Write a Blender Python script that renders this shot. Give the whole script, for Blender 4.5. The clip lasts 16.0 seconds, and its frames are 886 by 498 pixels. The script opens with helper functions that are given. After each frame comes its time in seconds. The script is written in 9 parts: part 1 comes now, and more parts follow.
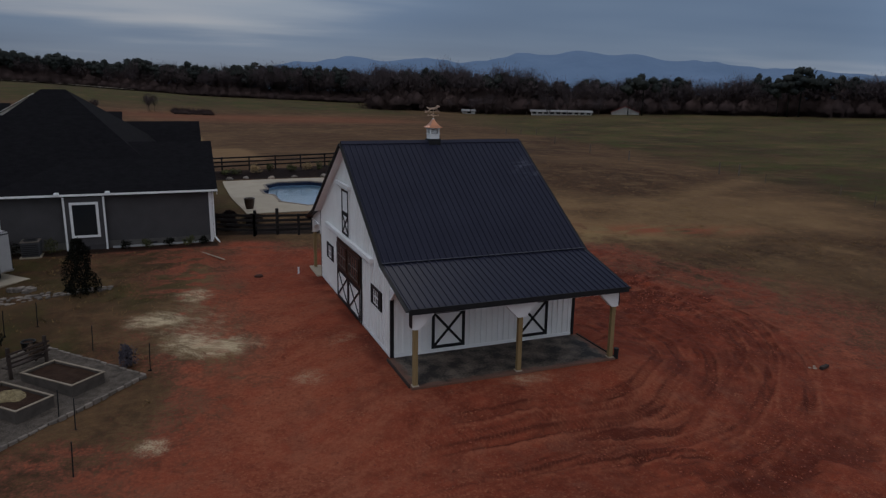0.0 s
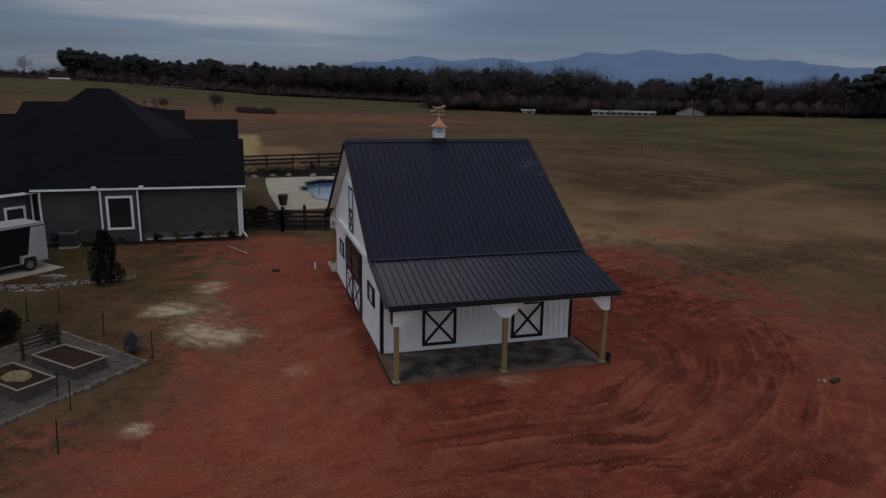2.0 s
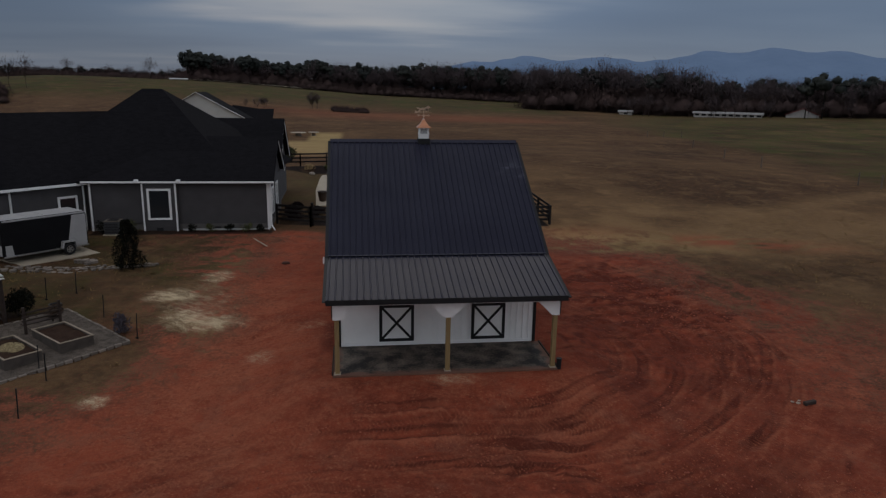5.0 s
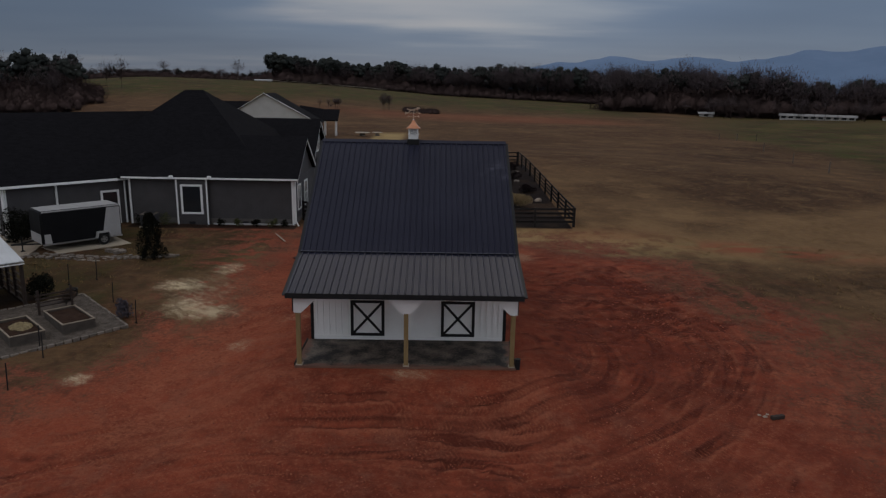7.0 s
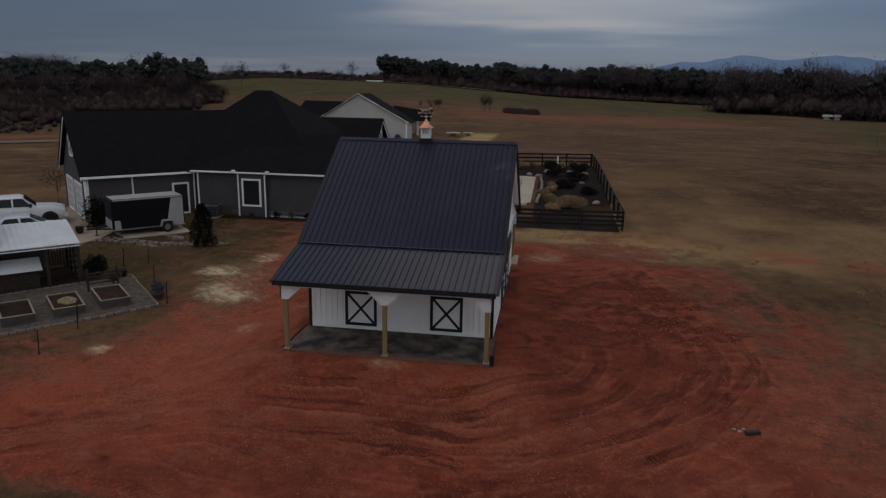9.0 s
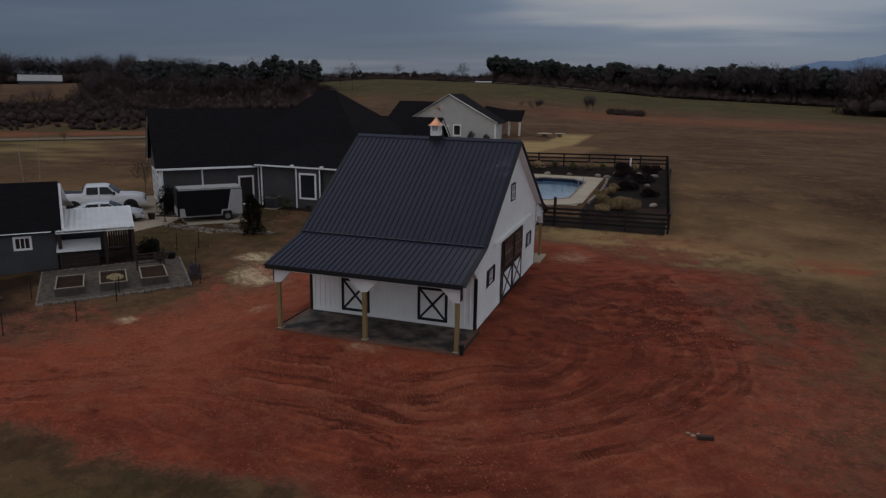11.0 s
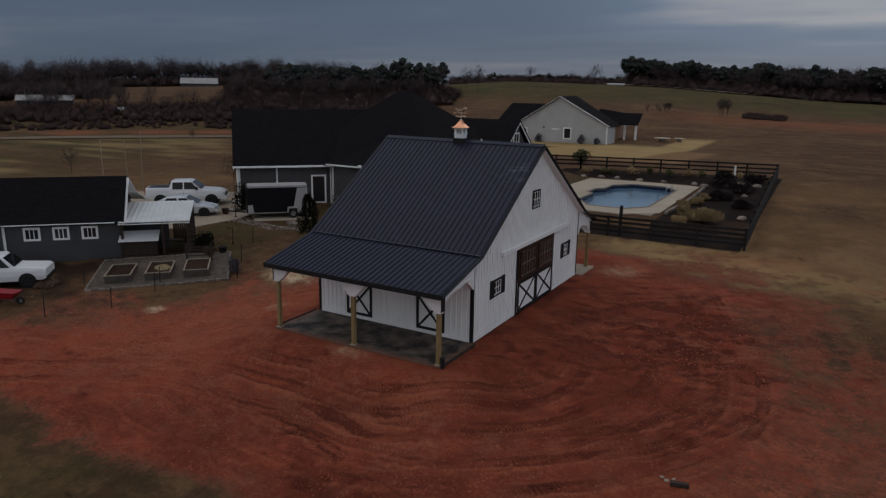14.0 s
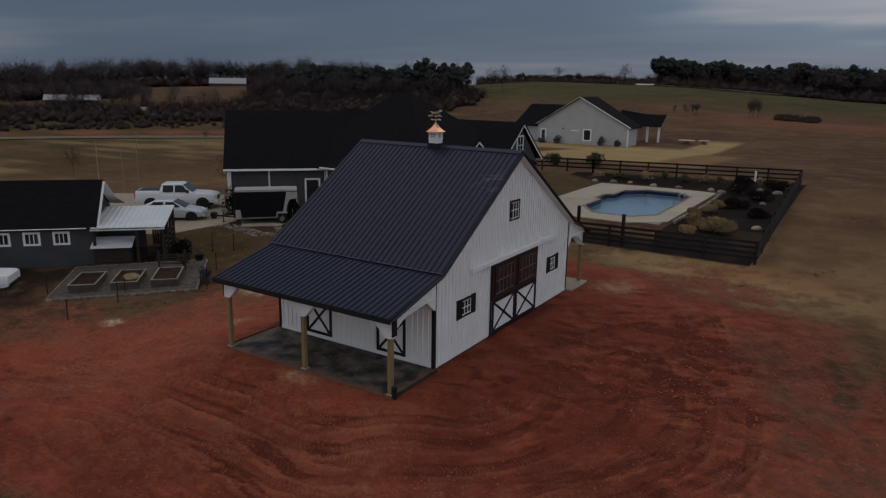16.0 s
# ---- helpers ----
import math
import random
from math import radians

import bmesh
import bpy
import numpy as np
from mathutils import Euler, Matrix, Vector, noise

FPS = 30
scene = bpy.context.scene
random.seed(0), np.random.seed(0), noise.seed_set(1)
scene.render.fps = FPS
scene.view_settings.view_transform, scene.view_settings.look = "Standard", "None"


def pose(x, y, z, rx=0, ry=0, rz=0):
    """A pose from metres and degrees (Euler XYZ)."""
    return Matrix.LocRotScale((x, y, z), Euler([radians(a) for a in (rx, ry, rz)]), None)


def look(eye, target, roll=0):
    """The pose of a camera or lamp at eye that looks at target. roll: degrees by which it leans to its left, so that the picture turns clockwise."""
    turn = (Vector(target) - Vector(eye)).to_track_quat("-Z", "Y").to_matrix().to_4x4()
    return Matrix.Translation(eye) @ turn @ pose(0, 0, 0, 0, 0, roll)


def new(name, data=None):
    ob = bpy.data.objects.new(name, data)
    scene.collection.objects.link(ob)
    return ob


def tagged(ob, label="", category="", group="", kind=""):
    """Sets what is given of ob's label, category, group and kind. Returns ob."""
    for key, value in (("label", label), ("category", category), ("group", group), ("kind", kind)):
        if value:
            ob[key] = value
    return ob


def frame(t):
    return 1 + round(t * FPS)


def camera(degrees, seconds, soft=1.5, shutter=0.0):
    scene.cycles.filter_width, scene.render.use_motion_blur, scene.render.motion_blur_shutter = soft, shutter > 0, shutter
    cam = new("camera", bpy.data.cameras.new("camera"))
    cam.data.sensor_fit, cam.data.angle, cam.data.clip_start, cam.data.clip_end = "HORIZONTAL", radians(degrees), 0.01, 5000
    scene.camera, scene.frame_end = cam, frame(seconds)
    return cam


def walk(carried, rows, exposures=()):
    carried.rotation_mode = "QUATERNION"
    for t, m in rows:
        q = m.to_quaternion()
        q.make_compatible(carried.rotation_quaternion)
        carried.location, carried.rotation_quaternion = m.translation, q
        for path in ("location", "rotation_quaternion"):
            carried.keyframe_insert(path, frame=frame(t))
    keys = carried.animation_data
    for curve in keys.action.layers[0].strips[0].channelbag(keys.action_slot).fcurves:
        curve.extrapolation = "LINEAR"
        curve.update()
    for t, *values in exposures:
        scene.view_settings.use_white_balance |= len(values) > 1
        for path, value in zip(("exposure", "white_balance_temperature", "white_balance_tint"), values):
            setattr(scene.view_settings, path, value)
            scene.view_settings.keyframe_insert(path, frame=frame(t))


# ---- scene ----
cam = camera(65.6, 16.0, soft=1.3)
METRES, EYE, TILT, LEAN, TURN = 30.25, 9.14, 1.1, 0.0, -21.7
ROWS = [
    (0.0, 0.0, 0.0, 0.0, 0.21, -14.15, -0.85),
    (0.5, 0.0184, -0.0007, -0.0001, 1.47, -14.18, -0.86),
    (1.0, 0.0383, -0.001, 0.0001, 2.78, -14.19, -0.87),
    (1.5, 0.0599, -0.0005, 0.0003, 4.21, -14.22, -0.85),
    (2.0, 0.0832, 0.0002, 0.0006, 5.63, -14.24, -0.82),
    (2.5, 0.1082, 0.0013, 0.0012, 7.04, -14.26, -0.8),
    (3.0, 0.1346, 0.003, 0.0018, 8.45, -14.29, -0.81),
    (3.5, 0.1629, 0.0056, 0.0024, 9.85, -14.31, -0.79),
    (4.0, 0.1922, 0.009, 0.0032, 11.26, -14.33, -0.77),
    (6.5, 0.3509, 0.0361, 0.0076, 19.49, -14.38, -0.62),
    (7.0, 0.3852, 0.0439, 0.0079, 21.27, -14.37, -0.59),
    (7.5, 0.4201, 0.0525, 0.0087, 23.58, -14.39, -0.58),
    (8.0, 0.4562, 0.0631, 0.0089, 26.24, -14.39, -0.51),
    (8.5, 0.4928, 0.0749, 0.0091, 28.68, -14.4, -0.47),
    (9.0, 0.5304, 0.0882, 0.0096, 30.72, -14.39, -0.42),
    (9.5, 0.5697, 0.1021, 0.0092, 33.08, -14.39, -0.36),
    (10.0, 0.6086, 0.1177, 0.0088, 35.87, -14.4, -0.29),
    (12.5, 0.7571, 0.2208, 0.0073, 45.49, -14.23, -0.11),
    (13.0, 0.7675, 0.246, 0.0067, 47.44, -14.2, -0.08),
    (13.5, 0.7732, 0.2728, 0.0061, 49.65, -14.19, -0.03),
    (14.0, 0.7748, 0.301, 0.0058, 51.66, -14.19, -0.01),
    (14.5, 0.7729, 0.3301, 0.0055, 53.05, -14.19, 0.01),
    (15.0, 0.7689, 0.3586, 0.0056, 53.32, -14.18, -0.01),
    (15.5, 0.7649, 0.3852, 0.0055, 53.43, -14.18, -0.03),
    (16.0, 0.7613, 0.4108, 0.0056, 54.16, -14.18, -0.03),
]
EXPOSURE = -0.76
walk(cam, [(t, pose(0, 0, EYE, TILT, LEAN, TURN) @ pose(METRES * x, METRES * y, METRES * z, 90 + pitch, roll, yaw)) for t, x, y, z, yaw, pitch, roll in ROWS],
     exposures=((0.0, EXPOSURE, 6380, 10), (3.0, EXPOSURE, 6520, 10), (6.5, EXPOSURE, 6740, 11), (16.0, EXPOSURE, 6740, 11)))

# ---- world, sun, exposure ----
scene.view_settings.exposure = EXPOSURE


def sky_world():
    w = bpy.data.worlds.new("overcast_sky")
    w.use_nodes = True
    nt = w.node_tree
    nt.nodes.clear()
    N, L = nt.nodes.new, nt.links.new
    out, bg = N("ShaderNodeOutputWorld"), N("ShaderNodeBackground")
    sky = N("ShaderNodeTexSky")
    sky.sky_type, sky.sun_disc = "NISHITA", False
    sky.sun_elevation, sky.sun_rotation = radians(SUN_UP), radians(SUN_ROUND)
    sky.air_density, sky.dust_density = 1.0, 1.5
    co, sep = N("ShaderNodeTexCoord"), N("ShaderNodeSeparateXYZ")
    L(co.outputs["Generated"], sep.inputs[0])
    # the cloud layer: directions cast on a level plane
    up = N("ShaderNodeMath"); up.operation = "MAXIMUM"; up.inputs[1].default_value = 0.0
    L(sep.outputs["Z"], up.inputs[0])
    add = N("ShaderNodeMath"); add.operation = "ADD"; add.inputs[1].default_value = 0.06
    L(up.outputs[0], add.inputs[0])
    dx, dy = N("ShaderNodeMath"), N("ShaderNodeMath")
    for d, s in ((dx, "X"), (dy, "Y")):
        d.operation = "DIVIDE"
        L(sep.outputs[s], d.inputs[0]); L(add.outputs[0], d.inputs[1])
    plane = N("ShaderNodeCombineXYZ")
    L(dx.outputs[0], plane.inputs[0]); L(dy.outputs[0], plane.inputs[1])
    big, fine = N("ShaderNodeTexNoise"), N("ShaderNodeTexNoise")
    big.inputs["Scale"].default_value, big.inputs["Detail"].default_value = 0.20, 3.0
    fine.inputs["Scale"].default_value, fine.inputs["Detail"].default_value = 0.8, 5
    stretch = N("ShaderNodeMapping"); stretch.inputs["Scale"].default_value = (0.75, 1.25, 1)
    stretch.inputs["Rotation"].default_value = (0, 0, radians(20)); stretch.inputs["Location"].default_value = (3.1, 1.4, 0)
    L(plane.outputs[0], stretch.inputs[0])
    L(stretch.outputs[0], big.inputs["Vector"]); L(stretch.outputs[0], fine.inputs["Vector"])
    mixn = N("ShaderNodeMix"); mixn.inputs[0].default_value = 0.10
    L(big.outputs[0], mixn.inputs[2]); L(fine.outputs[0], mixn.inputs[3])
    ramp = N("ShaderNodeValToRGB")
    ramp.color_ramp.elements[0].position, ramp.color_ramp.elements[1].position = 0.30, 0.74
    ramp.color_ramp.elements[0].color = (0.136, 0.203, 0.322, 1)
    ramp.color_ramp.elements[1].color = (0.365, 0.410, 0.495, 1)
    mid = ramp.color_ramp.elements.new(0.52); mid.color = (0.178, 0.250, 0.370, 1)
    L(mixn.outputs[0], ramp.inputs[0])
    # cloud thins out low down, where the clear band shows
    thin = N("ShaderNodeMapRange"); thin.inputs[1].default_value, thin.inputs[2].default_value = 0.0, 0.10
    thin.inputs[3].default_value, thin.inputs[4].default_value = 0.86, 0.97
    L(sep.outputs["Z"], thin.inputs[0])
    scale = N("ShaderNodeMix"); scale.data_type, scale.blend_type = "RGBA", "MULTIPLY"
    scale.inputs[0].default_value = 1.0
    L(sky.outputs[0], scale.inputs[6]); scale.inputs[7].default_value = (0.075, 0.075, 0.075, 1)
    mix = N("ShaderNodeMix"); mix.data_type = "RGBA"
    L(thin.outputs[0], mix.inputs[0]); L(scale.outputs[2], mix.inputs[6]); L(ramp.outputs[0], mix.inputs[7])
    # the cloud glows thinly where the sun stands behind it
    dot = N("ShaderNodeVectorMath"); dot.operation = "DOT_PRODUCT"
    e, a = radians(8.0), radians(2.0)
    flat = N("ShaderNodeVectorMath"); flat.operation = "MULTIPLY"; flat.inputs[1].default_value = (1, 1, 3.2)
    L(co.outputs["Generated"], flat.inputs[0])
    dot.inputs[1].default_value = Vector((math.sin(a) * math.cos(e), math.cos(a) * math.cos(e), math.sin(e) * 3.2)).normalized()
    nrm = N("ShaderNodeVectorMath"); nrm.operation = "NORMALIZE"
    L(flat.outputs[0], nrm.inputs[0]); L(nrm.outputs[0], dot.inputs[0])
    glow = N("ShaderNodeMapRange"); glow.interpolation_type = "SMOOTHERSTEP"
    glow.inputs[1].default_value, glow.inputs[2].default_value = 0.90, 1.0
    glow.inputs[3].default_value, glow.inputs[4].default_value = 1.0, 1.25
    L(dot.outputs["Value"], glow.inputs[0])
    lit = N("ShaderNodeMix"); lit.data_type, lit.blend_type = "RGBA", "MULTIPLY"; lit.inputs[0].default_value = 1.0
    L(mix.outputs[2], lit.inputs[6]); L(glow.outputs[0], lit.inputs[7])
    # with one thin bright gap in it, drawn out level
    slim = N("ShaderNodeVectorMath"); slim.operation = "MULTIPLY"; slim.inputs[1].default_value = (1, 1, 4.5)
    L(co.outputs["Generated"], slim.inputs[0])
    slim_n = N("ShaderNodeVectorMath"); slim_n.operation = "NORMALIZE"; L(slim.outputs[0], slim_n.inputs[0])
    gap = N("ShaderNodeVectorMath"); gap.operation = "DOT_PRODUCT"
    ge, ga = radians(7.2), radians(2.5)
    gap.inputs[1].default_value = Vector((math.sin(ga) * math.cos(ge), math.cos(ga) * math.cos(ge), math.sin(ge) * 4.5)).normalized()
    L(slim_n.outputs[0], gap.inputs[0])
    gap_f = N("ShaderNodeMapRange"); gap_f.interpolation_type = "SMOOTHERSTEP"
    gap_f.inputs[1].default_value, gap_f.inputs[2].default_value = 0.955, 1.0
    ragged = N("ShaderNodeMath"); ragged.operation = "MULTIPLY_ADD"; ragged.inputs[1].default_value, ragged.inputs[2].default_value = 0.05, -0.025
    L(fine.outputs[0], ragged.inputs[0])
    gap_v = N("ShaderNodeMath"); gap_v.operation = "ADD"
    L(gap.outputs["Value"], gap_v.inputs[0]); L(ragged.outputs[0], gap_v.inputs[1]); L(gap_v.outputs[0], gap_f.inputs[0])
    bright = N("ShaderNodeMix"); bright.data_type, bright.blend_type = "RGBA", "MULTIPLY"
    bright.inputs[7].default_value = (1.72, 1.47, 1.23, 1)
    L(gap_f.outputs[0], bright.inputs[0]); L(lit.outputs[2], bright.inputs[6])
    # and is a little brighter towards the east than the west
    east = N("ShaderNodeMapRange"); east.inputs[1].default_value, east.inputs[2].default_value = -0.8, 0.8
    east.inputs[3].default_value, east.inputs[4].default_value = 0.82, 1.28
    L(sep.outputs["X"], east.inputs[0])
    side = N("ShaderNodeMix"); side.data_type, side.blend_type = "RGBA", "MULTIPLY"; side.inputs[0].default_value = 1.0
    L(bright.outputs[2], side.inputs[6]); L(east.outputs[0], side.inputs[7])
    # an overcast sky is brighter overhead than at the skyline
    high = N("ShaderNodeMapRange"); high.inputs[1].default_value, high.inputs[2].default_value = 0.12, 0.9
    high.inputs[3].default_value, high.inputs[4].default_value = 0.0, 1.0
    L(sep.outputs["Z"], high.inputs[0])
    top_tint = N("ShaderNodeMix"); top_tint.data_type = "RGBA"
    top_tint.inputs[6].default_value, top_tint.inputs[7].default_value = (1, 1, 1, 1), (2.32, 1.92, 1.60, 1)
    L(high.outputs[0], top_tint.inputs[0])
    upper = N("ShaderNodeMapRange"); upper.interpolation_type = "SMOOTHSTEP"
    upper.inputs[1].default_value, upper.inputs[2].default_value = -0.48, 0.02
    upper.inputs[3].default_value, upper.inputs[4].default_value = 2.5, 0.68
    L(sep.outputs["X"], upper.inputs[0])
    upper_tint = N("ShaderNodeMix"); upper_tint.data_type, upper_tint.blend_type = "RGBA", "MULTIPLY"
    L(high.outputs[0], upper_tint.inputs[0]); L(top_tint.outputs[2], upper_tint.inputs[6]); L(upper.outputs[0], upper_tint.inputs[7])
    dome = N("ShaderNodeMix"); dome.data_type, dome.blend_type = "RGBA", "MULTIPLY"; dome.inputs[0].default_value = 1.0
    L(side.outputs[2], dome.inputs[6]); L(upper_tint.outputs[2], dome.inputs[7])
    # extra brightness added to the far eastern sky to light the gable end
    east_lift = N("ShaderNodeMapRange"); east_lift.interpolation_type = "SMOOTHSTEP"
    east_lift.inputs[1].default_value, east_lift.inputs[2].default_value = 0.74, 1.0
    east_lift.inputs[3].default_value, east_lift.inputs[4].default_value = 1.0, 2.1
    L(sep.outputs["X"], east_lift.inputs[0])
    east_lifted = N("ShaderNodeMix"); east_lifted.data_type, east_lifted.blend_type = "RGBA", "MULTIPLY"; east_lifted.inputs[0].default_value = 1.0
    L(dome.outputs[2], east_lifted.inputs[6]); L(east_lift.outputs[0], east_lifted.inputs[7])
    # the cloud is thinner towards the south, where more daylight comes through
    south = N("ShaderNodeMapRange"); south.interpolation_type = "SMOOTHSTEP"
    south.inputs[1].default_value, south.inputs[2].default_value = -0.15, 0.52
    south.inputs[3].default_value, south.inputs[4].default_value = 1.0, 0.0
    L(sep.outputs["Y"], south.inputs[0])
    south_tint = N("ShaderNodeMix"); south_tint.data_type = "RGBA"
    south_tint.inputs[6].default_value, south_tint.inputs[7].default_value = (1, 1, 1, 1), (2.36, 2.05, 1.77, 1)
    L(south.outputs[0], south_tint.inputs[0])
    open_sky = N("ShaderNodeMix"); open_sky.data_type, open_sky.blend_type = "RGBA", "MULTIPLY"; open_sky.inputs[0].default_value = 1.0
    L(east_lifted.outputs[2], open_sky.inputs[6]); L(south_tint.outputs[2], open_sky.inputs[7])
    L(open_sky.outputs[2], bg.inputs[0]); bg.inputs[1].default_value = SKY
    L(bg.outputs[0], out.inputs[0])
    scene.world = w


SUN_UP, SUN_ROUND, SKY = 40.0, 4.0, 0.94
sky_world()
sun = new("sun", bpy.data.lights.new("sun", "SUN"))
sun.data.energy, sun.data.angle, sun.data.color = 0.5, radians(35), (1.0, 0.93, 0.85)
sun.matrix_world = look((0, 0, 200), (-math.sin(radians(SUN_ROUND)) * math.cos(radians(SUN_UP)) * 100,
                                       -math.cos(radians(SUN_ROUND)) * math.cos(radians(SUN_UP)) * 100,
                                       200 - math.sin(radians(SUN_UP)) * 100))

# ---- materials ----


def surf(name, a, b=None, scale=6.0, rough=0.7, metal=0.0, bump=0.0, bscale=None, stretch=(1, 1, 1), vary=0.0, fine=0.25, spec=0.3, lo=0.32, hi=0.68):
    """A surface of two colours mixed by noise at two scales, with relief; vary: brightness from piece to piece."""
    m = bpy.data.materials.new(name)
    m.use_nodes = True
    nt = m.node_tree
    N, L = nt.nodes.new, nt.links.new
    p = nt.nodes["Principled BSDF"]
    b = b or tuple(c * 0.8 for c in a)
    co, mp = N("ShaderNodeTexCoord"), N("ShaderNodeMapping")
    mp.inputs["Scale"].default_value = stretch
    L(co.outputs["Object"], mp.inputs[0])
    n1, n2 = N("ShaderNodeTexNoise"), N("ShaderNodeTexNoise")
    n1.inputs["Scale"].default_value, n1.inputs["Detail"].default_value = scale, 4
    n2.inputs["Scale"].default_value, n2.inputs["Detail"].default_value = scale * 9, 3
    L(mp.outputs[0], n1.inputs["Vector"]); L(mp.outputs[0], n2.inputs["Vector"])
    mx = N("ShaderNodeMix"); mx.inputs[0].default_value = fine
    L(n1.outputs[0], mx.inputs[2]); L(n2.outputs[0], mx.inputs[3])
    mr = N("ShaderNodeMapRange"); mr.inputs[1].default_value, mr.inputs[2].default_value = lo, hi
    L(mx.outputs[0], mr.inputs[0])
    c = N("ShaderNodeMix"); c.data_type = "RGBA"
    c.inputs[6].default_value, c.inputs[7].default_value = (*a, 1), (*b, 1)
    L(mr.outputs[0], c.inputs[0])
    col = c.outputs[2]
    if vary:
        oi, mv, mul = N("ShaderNodeObjectInfo"), N("ShaderNodeMapRange"), N("ShaderNodeMix")
        mv.inputs[3].default_value, mv.inputs[4].default_value = 1 - vary, 1 + vary
        L(oi.outputs["Random"], mv.inputs[0])
        mul.data_type, mul.blend_type = "RGBA", "MULTIPLY"; mul.inputs[0].default_value = 1
        L(col, mul.inputs[6]); L(mv.outputs[0], mul.inputs[7])
        col = mul.outputs[2]
    L(col, p.inputs["Base Color"])
    rr = N("ShaderNodeMapRange"); rr.inputs[3].default_value, rr.inputs[4].default_value = max(0.02, rough - 0.08), min(1, rough + 0.08)
    L(n1.outputs[0], rr.inputs[0]); L(rr.outputs[0], p.inputs["Roughness"])
    p.inputs["Metallic"].default_value = metal
    p.inputs["Specular IOR Level"].default_value = spec
    if bump:
        bp, nb = N("ShaderNodeBump"), N("ShaderNodeTexNoise")
        nb.inputs["Scale"].default_value, nb.inputs["Detail"].default_value = bscale or scale * 12, 4
        L(mp.outputs[0], nb.inputs["Vector"])
        bp.inputs["Distance"].default_value = bump
        L(nb.outputs[0], bp.inputs["Height"]); L(bp.outputs[0], p.inputs["Normal"])
    return m


def scuffed(m, spot, reach, tint):
    """Pale rubbed streaks within reach of a spot on a surface."""
    nt = m.node_tree
    N, L = nt.nodes.new, nt.links.new
    p = nt.nodes["Principled BSDF"]
    old = p.inputs["Base Color"].links[0].from_socket
    co, away = N("ShaderNodeTexCoord"), N("ShaderNodeVectorMath")
    away.operation = "DISTANCE"; away.inputs[1].default_value = spot
    L(co.outputs["Object"], away.inputs[0])
    near, n, amount = N("ShaderNodeMapRange"), N("ShaderNodeTexNoise"), N("ShaderNodeMapRange")
    near.inputs[1].default_value, near.inputs[2].default_value = reach, reach * 0.2
    L(away.outputs["Value"], near.inputs[0])
    mp = N("ShaderNodeMapping"); mp.inputs["Scale"].default_value = (1.0, 4.0, 4.0)
    L(co.outputs["Object"], mp.inputs[0]); L(mp.outputs[0], n.inputs["Vector"])
    n.inputs["Scale"].default_value, n.inputs["Detail"].default_value = 1.6, 6
    amount.inputs[1].default_value, amount.inputs[2].default_value, amount.inputs[4].default_value = 0.50, 0.68, 0.5
    L(n.outputs[0], amount.inputs[0])
    f = N("ShaderNodeMath"); f.operation = "MULTIPLY"
    L(near.outputs[0], f.inputs[0]); L(amount.outputs[0], f.inputs[1])
    c = N("ShaderNodeMix"); c.data_type = "RGBA"; c.inputs[7].default_value = (*tint, 1)
    L(f.outputs[0], c.inputs[0]); L(old, c.inputs[6]); L(c.outputs[2], p.inputs["Base Color"])
    return m


WHITE = surf("white_painted_steel", (0.87, 0.87, 0.85), (0.80, 0.80, 0.78), 1.2, 0.5, bump=0.001, bscale=40)
TRIM = surf("white_trim", (0.85, 0.85, 0.83), (0.78, 0.78, 0.77), 2.0, 0.5)
BLACK = surf("black_trim", (0.012, 0.012, 0.013), (0.02, 0.02, 0.021), 3, 0.55, spec=0.2)
ROOF = surf("black_roof_steel", (0.0168, 0.0171, 0.0315), (0.0213, 0.0218, 0.0385), 0.7, 0.34, spec=0.165, fine=0.15)
scuffed(ROOF, (13.8, 25.5, 6.0), 0.9, (0.16, 0.16, 0.20))
FLASH = surf("dark_flashing", (0.06, 0.062, 0.078), (0.05, 0.052, 0.066), 2, 0.5)
BARWOOD = surf("brown_glazing_bars", (0.17, 0.13, 0.11), (0.12, 0.09, 0.075), 4, 0.6)
POSTW = surf("treated_pine", (0.30, 0.215, 0.10), (0.21, 0.14, 0.06), 3, 0.75, stretch=(6, 6, 0.6), bump=0.003)
STAIN = surf("dark_stained_wood", (0.050, 0.026, 0.018), (0.028, 0.014, 0.010), 4, 0.45, stretch=(6, 6, 0.7), bump=0.001)
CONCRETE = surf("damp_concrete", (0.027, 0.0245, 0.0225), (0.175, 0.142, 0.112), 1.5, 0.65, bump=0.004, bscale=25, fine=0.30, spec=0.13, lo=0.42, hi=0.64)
PALECON = surf("pale_concrete", (0.44, 0.375, 0.285), (0.35, 0.295, 0.22), 0.5, 0.85, bump=0.003, bscale=30)
DRIVE = surf("driveway_concrete", (0.36, 0.29, 0.215), (0.27, 0.215, 0.155), 0.4, 0.85, bump=0.003, bscale=25)
COPPER = surf("copper", (0.72, 0.36, 0.22), (0.60, 0.27, 0.15), 5, 0.32, metal=1.0)
BRASS = surf("brass", (0.74, 0.54, 0.40), (0.62, 0.42, 0.30), 5, 0.35, metal=1.0)
SHINGLE = surf("black_shingles", (0.0056, 0.0054, 0.0066), (0.0150, 0.0140, 0.0160), 2.5, 0.95, spec=0.06, bump=0.012, bscale=9, stretch=(1, 1, 3), fine=0.5)
SIDING = surf("grey_siding", (0.068, 0.063, 0.064), (0.054, 0.050, 0.051), 1.2, 0.65, bump=0.001)
SHEDWALL = surf("dark_grey_siding", (0.062, 0.062, 0.066), (0.05, 0.05, 0.053), 1.2, 0.65)
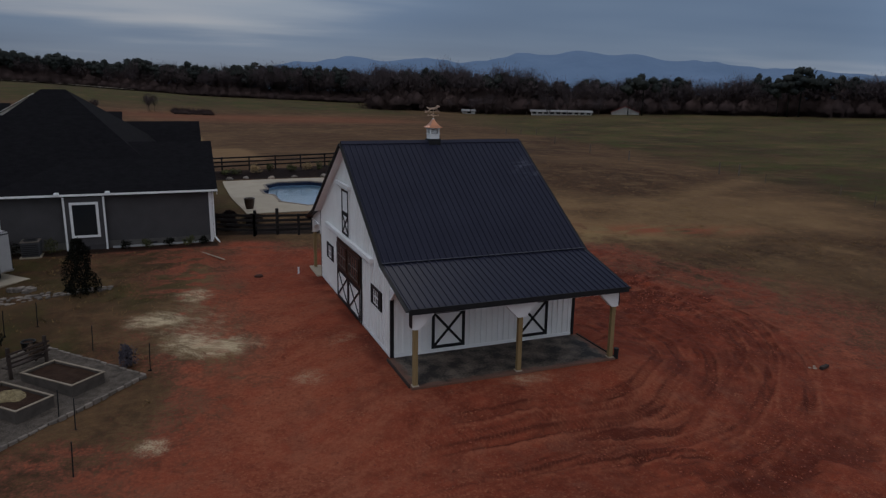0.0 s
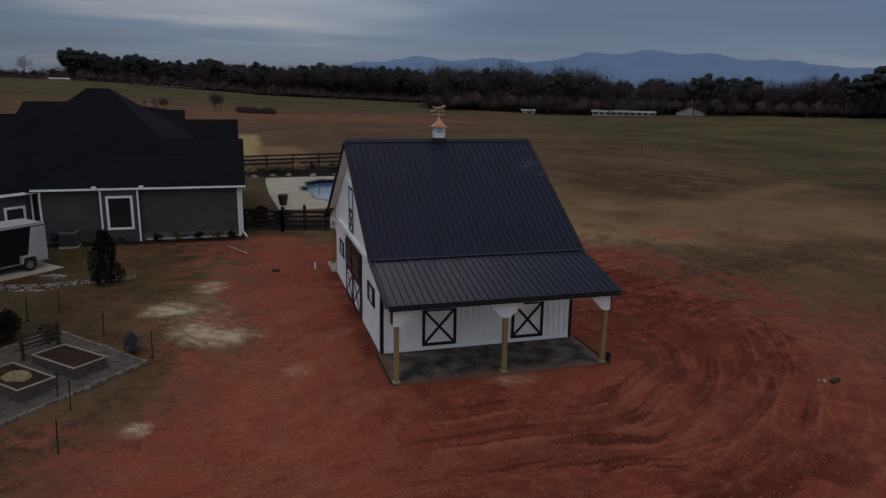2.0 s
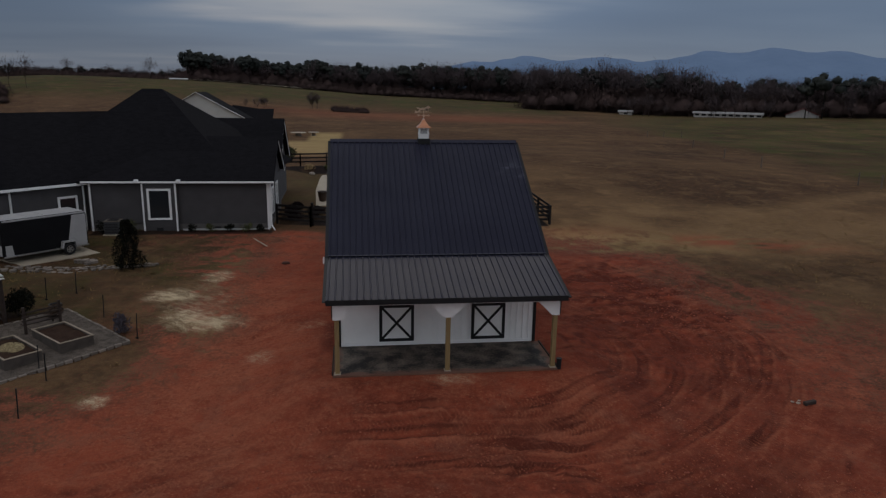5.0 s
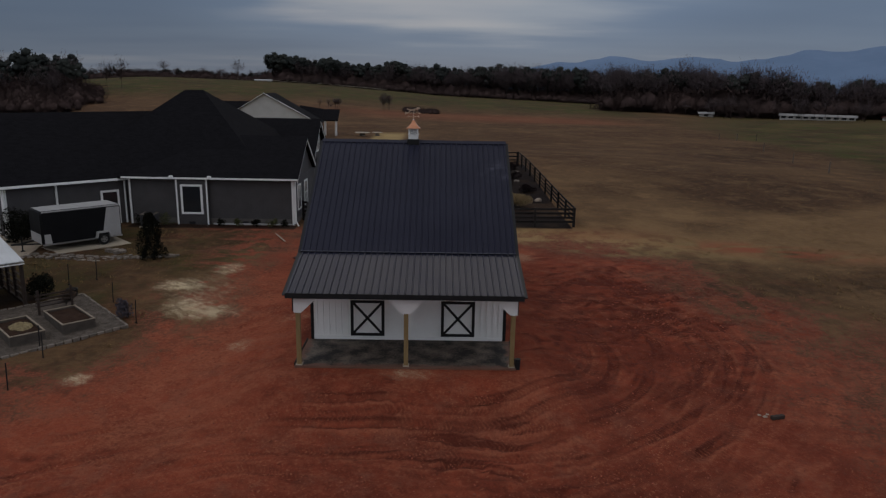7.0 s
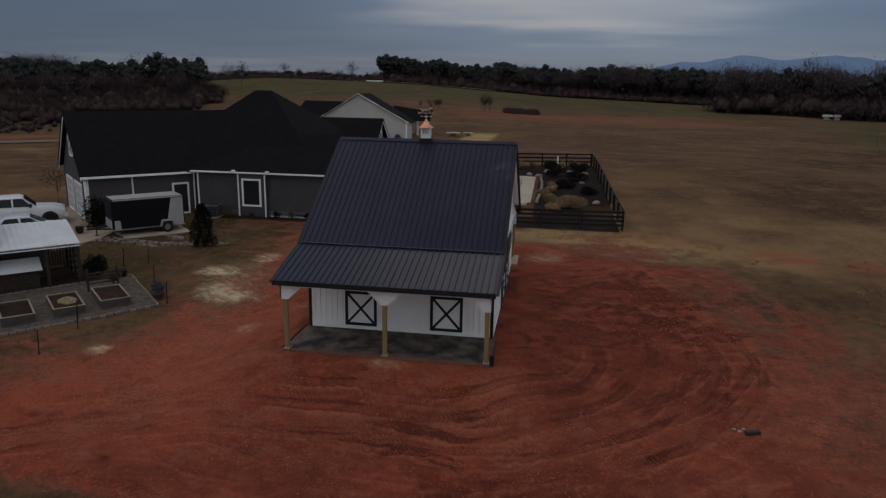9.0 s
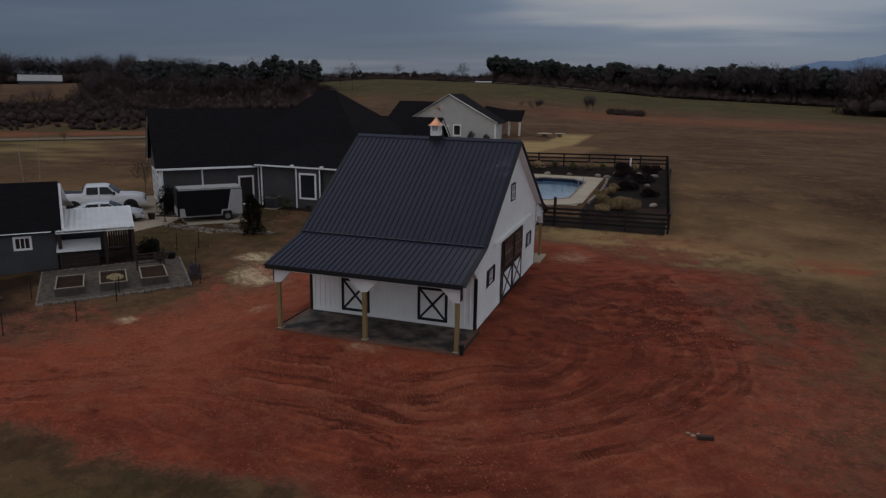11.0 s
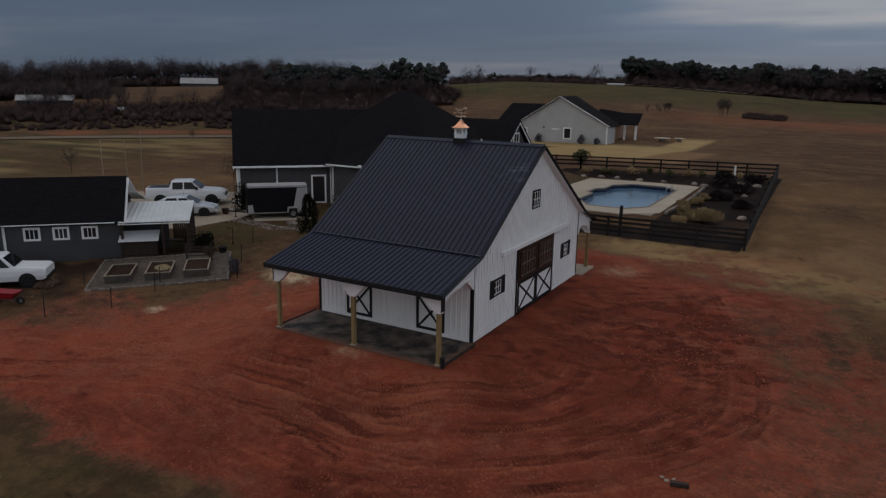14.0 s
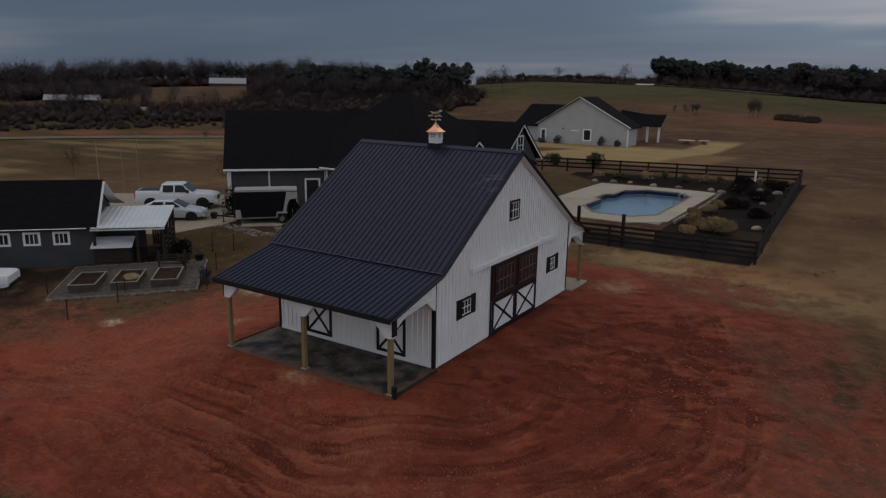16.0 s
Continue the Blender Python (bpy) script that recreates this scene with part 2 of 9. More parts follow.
PALESIDE = surf("pale_grey_siding", (0.46, 0.46, 0.45), (0.40, 0.40, 0.39), 0.8, 0.65)
BRICKY = surf("tan_brick", (0.34, 0.20, 0.13), (0.24, 0.13, 0.09), 4, 0.85, bump=0.004)
FENCEW = surf("black_fence_paint", (0.014, 0.012, 0.012), (0.026, 0.022, 0.02), 4, 0.7, bump=0.002, vary=0.3, spec=0.12)
GALV = surf("galvanised_roofing", (0.66, 0.67, 0.67), (0.55, 0.56, 0.56), 1.2, 0.45)
FARTIN = surf("weathered_tin_roof", (0.34, 0.33, 0.32), (0.26, 0.25, 0.24), 0.4, 0.6)
RAWWOOD = surf("weathered_wood", (0.16, 0.125, 0.10), (0.09, 0.07, 0.055), 3, 0.85, stretch=(4, 4, 0.7), bump=0.003, vary=0.2)
DARKWOOD = surf("dark_weathered_wood", (0.055, 0.038, 0.030), (0.032, 0.022, 0.018), 4, 0.85, bump=0.003)
BEDWOOD = surf("raised_bed_wood", (0.095, 0.080, 0.068), (0.06, 0.05, 0.042), 3, 0.85, bump=0.003, vary=0.15)
PALEWOOD = surf("bare_lumber", (0.34, 0.28, 0.21), (0.25, 0.20, 0.145), 4, 0.8, vary=0.15)
SOIL = surf("dark_soil", (0.030, 0.017, 0.012), (0.055, 0.032, 0.022), 3, 0.95, bump=0.04, bscale=14, spec=0.06)
MULCH = surf("dark_mulch", (0.020, 0.012, 0.009), (0.045, 0.026, 0.018), 2.2, 0.95, bump=0.05, bscale=10, spec=0.06)
STRAW = surf("straw", (0.38, 0.30, 0.16), (0.15, 0.11, 0.055), 9, 0.95, bump=0.05, bscale=30, lo=0.4, hi=0.6, fine=0.5)
GRAVEL = surf("grey_gravel", (0.150, 0.124, 0.102), (0.060, 0.049, 0.041), 4, 0.95, bump=0.03, bscale=22, fine=0.6, lo=0.40, hi=0.60, spec=0.06)
STONE = surf("grey_stone", (0.25, 0.21, 0.175), (0.14, 0.115, 0.096), 3, 0.85, bump=0.01, vary=0.3)
CARWHITE = surf("white_car_paint", (0.78, 0.79, 0.80), (0.74, 0.75, 0.76), 1, 0.22)
CARSILVER = surf("silver_car_paint", (0.60, 0.61, 0.63), (0.55, 0.57, 0.59), 1, 0.25, metal=0.35)
CARGLASS = surf("dark_car_glass", (0.01, 0.011, 0.012), (0.014, 0.015, 0.016), 1, 0.06)
RUBBER = surf("tyre_rubber", (0.014, 0.014, 0.014), (0.02, 0.02, 0.02), 6, 0.85)
ALLOY = surf("alloy_rim", (0.55, 0.56, 0.57), (0.46, 0.47, 0.48), 4, 0.3, metal=0.9)
TRAILERBLACK = surf("black_trailer_skin", (0.007, 0.007, 0.008), (0.010, 0.010, 0.011), 1, 0.5, spec=0.1)
TRAILERWHITE = surf("pale_trailer_skin", (0.42, 0.41, 0.40), (0.34, 0.335, 0.33), 1, 0.4)
REDPAINT = surf("red_plastic", (0.30, 0.012, 0.02), (0.22, 0.01, 0.016), 3, 0.5)
HEDGE = surf("dark_conifer", (0.008, 0.0085, 0.006), (0.015, 0.015, 0.009), 4, 0.95, spec=0.1, vary=0.25)
SHRUB = surf("green_shrub", (0.045, 0.055, 0.02), (0.09, 0.085, 0.03), 4, 0.85, vary=0.3)
DRYGRASS = surf("dry_ornamental_grass", (0.36, 0.255, 0.125), (0.22, 0.15, 0.075), 4, 0.85, vary=0.25)
TWIG_A, TWIG_B = (0.170, 0.130, 0.130), (0.118, 0.094, 0.098)
PINE_A, PINE_B = (0.033, 0.040, 0.040), (0.058, 0.061, 0.052)
BRUSH_A, BRUSH_B = (0.092, 0.061, 0.054), (0.070, 0.050, 0.048)
BARK = surf("bark", (0.07, 0.055, 0.045), (0.045, 0.035, 0.03), 3, 0.95, bump=0.01)
# the blue of distance haze is put into the mountain colour
MOUNTAIN = surf("haze_tinted_mountain", (0.185, 0.262, 0.385), (0.155, 0.225, 0.335), 0.004, 1.0, spec=0.0)
PLASTER = surf("white_far_wall", (0.50, 0.48, 0.45), (0.38, 0.36, 0.34), 1, 0.7)
REDROOF = surf("dull_red_roof", (0.20, 0.045, 0.04), (0.15, 0.035, 0.03), 0.6, 0.7)
ASPHALT = surf("grey_asphalt", (0.20, 0.150, 0.105), (0.15, 0.115, 0.085), 0.3, 0.95, spec=0.05)
POOLTILE = surf("blue_pool_tile", (0.010, 0.016, 0.040), (0.016, 0.026, 0.06), 6, 0.2)
LINER = surf("pool_liner", (0.40, 0.52, 0.62), (0.33, 0.45, 0.56), 0.9, 0.5)
HAYSTRAWROCK = surf("pale_rock", (0.38, 0.30, 0.23), (0.28, 0.22, 0.17), 3, 0.85, bump=0.01)


def glass_pane(name, tint=(0.02, 0.022, 0.025)):
    m = bpy.data.materials.new(name)
    m.use_nodes = True
    p = m.node_tree.nodes["Principled BSDF"]
    p.inputs["Base Color"].default_value = (*tint, 1)
    p.inputs["Roughness"].default_value = 0.05
    p.inputs["Transmission Weight"].default_value = 0.0
    return m


PANE = glass_pane("dark_window_glass")


def water_mat():
    m = bpy.data.materials.new("pool_water")
    m.use_nodes = True
    nt = m.node_tree
    p = nt.nodes["Principled BSDF"]
    p.inputs["Base Color"].default_value = (0.72, 0.88, 0.97, 1)
    p.inputs["Transmission Weight"].default_value = 1.0
    p.inputs["IOR"].default_value, p.inputs["Roughness"].default_value = 1.33, 0.03
    n, b, co = nt.nodes.new("ShaderNodeTexNoise"), nt.nodes.new("ShaderNodeBump"), nt.nodes.new("ShaderNodeTexCoord")
    n.inputs["Scale"].default_value, b.inputs["Distance"].default_value = 2.5, 0.01
    nt.links.new(co.outputs["Object"], n.inputs["Vector"])
    nt.links.new(n.outputs[0], b.inputs["Height"]); nt.links.new(b.outputs[0], p.inputs["Normal"])
    return m


WATER = water_mat()

# ---- builders ----


def thing(name, label, category, group="", at=(0, 0, 0), turn=0, kind=""):
    ob = new(name)
    ob.empty_display_size = 0.2
    ob.matrix_world = pose(*at, 0, 0, turn)
    return tagged(ob, label, category, group, kind)


def mesh_of(name, bm, material):
    me = bpy.data.meshes.new(name)
    bm.to_mesh(me)
    bm.free()
    me.materials.append(material)
    return me


def part(name, bm, material, parent=None, label="", smooth=False):
    me = bm if isinstance(bm, bpy.types.Mesh) else mesh_of(name, bm, material)
    if smooth:
        me.polygons.foreach_set("use_smooth", [True] * len(me.polygons))
    ob = new(name, me)
    ob.parent = parent
    return tagged(ob, label)


def solid(name, bm, material, label, category, kind="", group="", smooth=False):
    ob = part(name, bm, material, None, "", smooth)
    return tagged(ob, label, category, group, kind)


def box(x0, x1, y0, y1, z0, z1, bm=None, bevel=0.0, m=None):
    own = bm is None or bevel > 0
    w = bmesh.new() if own else bm
    r = bmesh.ops.create_cube(w, size=1.0)
    for v in r["verts"]:
        v.co = Vector((x0 + (x1 - x0) * (v.co.x + 0.5), y0 + (y1 - y0) * (v.co.y + 0.5), z0 + (z1 - z0) * (v.co.z + 0.5)))
    if bevel:
        bmesh.ops.bevel(w, geom=list(w.edges), offset=bevel, segments=1, affect="EDGES")
    if m is not None:
        bmesh.ops.transform(w, matrix=m, verts=r["verts"] if not bevel else list(w.verts))
    if own and bm is not None:
        me = bpy.data.meshes.new("t"); w.to_mesh(me); w.free()
        bm.from_mesh(me); bpy.data.meshes.remove(me)
        return bm
    return w


def prism(points, depth, axis="y", start=0.0, bm=None):
    """An outline in the plane across the axis, pulled along it. Points: (u, v); axis y: u=x, v=z; axis x: u=y, v=z; axis z: u=x, v=y."""
    bm = bm or bmesh.new()
    def put(u, v, w):
        return {"y": (u, w, v), "x": (w, u, v), "z": (u, v, w)}[axis]
    a = [bm.verts.new(put(u, v, start)) for u, v in points]
    b = [bm.verts.new(put(u, v, start + depth)) for u, v in points]
    n = len(points)
    faces = [bm.faces.new(a), bm.faces.new(b[::-1])]
    for i in range(n):
        faces.append(bm.faces.new((a[i], b[i], b[(i + 1) % n], a[(i + 1) % n])))
    bmesh.ops.recalc_face_normals(bm, faces=faces)
    return bm


def bar(a, b, w, h=None, bm=None, side=(0, 0, 1)):
    """A square bar from a to b."""
    a, b = Vector(a), Vector(b)
    d = b - a
    bm = bm or bmesh.new()
    r = bmesh.ops.create_cube(bm, size=1.0)
    zax = d.normalized()
    ref = Vector(side)
    if abs(zax.dot(ref)) > 0.98:
        ref = Vector((1, 0, 0)) if abs(zax.x) < 0.9 else Vector((0, 1, 0))
    xax = ref.cross(zax).normalized()
    yax = zax.cross(xax)
    rot = Matrix((xax, yax, zax)).transposed().to_4x4()
    m = Matrix.Translation((a + b) / 2) @ rot @ Matrix.Diagonal((w, h or w, d.length, 1))
    bmesh.ops.transform(bm, matrix=m, verts=r["verts"])
    return bm


def tube(a, b, r0, r1=None, seg=10, bm=None, caps=True):
    a, b = Vector(a), Vector(b)
    bm = bm or bmesh.new()
    d = b - a
    r = bmesh.ops.create_cone(bm, cap_ends=caps, segments=seg, radius1=r0, radius2=r0 if r1 is None else r1, depth=d.length)
    m = Matrix.Translation((a + b) / 2) @ d.to_track_quat("Z", "Y").to_matrix().to_4x4()
    bmesh.ops.transform(bm, matrix=m, verts=r["verts"])
    return bm


def raw(name, verts, faces, material, parent=None, label="", smooth=False):
    me = bpy.data.meshes.new(name)
    me.from_pydata([tuple(v) for v in verts], [], [tuple(f) for f in faces])
    me.materials.append(material)
    me.validate()
    return part(name, me, material, parent, label, smooth)


def smooth01(v, a, b):
    s = np.clip((v - a) / (b - a), 0, 1)
    return s * s * (3 - 2 * s)


# ---- the lie of the land ----
CRESTS = ((-180, 2), (-75, 1), (-60, 3), (-48, 6), (-40, 7), (-32, 7), (-22, 11.5), (-10, 9.5), (0, 5.0), (13, 2.0), (25, 0.5), (37, 2.0), (55, 2.6), (80, 2), (180, 2))


def vnoise(x, y, cell, seed=0):
    """Smooth value noise on a lattice, 0 to 1."""
    u, v = np.asarray(x) / cell, np.asarray(y) / cell
    i, j = np.floor(u), np.floor(v)
    f, g = u - i, v - j
    f, g = f * f * (3 - 2 * f), g * g * (3 - 2 * g)
    def h(a, b):
        s = np.sin(a * 127.1 + b * 311.7 + seed * 74.7) * 43758.5453
        return s - np.floor(s)
    return (h(i, j) * (1 - f) + h(i + 1, j) * f) * (1 - g) + (h(i, j + 1) * (1 - f) + h(i + 1, j + 1) * f) * g


def rect_dist(x, y, x0, x1, y0, y1):
    dx, dy = np.maximum(np.maximum(x0 - x, x - x1), 0), np.maximum(np.maximum(y0 - y, y - y1), 0)
    return np.hypot(dx, dy)


def land(x, y):
    """The ground's broad height."""
    x, y = np.asarray(x, float), np.asarray(y, float)
    z = -0.052 * np.clip(33 - y, 0, 36) * (1 - 0.25 * smooth01(-x, 2, 14))
    z = z - 0.022 * np.clip(x - 16, 0, 14) * (1 - smooth01(y, 30, 48))
    # the yard climbs to the pool terrace and falls away behind it
    z = z + 1.2 * smooth01(y, 40, 72) * (1 - smooth01(np.abs(x - 10), 16, 60)) * (1 - smooth01(y, 78, 115))
    z = z + 0.28 * smooth01(y, 36, 41) * (1 - smooth01(y, 44, 60)) * (1 - smooth01(np.abs(x + 6), 7, 16))
    dp = smooth01(rect_dist(x, y, 3.6, 15.0, 47.0, 66.0), 0.0, 3.0)
    z = z * dp + 0.70 * (1 - dp)
    # fill round the slab
    d = rect_dist(x, y, 6.3, 14.45, 18.8, 35.3)
    z = z * smooth01(d, 0.2, 3.6) + (-0.07) * (1 - smooth01(d, 0.2, 3.6))
    r = np.hypot(x - 10, y)
    az = np.degrees(np.arctan2(x - 10, y))
    crest = np.interp(az, [c[0] for c in CRESTS], [c[1] for c in CRESTS])
    z = z + crest * smooth01(r, 110, 340) + (crest - 4) * 0.0
    z = z - 6 * smooth01(r, 420, 900)
    z = z + (vnoise(x, y, 23.0, 3) - 0.5) * 0.5 * smooth01(r, 60, 140)
    return z


def ground_z(x, y):
    return float(land(x, y))

# ---- ground ----
CLAY_EDGE = [(-1.2, 19.1), (-0.1, 21.5), (0.2, 24.0), (0.5, 27.0), (1.2, 30.0), (2.0, 33.0), (2.6, 36.0), (2.4, 38.6), (0.5, 40.0), (4.0, 41.0), (9.0, 40.2), (13.0, 39.6), (16.6, 38.4),
             (20.2, 36.2), (22.6, 33.6), (24.6, 31.0), (25.6, 28.6), (26.8, 25.2), (27.6, 21.4), (27.4, 17.4), (26.2, 13.6), (22.6, 11.2), (15.5, 10.6), (12.0, 11.1), (9.8, 11.1), (7.5, 10.8),
             (4.0, 10.6), (1.7, 10.9), (0.2, 11.4), (-4.0, 11.0), (-9.0, 13.6), (-5.5, 16.4), (-2.9, 18.2)]
# wheel tracks that swing round the barn's corner: way-points, reach of the two wheels, strength
TRACKS = [([(-3.0, 10.8), (1.5, 13.5), (5.0, 15.1), (8.7, 15.5), (11.8, 15.2), (14.0, 15.2), (16.1, 15.9), (17.9, 17.2), (20.0, 20.0), (21.0, 23.5), (19.8, 28.0)], 0.72, 1.0),
          ([(4.0, 16.6), (9.0, 16.7), (12.1, 16.6), (13.6, 16.7), (14.9, 17.3), (16.9, 19.5), (17.7, 22.5), (17.2, 27.0)], 0.50, 0.9),
          ([(3.0, 13.2), (6.1, 14.6), (8.8, 14.1), (11.3, 13.7), (14.9, 13.7), (17.2, 14.5), (19.2, 15.9), (22.3, 18.9), (23.6, 22.5), (22.6, 27.0)], 0.66, 0.85),
          ([(-4.0, 13.6), (0.0, 14.6), (5.0, 15.6), (10.0, 15.9), (14.5, 16.2), (18.0, 18.6), (19.6, 22.0), (18.6, 26.5)], 0.78, 0.6),
          ([(2.0, 12.2), (5.0, 12.9), (9.0, 12.6), (13.0, 12.6), (17.0, 13.2), (20.5, 15.2), (23.4, 18.4)], 0.7, 0.4),
          ([(9.6, 15.6), (10.9, 14.9), (12.4, 14.7), (14.0, 14.6), (15.9, 15.5), (18.1, 17.0), (19.8, 19.6), (20.4, 22.6)], 0.62, 0.8),
          ([(12.1, 16.4), (13.7, 16.7), (15.3, 17.7), (17.0, 19.2), (17.7, 20.8), (17.4, 24.0), (16.4, 27.0)], 0.45, 0.7),
          ([(9.3, 15.0), (11.3, 14.6), (14.3, 14.5), (16.9, 16.2), (19.6, 17.9), (21.7, 19.8), (23.3, 22.8), (23.2, 26.0)], 0.7, 0.8),
          ([(15.0, 13.5), (17.3, 14.6), (19.4, 16.1), (21.7, 18.5), (23.2, 21.1), (24.4, 25.1)], 0.68, 0.7),
          ([(15.5, 22.0), (18.5, 25.0), (21.0, 28.5), (20.0, 33.0), (16.5, 36.5)], 0.75, 0.6),
          ([(16.6, 29.2), (18.4, 31.3), (20.8, 31.9), (23.1, 30.0), (24.9, 28.2), (26.1, 28.3)], 0.6, 0.6),
          ([(15.6, 33.0), (18.0, 34.0), (20.5, 32.6), (22.5, 30.0)], 0.6, 0.45),
          ([(24.5, 27.0), (20.5, 25.5), (17.5, 26.5), (15.6, 30.0)], 0.6, 0.5),
          ([(1.0, 11.4), (4.5, 12.2), (7.0, 11.6), (12.4, 11.9), (15.1, 12.6), (18.7, 14.8), (20.9, 17.8), (22.5, 22.0)], 0.7, 0.5),
          ([(-6.0, 14.6), (-2.0, 15.4), (2.0, 17.0), (5.0, 18.2), (5.6, 21.0), (5.0, 25.0)], 0.6, 0.3),
          ([(-1.5, 28.5), (0.6, 25.3), (1.4, 22.5), (0.2, 19.0)], 0.55, 0.25)]


def way(pts, n=26):
    """A smooth line through way-points, as places, directions and lengths along it."""
    P = [np.array(q, float) for q in pts]
    P = [2 * P[0] - P[1]] + P + [2 * P[-1] - P[-2]]
    out = []
    for i in range(1, len(P) - 2):
        for t in np.linspace(0, 1, n, endpoint=False):
            p0, p1, p2, p3 = P[i - 1:i + 3]
            out.append(0.5 * (2 * p1 + (p2 - p0) * t + (2 * p0 - 5 * p1 + 4 * p2 - p3) * t * t + (3 * p1 - p0 - 3 * p2 + p3) * t ** 3))
    out = np.array(out)
    d = np.gradient(out, axis=0)
    ln = np.hypot(d[:, 0], d[:, 1])
    return out, d / ln[:, None], np.cumsum(ln)


def polygon_dist(x, y, pts):
    """Signed distance to a closed outline, negative inside."""
    d = np.full(x.shape, 1e9)
    inside = np.zeros(x.shape, bool)
    n = len(pts)
    for i in range(n):
        (ax, ay), (bx, by) = pts[i], pts[(i + 1) % n]
        ex, ey = bx - ax, by - ay
        t = np.clip(((x - ax) * ex + (y - ay) * ey) / (ex * ex + ey * ey), 0, 1)
        d = np.minimum(d, np.hypot(x - ax - t * ex, y - ay - t * ey))
        cross = ((ay > y) != (by > y)) & (x < (bx - ax) * (y - ay) / ((by - ay) if by != ay else 1e-9) + ax)
        inside ^= cross
    return np.where(inside, -d, d)


def axis_steps(lo, hi, step, far_lo, far_hi, grow=1.13):
    mid = list(np.arange(lo, hi + step / 2, step))
    s, v = step, hi
    while v < far_hi:
        s *= grow; v += s; mid.append(v)
    s, v = step, lo
    while v > far_lo:
        s *= grow; v -= s; mid.insert(0, v)
    return np.array(mid)


def build_ground():
    xs = np.concatenate([axis_steps(-22, -9.3, 0.35, -4200, -9.4), np.arange(-9.0, -1.05, 0.12), axis_steps(-1.0, 27.0, 0.078, -1.0, 4200, 1.12)])
    ys = np.concatenate([axis_steps(10.6, 33, 0.078, -600, 33.0), np.arange(33.14, 40.2, 0.14), axis_steps(40.4, 76, 0.4, 40.4, 4500)])
    X, Y = np.meshgrid(xs, ys)
    Z = land(X, Y)
    wob = (vnoise(X, Y, 3.1, 1) - 0.5) * 2.2 + (vnoise(X, Y, 0.9, 2) - 0.5) * 1.1 + (vnoise(X, Y, 0.3, 4) - 0.5) * 0.5
    pd = polygon_dist(X, Y, CLAY_EDGE)
    clay = 1 - smooth01(pd + wob * (0.5 + 0.7 * smooth01(Y, 13, 17) + 1.1 * smooth01(X, 18.5, 23)), -0.7 - 2.3 * smooth01(Y, 13, 17), 0.7 + 0.5 * smooth01(Y, 13, 17) + 1.6 * smooth01(X, 12, 20))
    clay = np.maximum(clay, 0.58 * smooth01(vnoise(X, Y, 3.5, 71) * 0.5 + vnoise(X, Y, 0.9, 72) * 0.5, 0.42, 0.62) * (1 - smooth01(pd, 1.0, 7.5)) * smooth01(X, 12, 20))
    clay = np.maximum(clay, 0.52 * (1 - smooth01(pd, 2.0, 8.0)) * smooth01(X, 18, 23) * (1 - smooth01(Y, 22, 29)) * (0.6 + 0.6 * vnoise(X, Y, 1.2, 73)))
    clay = np.maximum(clay, 1.1 * smooth01(wob, -0.8, 0.8) * (np.exp(-((X + 1.5) / 3.2) ** 2 - ((Y - 39.0) / 0.9) ** 2) + np.exp(-((X - 3.5) / 2.5) ** 2 - ((Y - 40.3) / 1.0) ** 2)))
    thin = smooth01(vnoise(X, Y, 2.4, 74) * 0.4 + vnoise(X, Y * 1.8, 0.9, 75) * 0.35 + vnoise(X, Y, 0.35, 76) * 0.25, 0.42, 0.60)
    clay = np.maximum(clay, 0.75 * thin * np.exp(-((X - 0.8) / 2.6) ** 2 - (np.clip(np.abs(Y - 32) - 6, 0, None) / 2.5) ** 2))
    clay = np.maximum(clay, 0.8 * thin * np.exp(-((X - 1.5) / 6.0) ** 2 - ((Y - 40.2) / 1.1) ** 2))
    clay = np.maximum(clay, 0.6 * thin * np.exp(-((X + 3.0) / 4.0) ** 2 - ((Y - 19.2) / 1.8) ** 2))
    clay = np.maximum(clay, (0.22 + 0.22 * thin) * (1 - smooth01(rect_dist(X, Y, -5.5, 0.5, 15.5, 19.6) + wob * 0.5, 0.0, 1.6)))
    clay = np.maximum(clay, (0.55 + 0.4 * thin) * (1 - smooth01(rect_dist(X, Y, 0.2, 4.0, 19.0, 24.0) + wob * 0.6, 0.0, 1.8)))
    clay = np.minimum(clay, 1 - 0.36 * smooth01(X + wob * 0.9, 22.4, 24.8) * (1 - smooth01(Y, 23.0, 26.0)) * (0.55 + 0.45 * thin))
    near = np.exp(-((np.clip(np.abs(X - 11) - 18, 0, None) / 8) ** 2 + (np.clip(np.abs(Y - 22) - 16, 0, None) / 8) ** 2))
    # ruts pressed by wheels, in pairs with raised lips
    rut = np.zeros_like(X)
    tread = np.zeros_like(X)
    mark = np.zeros_like(X)
    ticks = np.zeros_like(X)
    tyre, tyre_run, tyre_off = np.zeros_like(X), np.zeros_like(X), np.zeros_like(X)
    for k, (pts, reach, force) in enumerate(TRACKS):
        line, along, run = way(pts)
        sel = np.nonzero((X > line[:, 0].min() - 2) & (X < line[:, 0].max() + 2) & (Y > line[:, 1].min() - 2) & (Y < line[:, 1].max() + 2))
        px, py = X[sel], Y[sel]
        best, q, s = np.full(px.shape, 1e9), np.zeros(px.shape), np.zeros(px.shape)
        for (lx, ly), (ax, ay), ls in zip(line, along, run):
            dx, dy = px - lx, py - ly
            d2 = dx * dx + dy * dy
            m = d2 < best
            best[m] = d2[m]
            q[m] = (dy * ax - dx * ay)[m]
            s[m] = (ls + dx * ax + dy * ay)[m]
        q = q + (vnoise(s, s * 0, 2.6, 90 + k) - 0.5) * 0.35
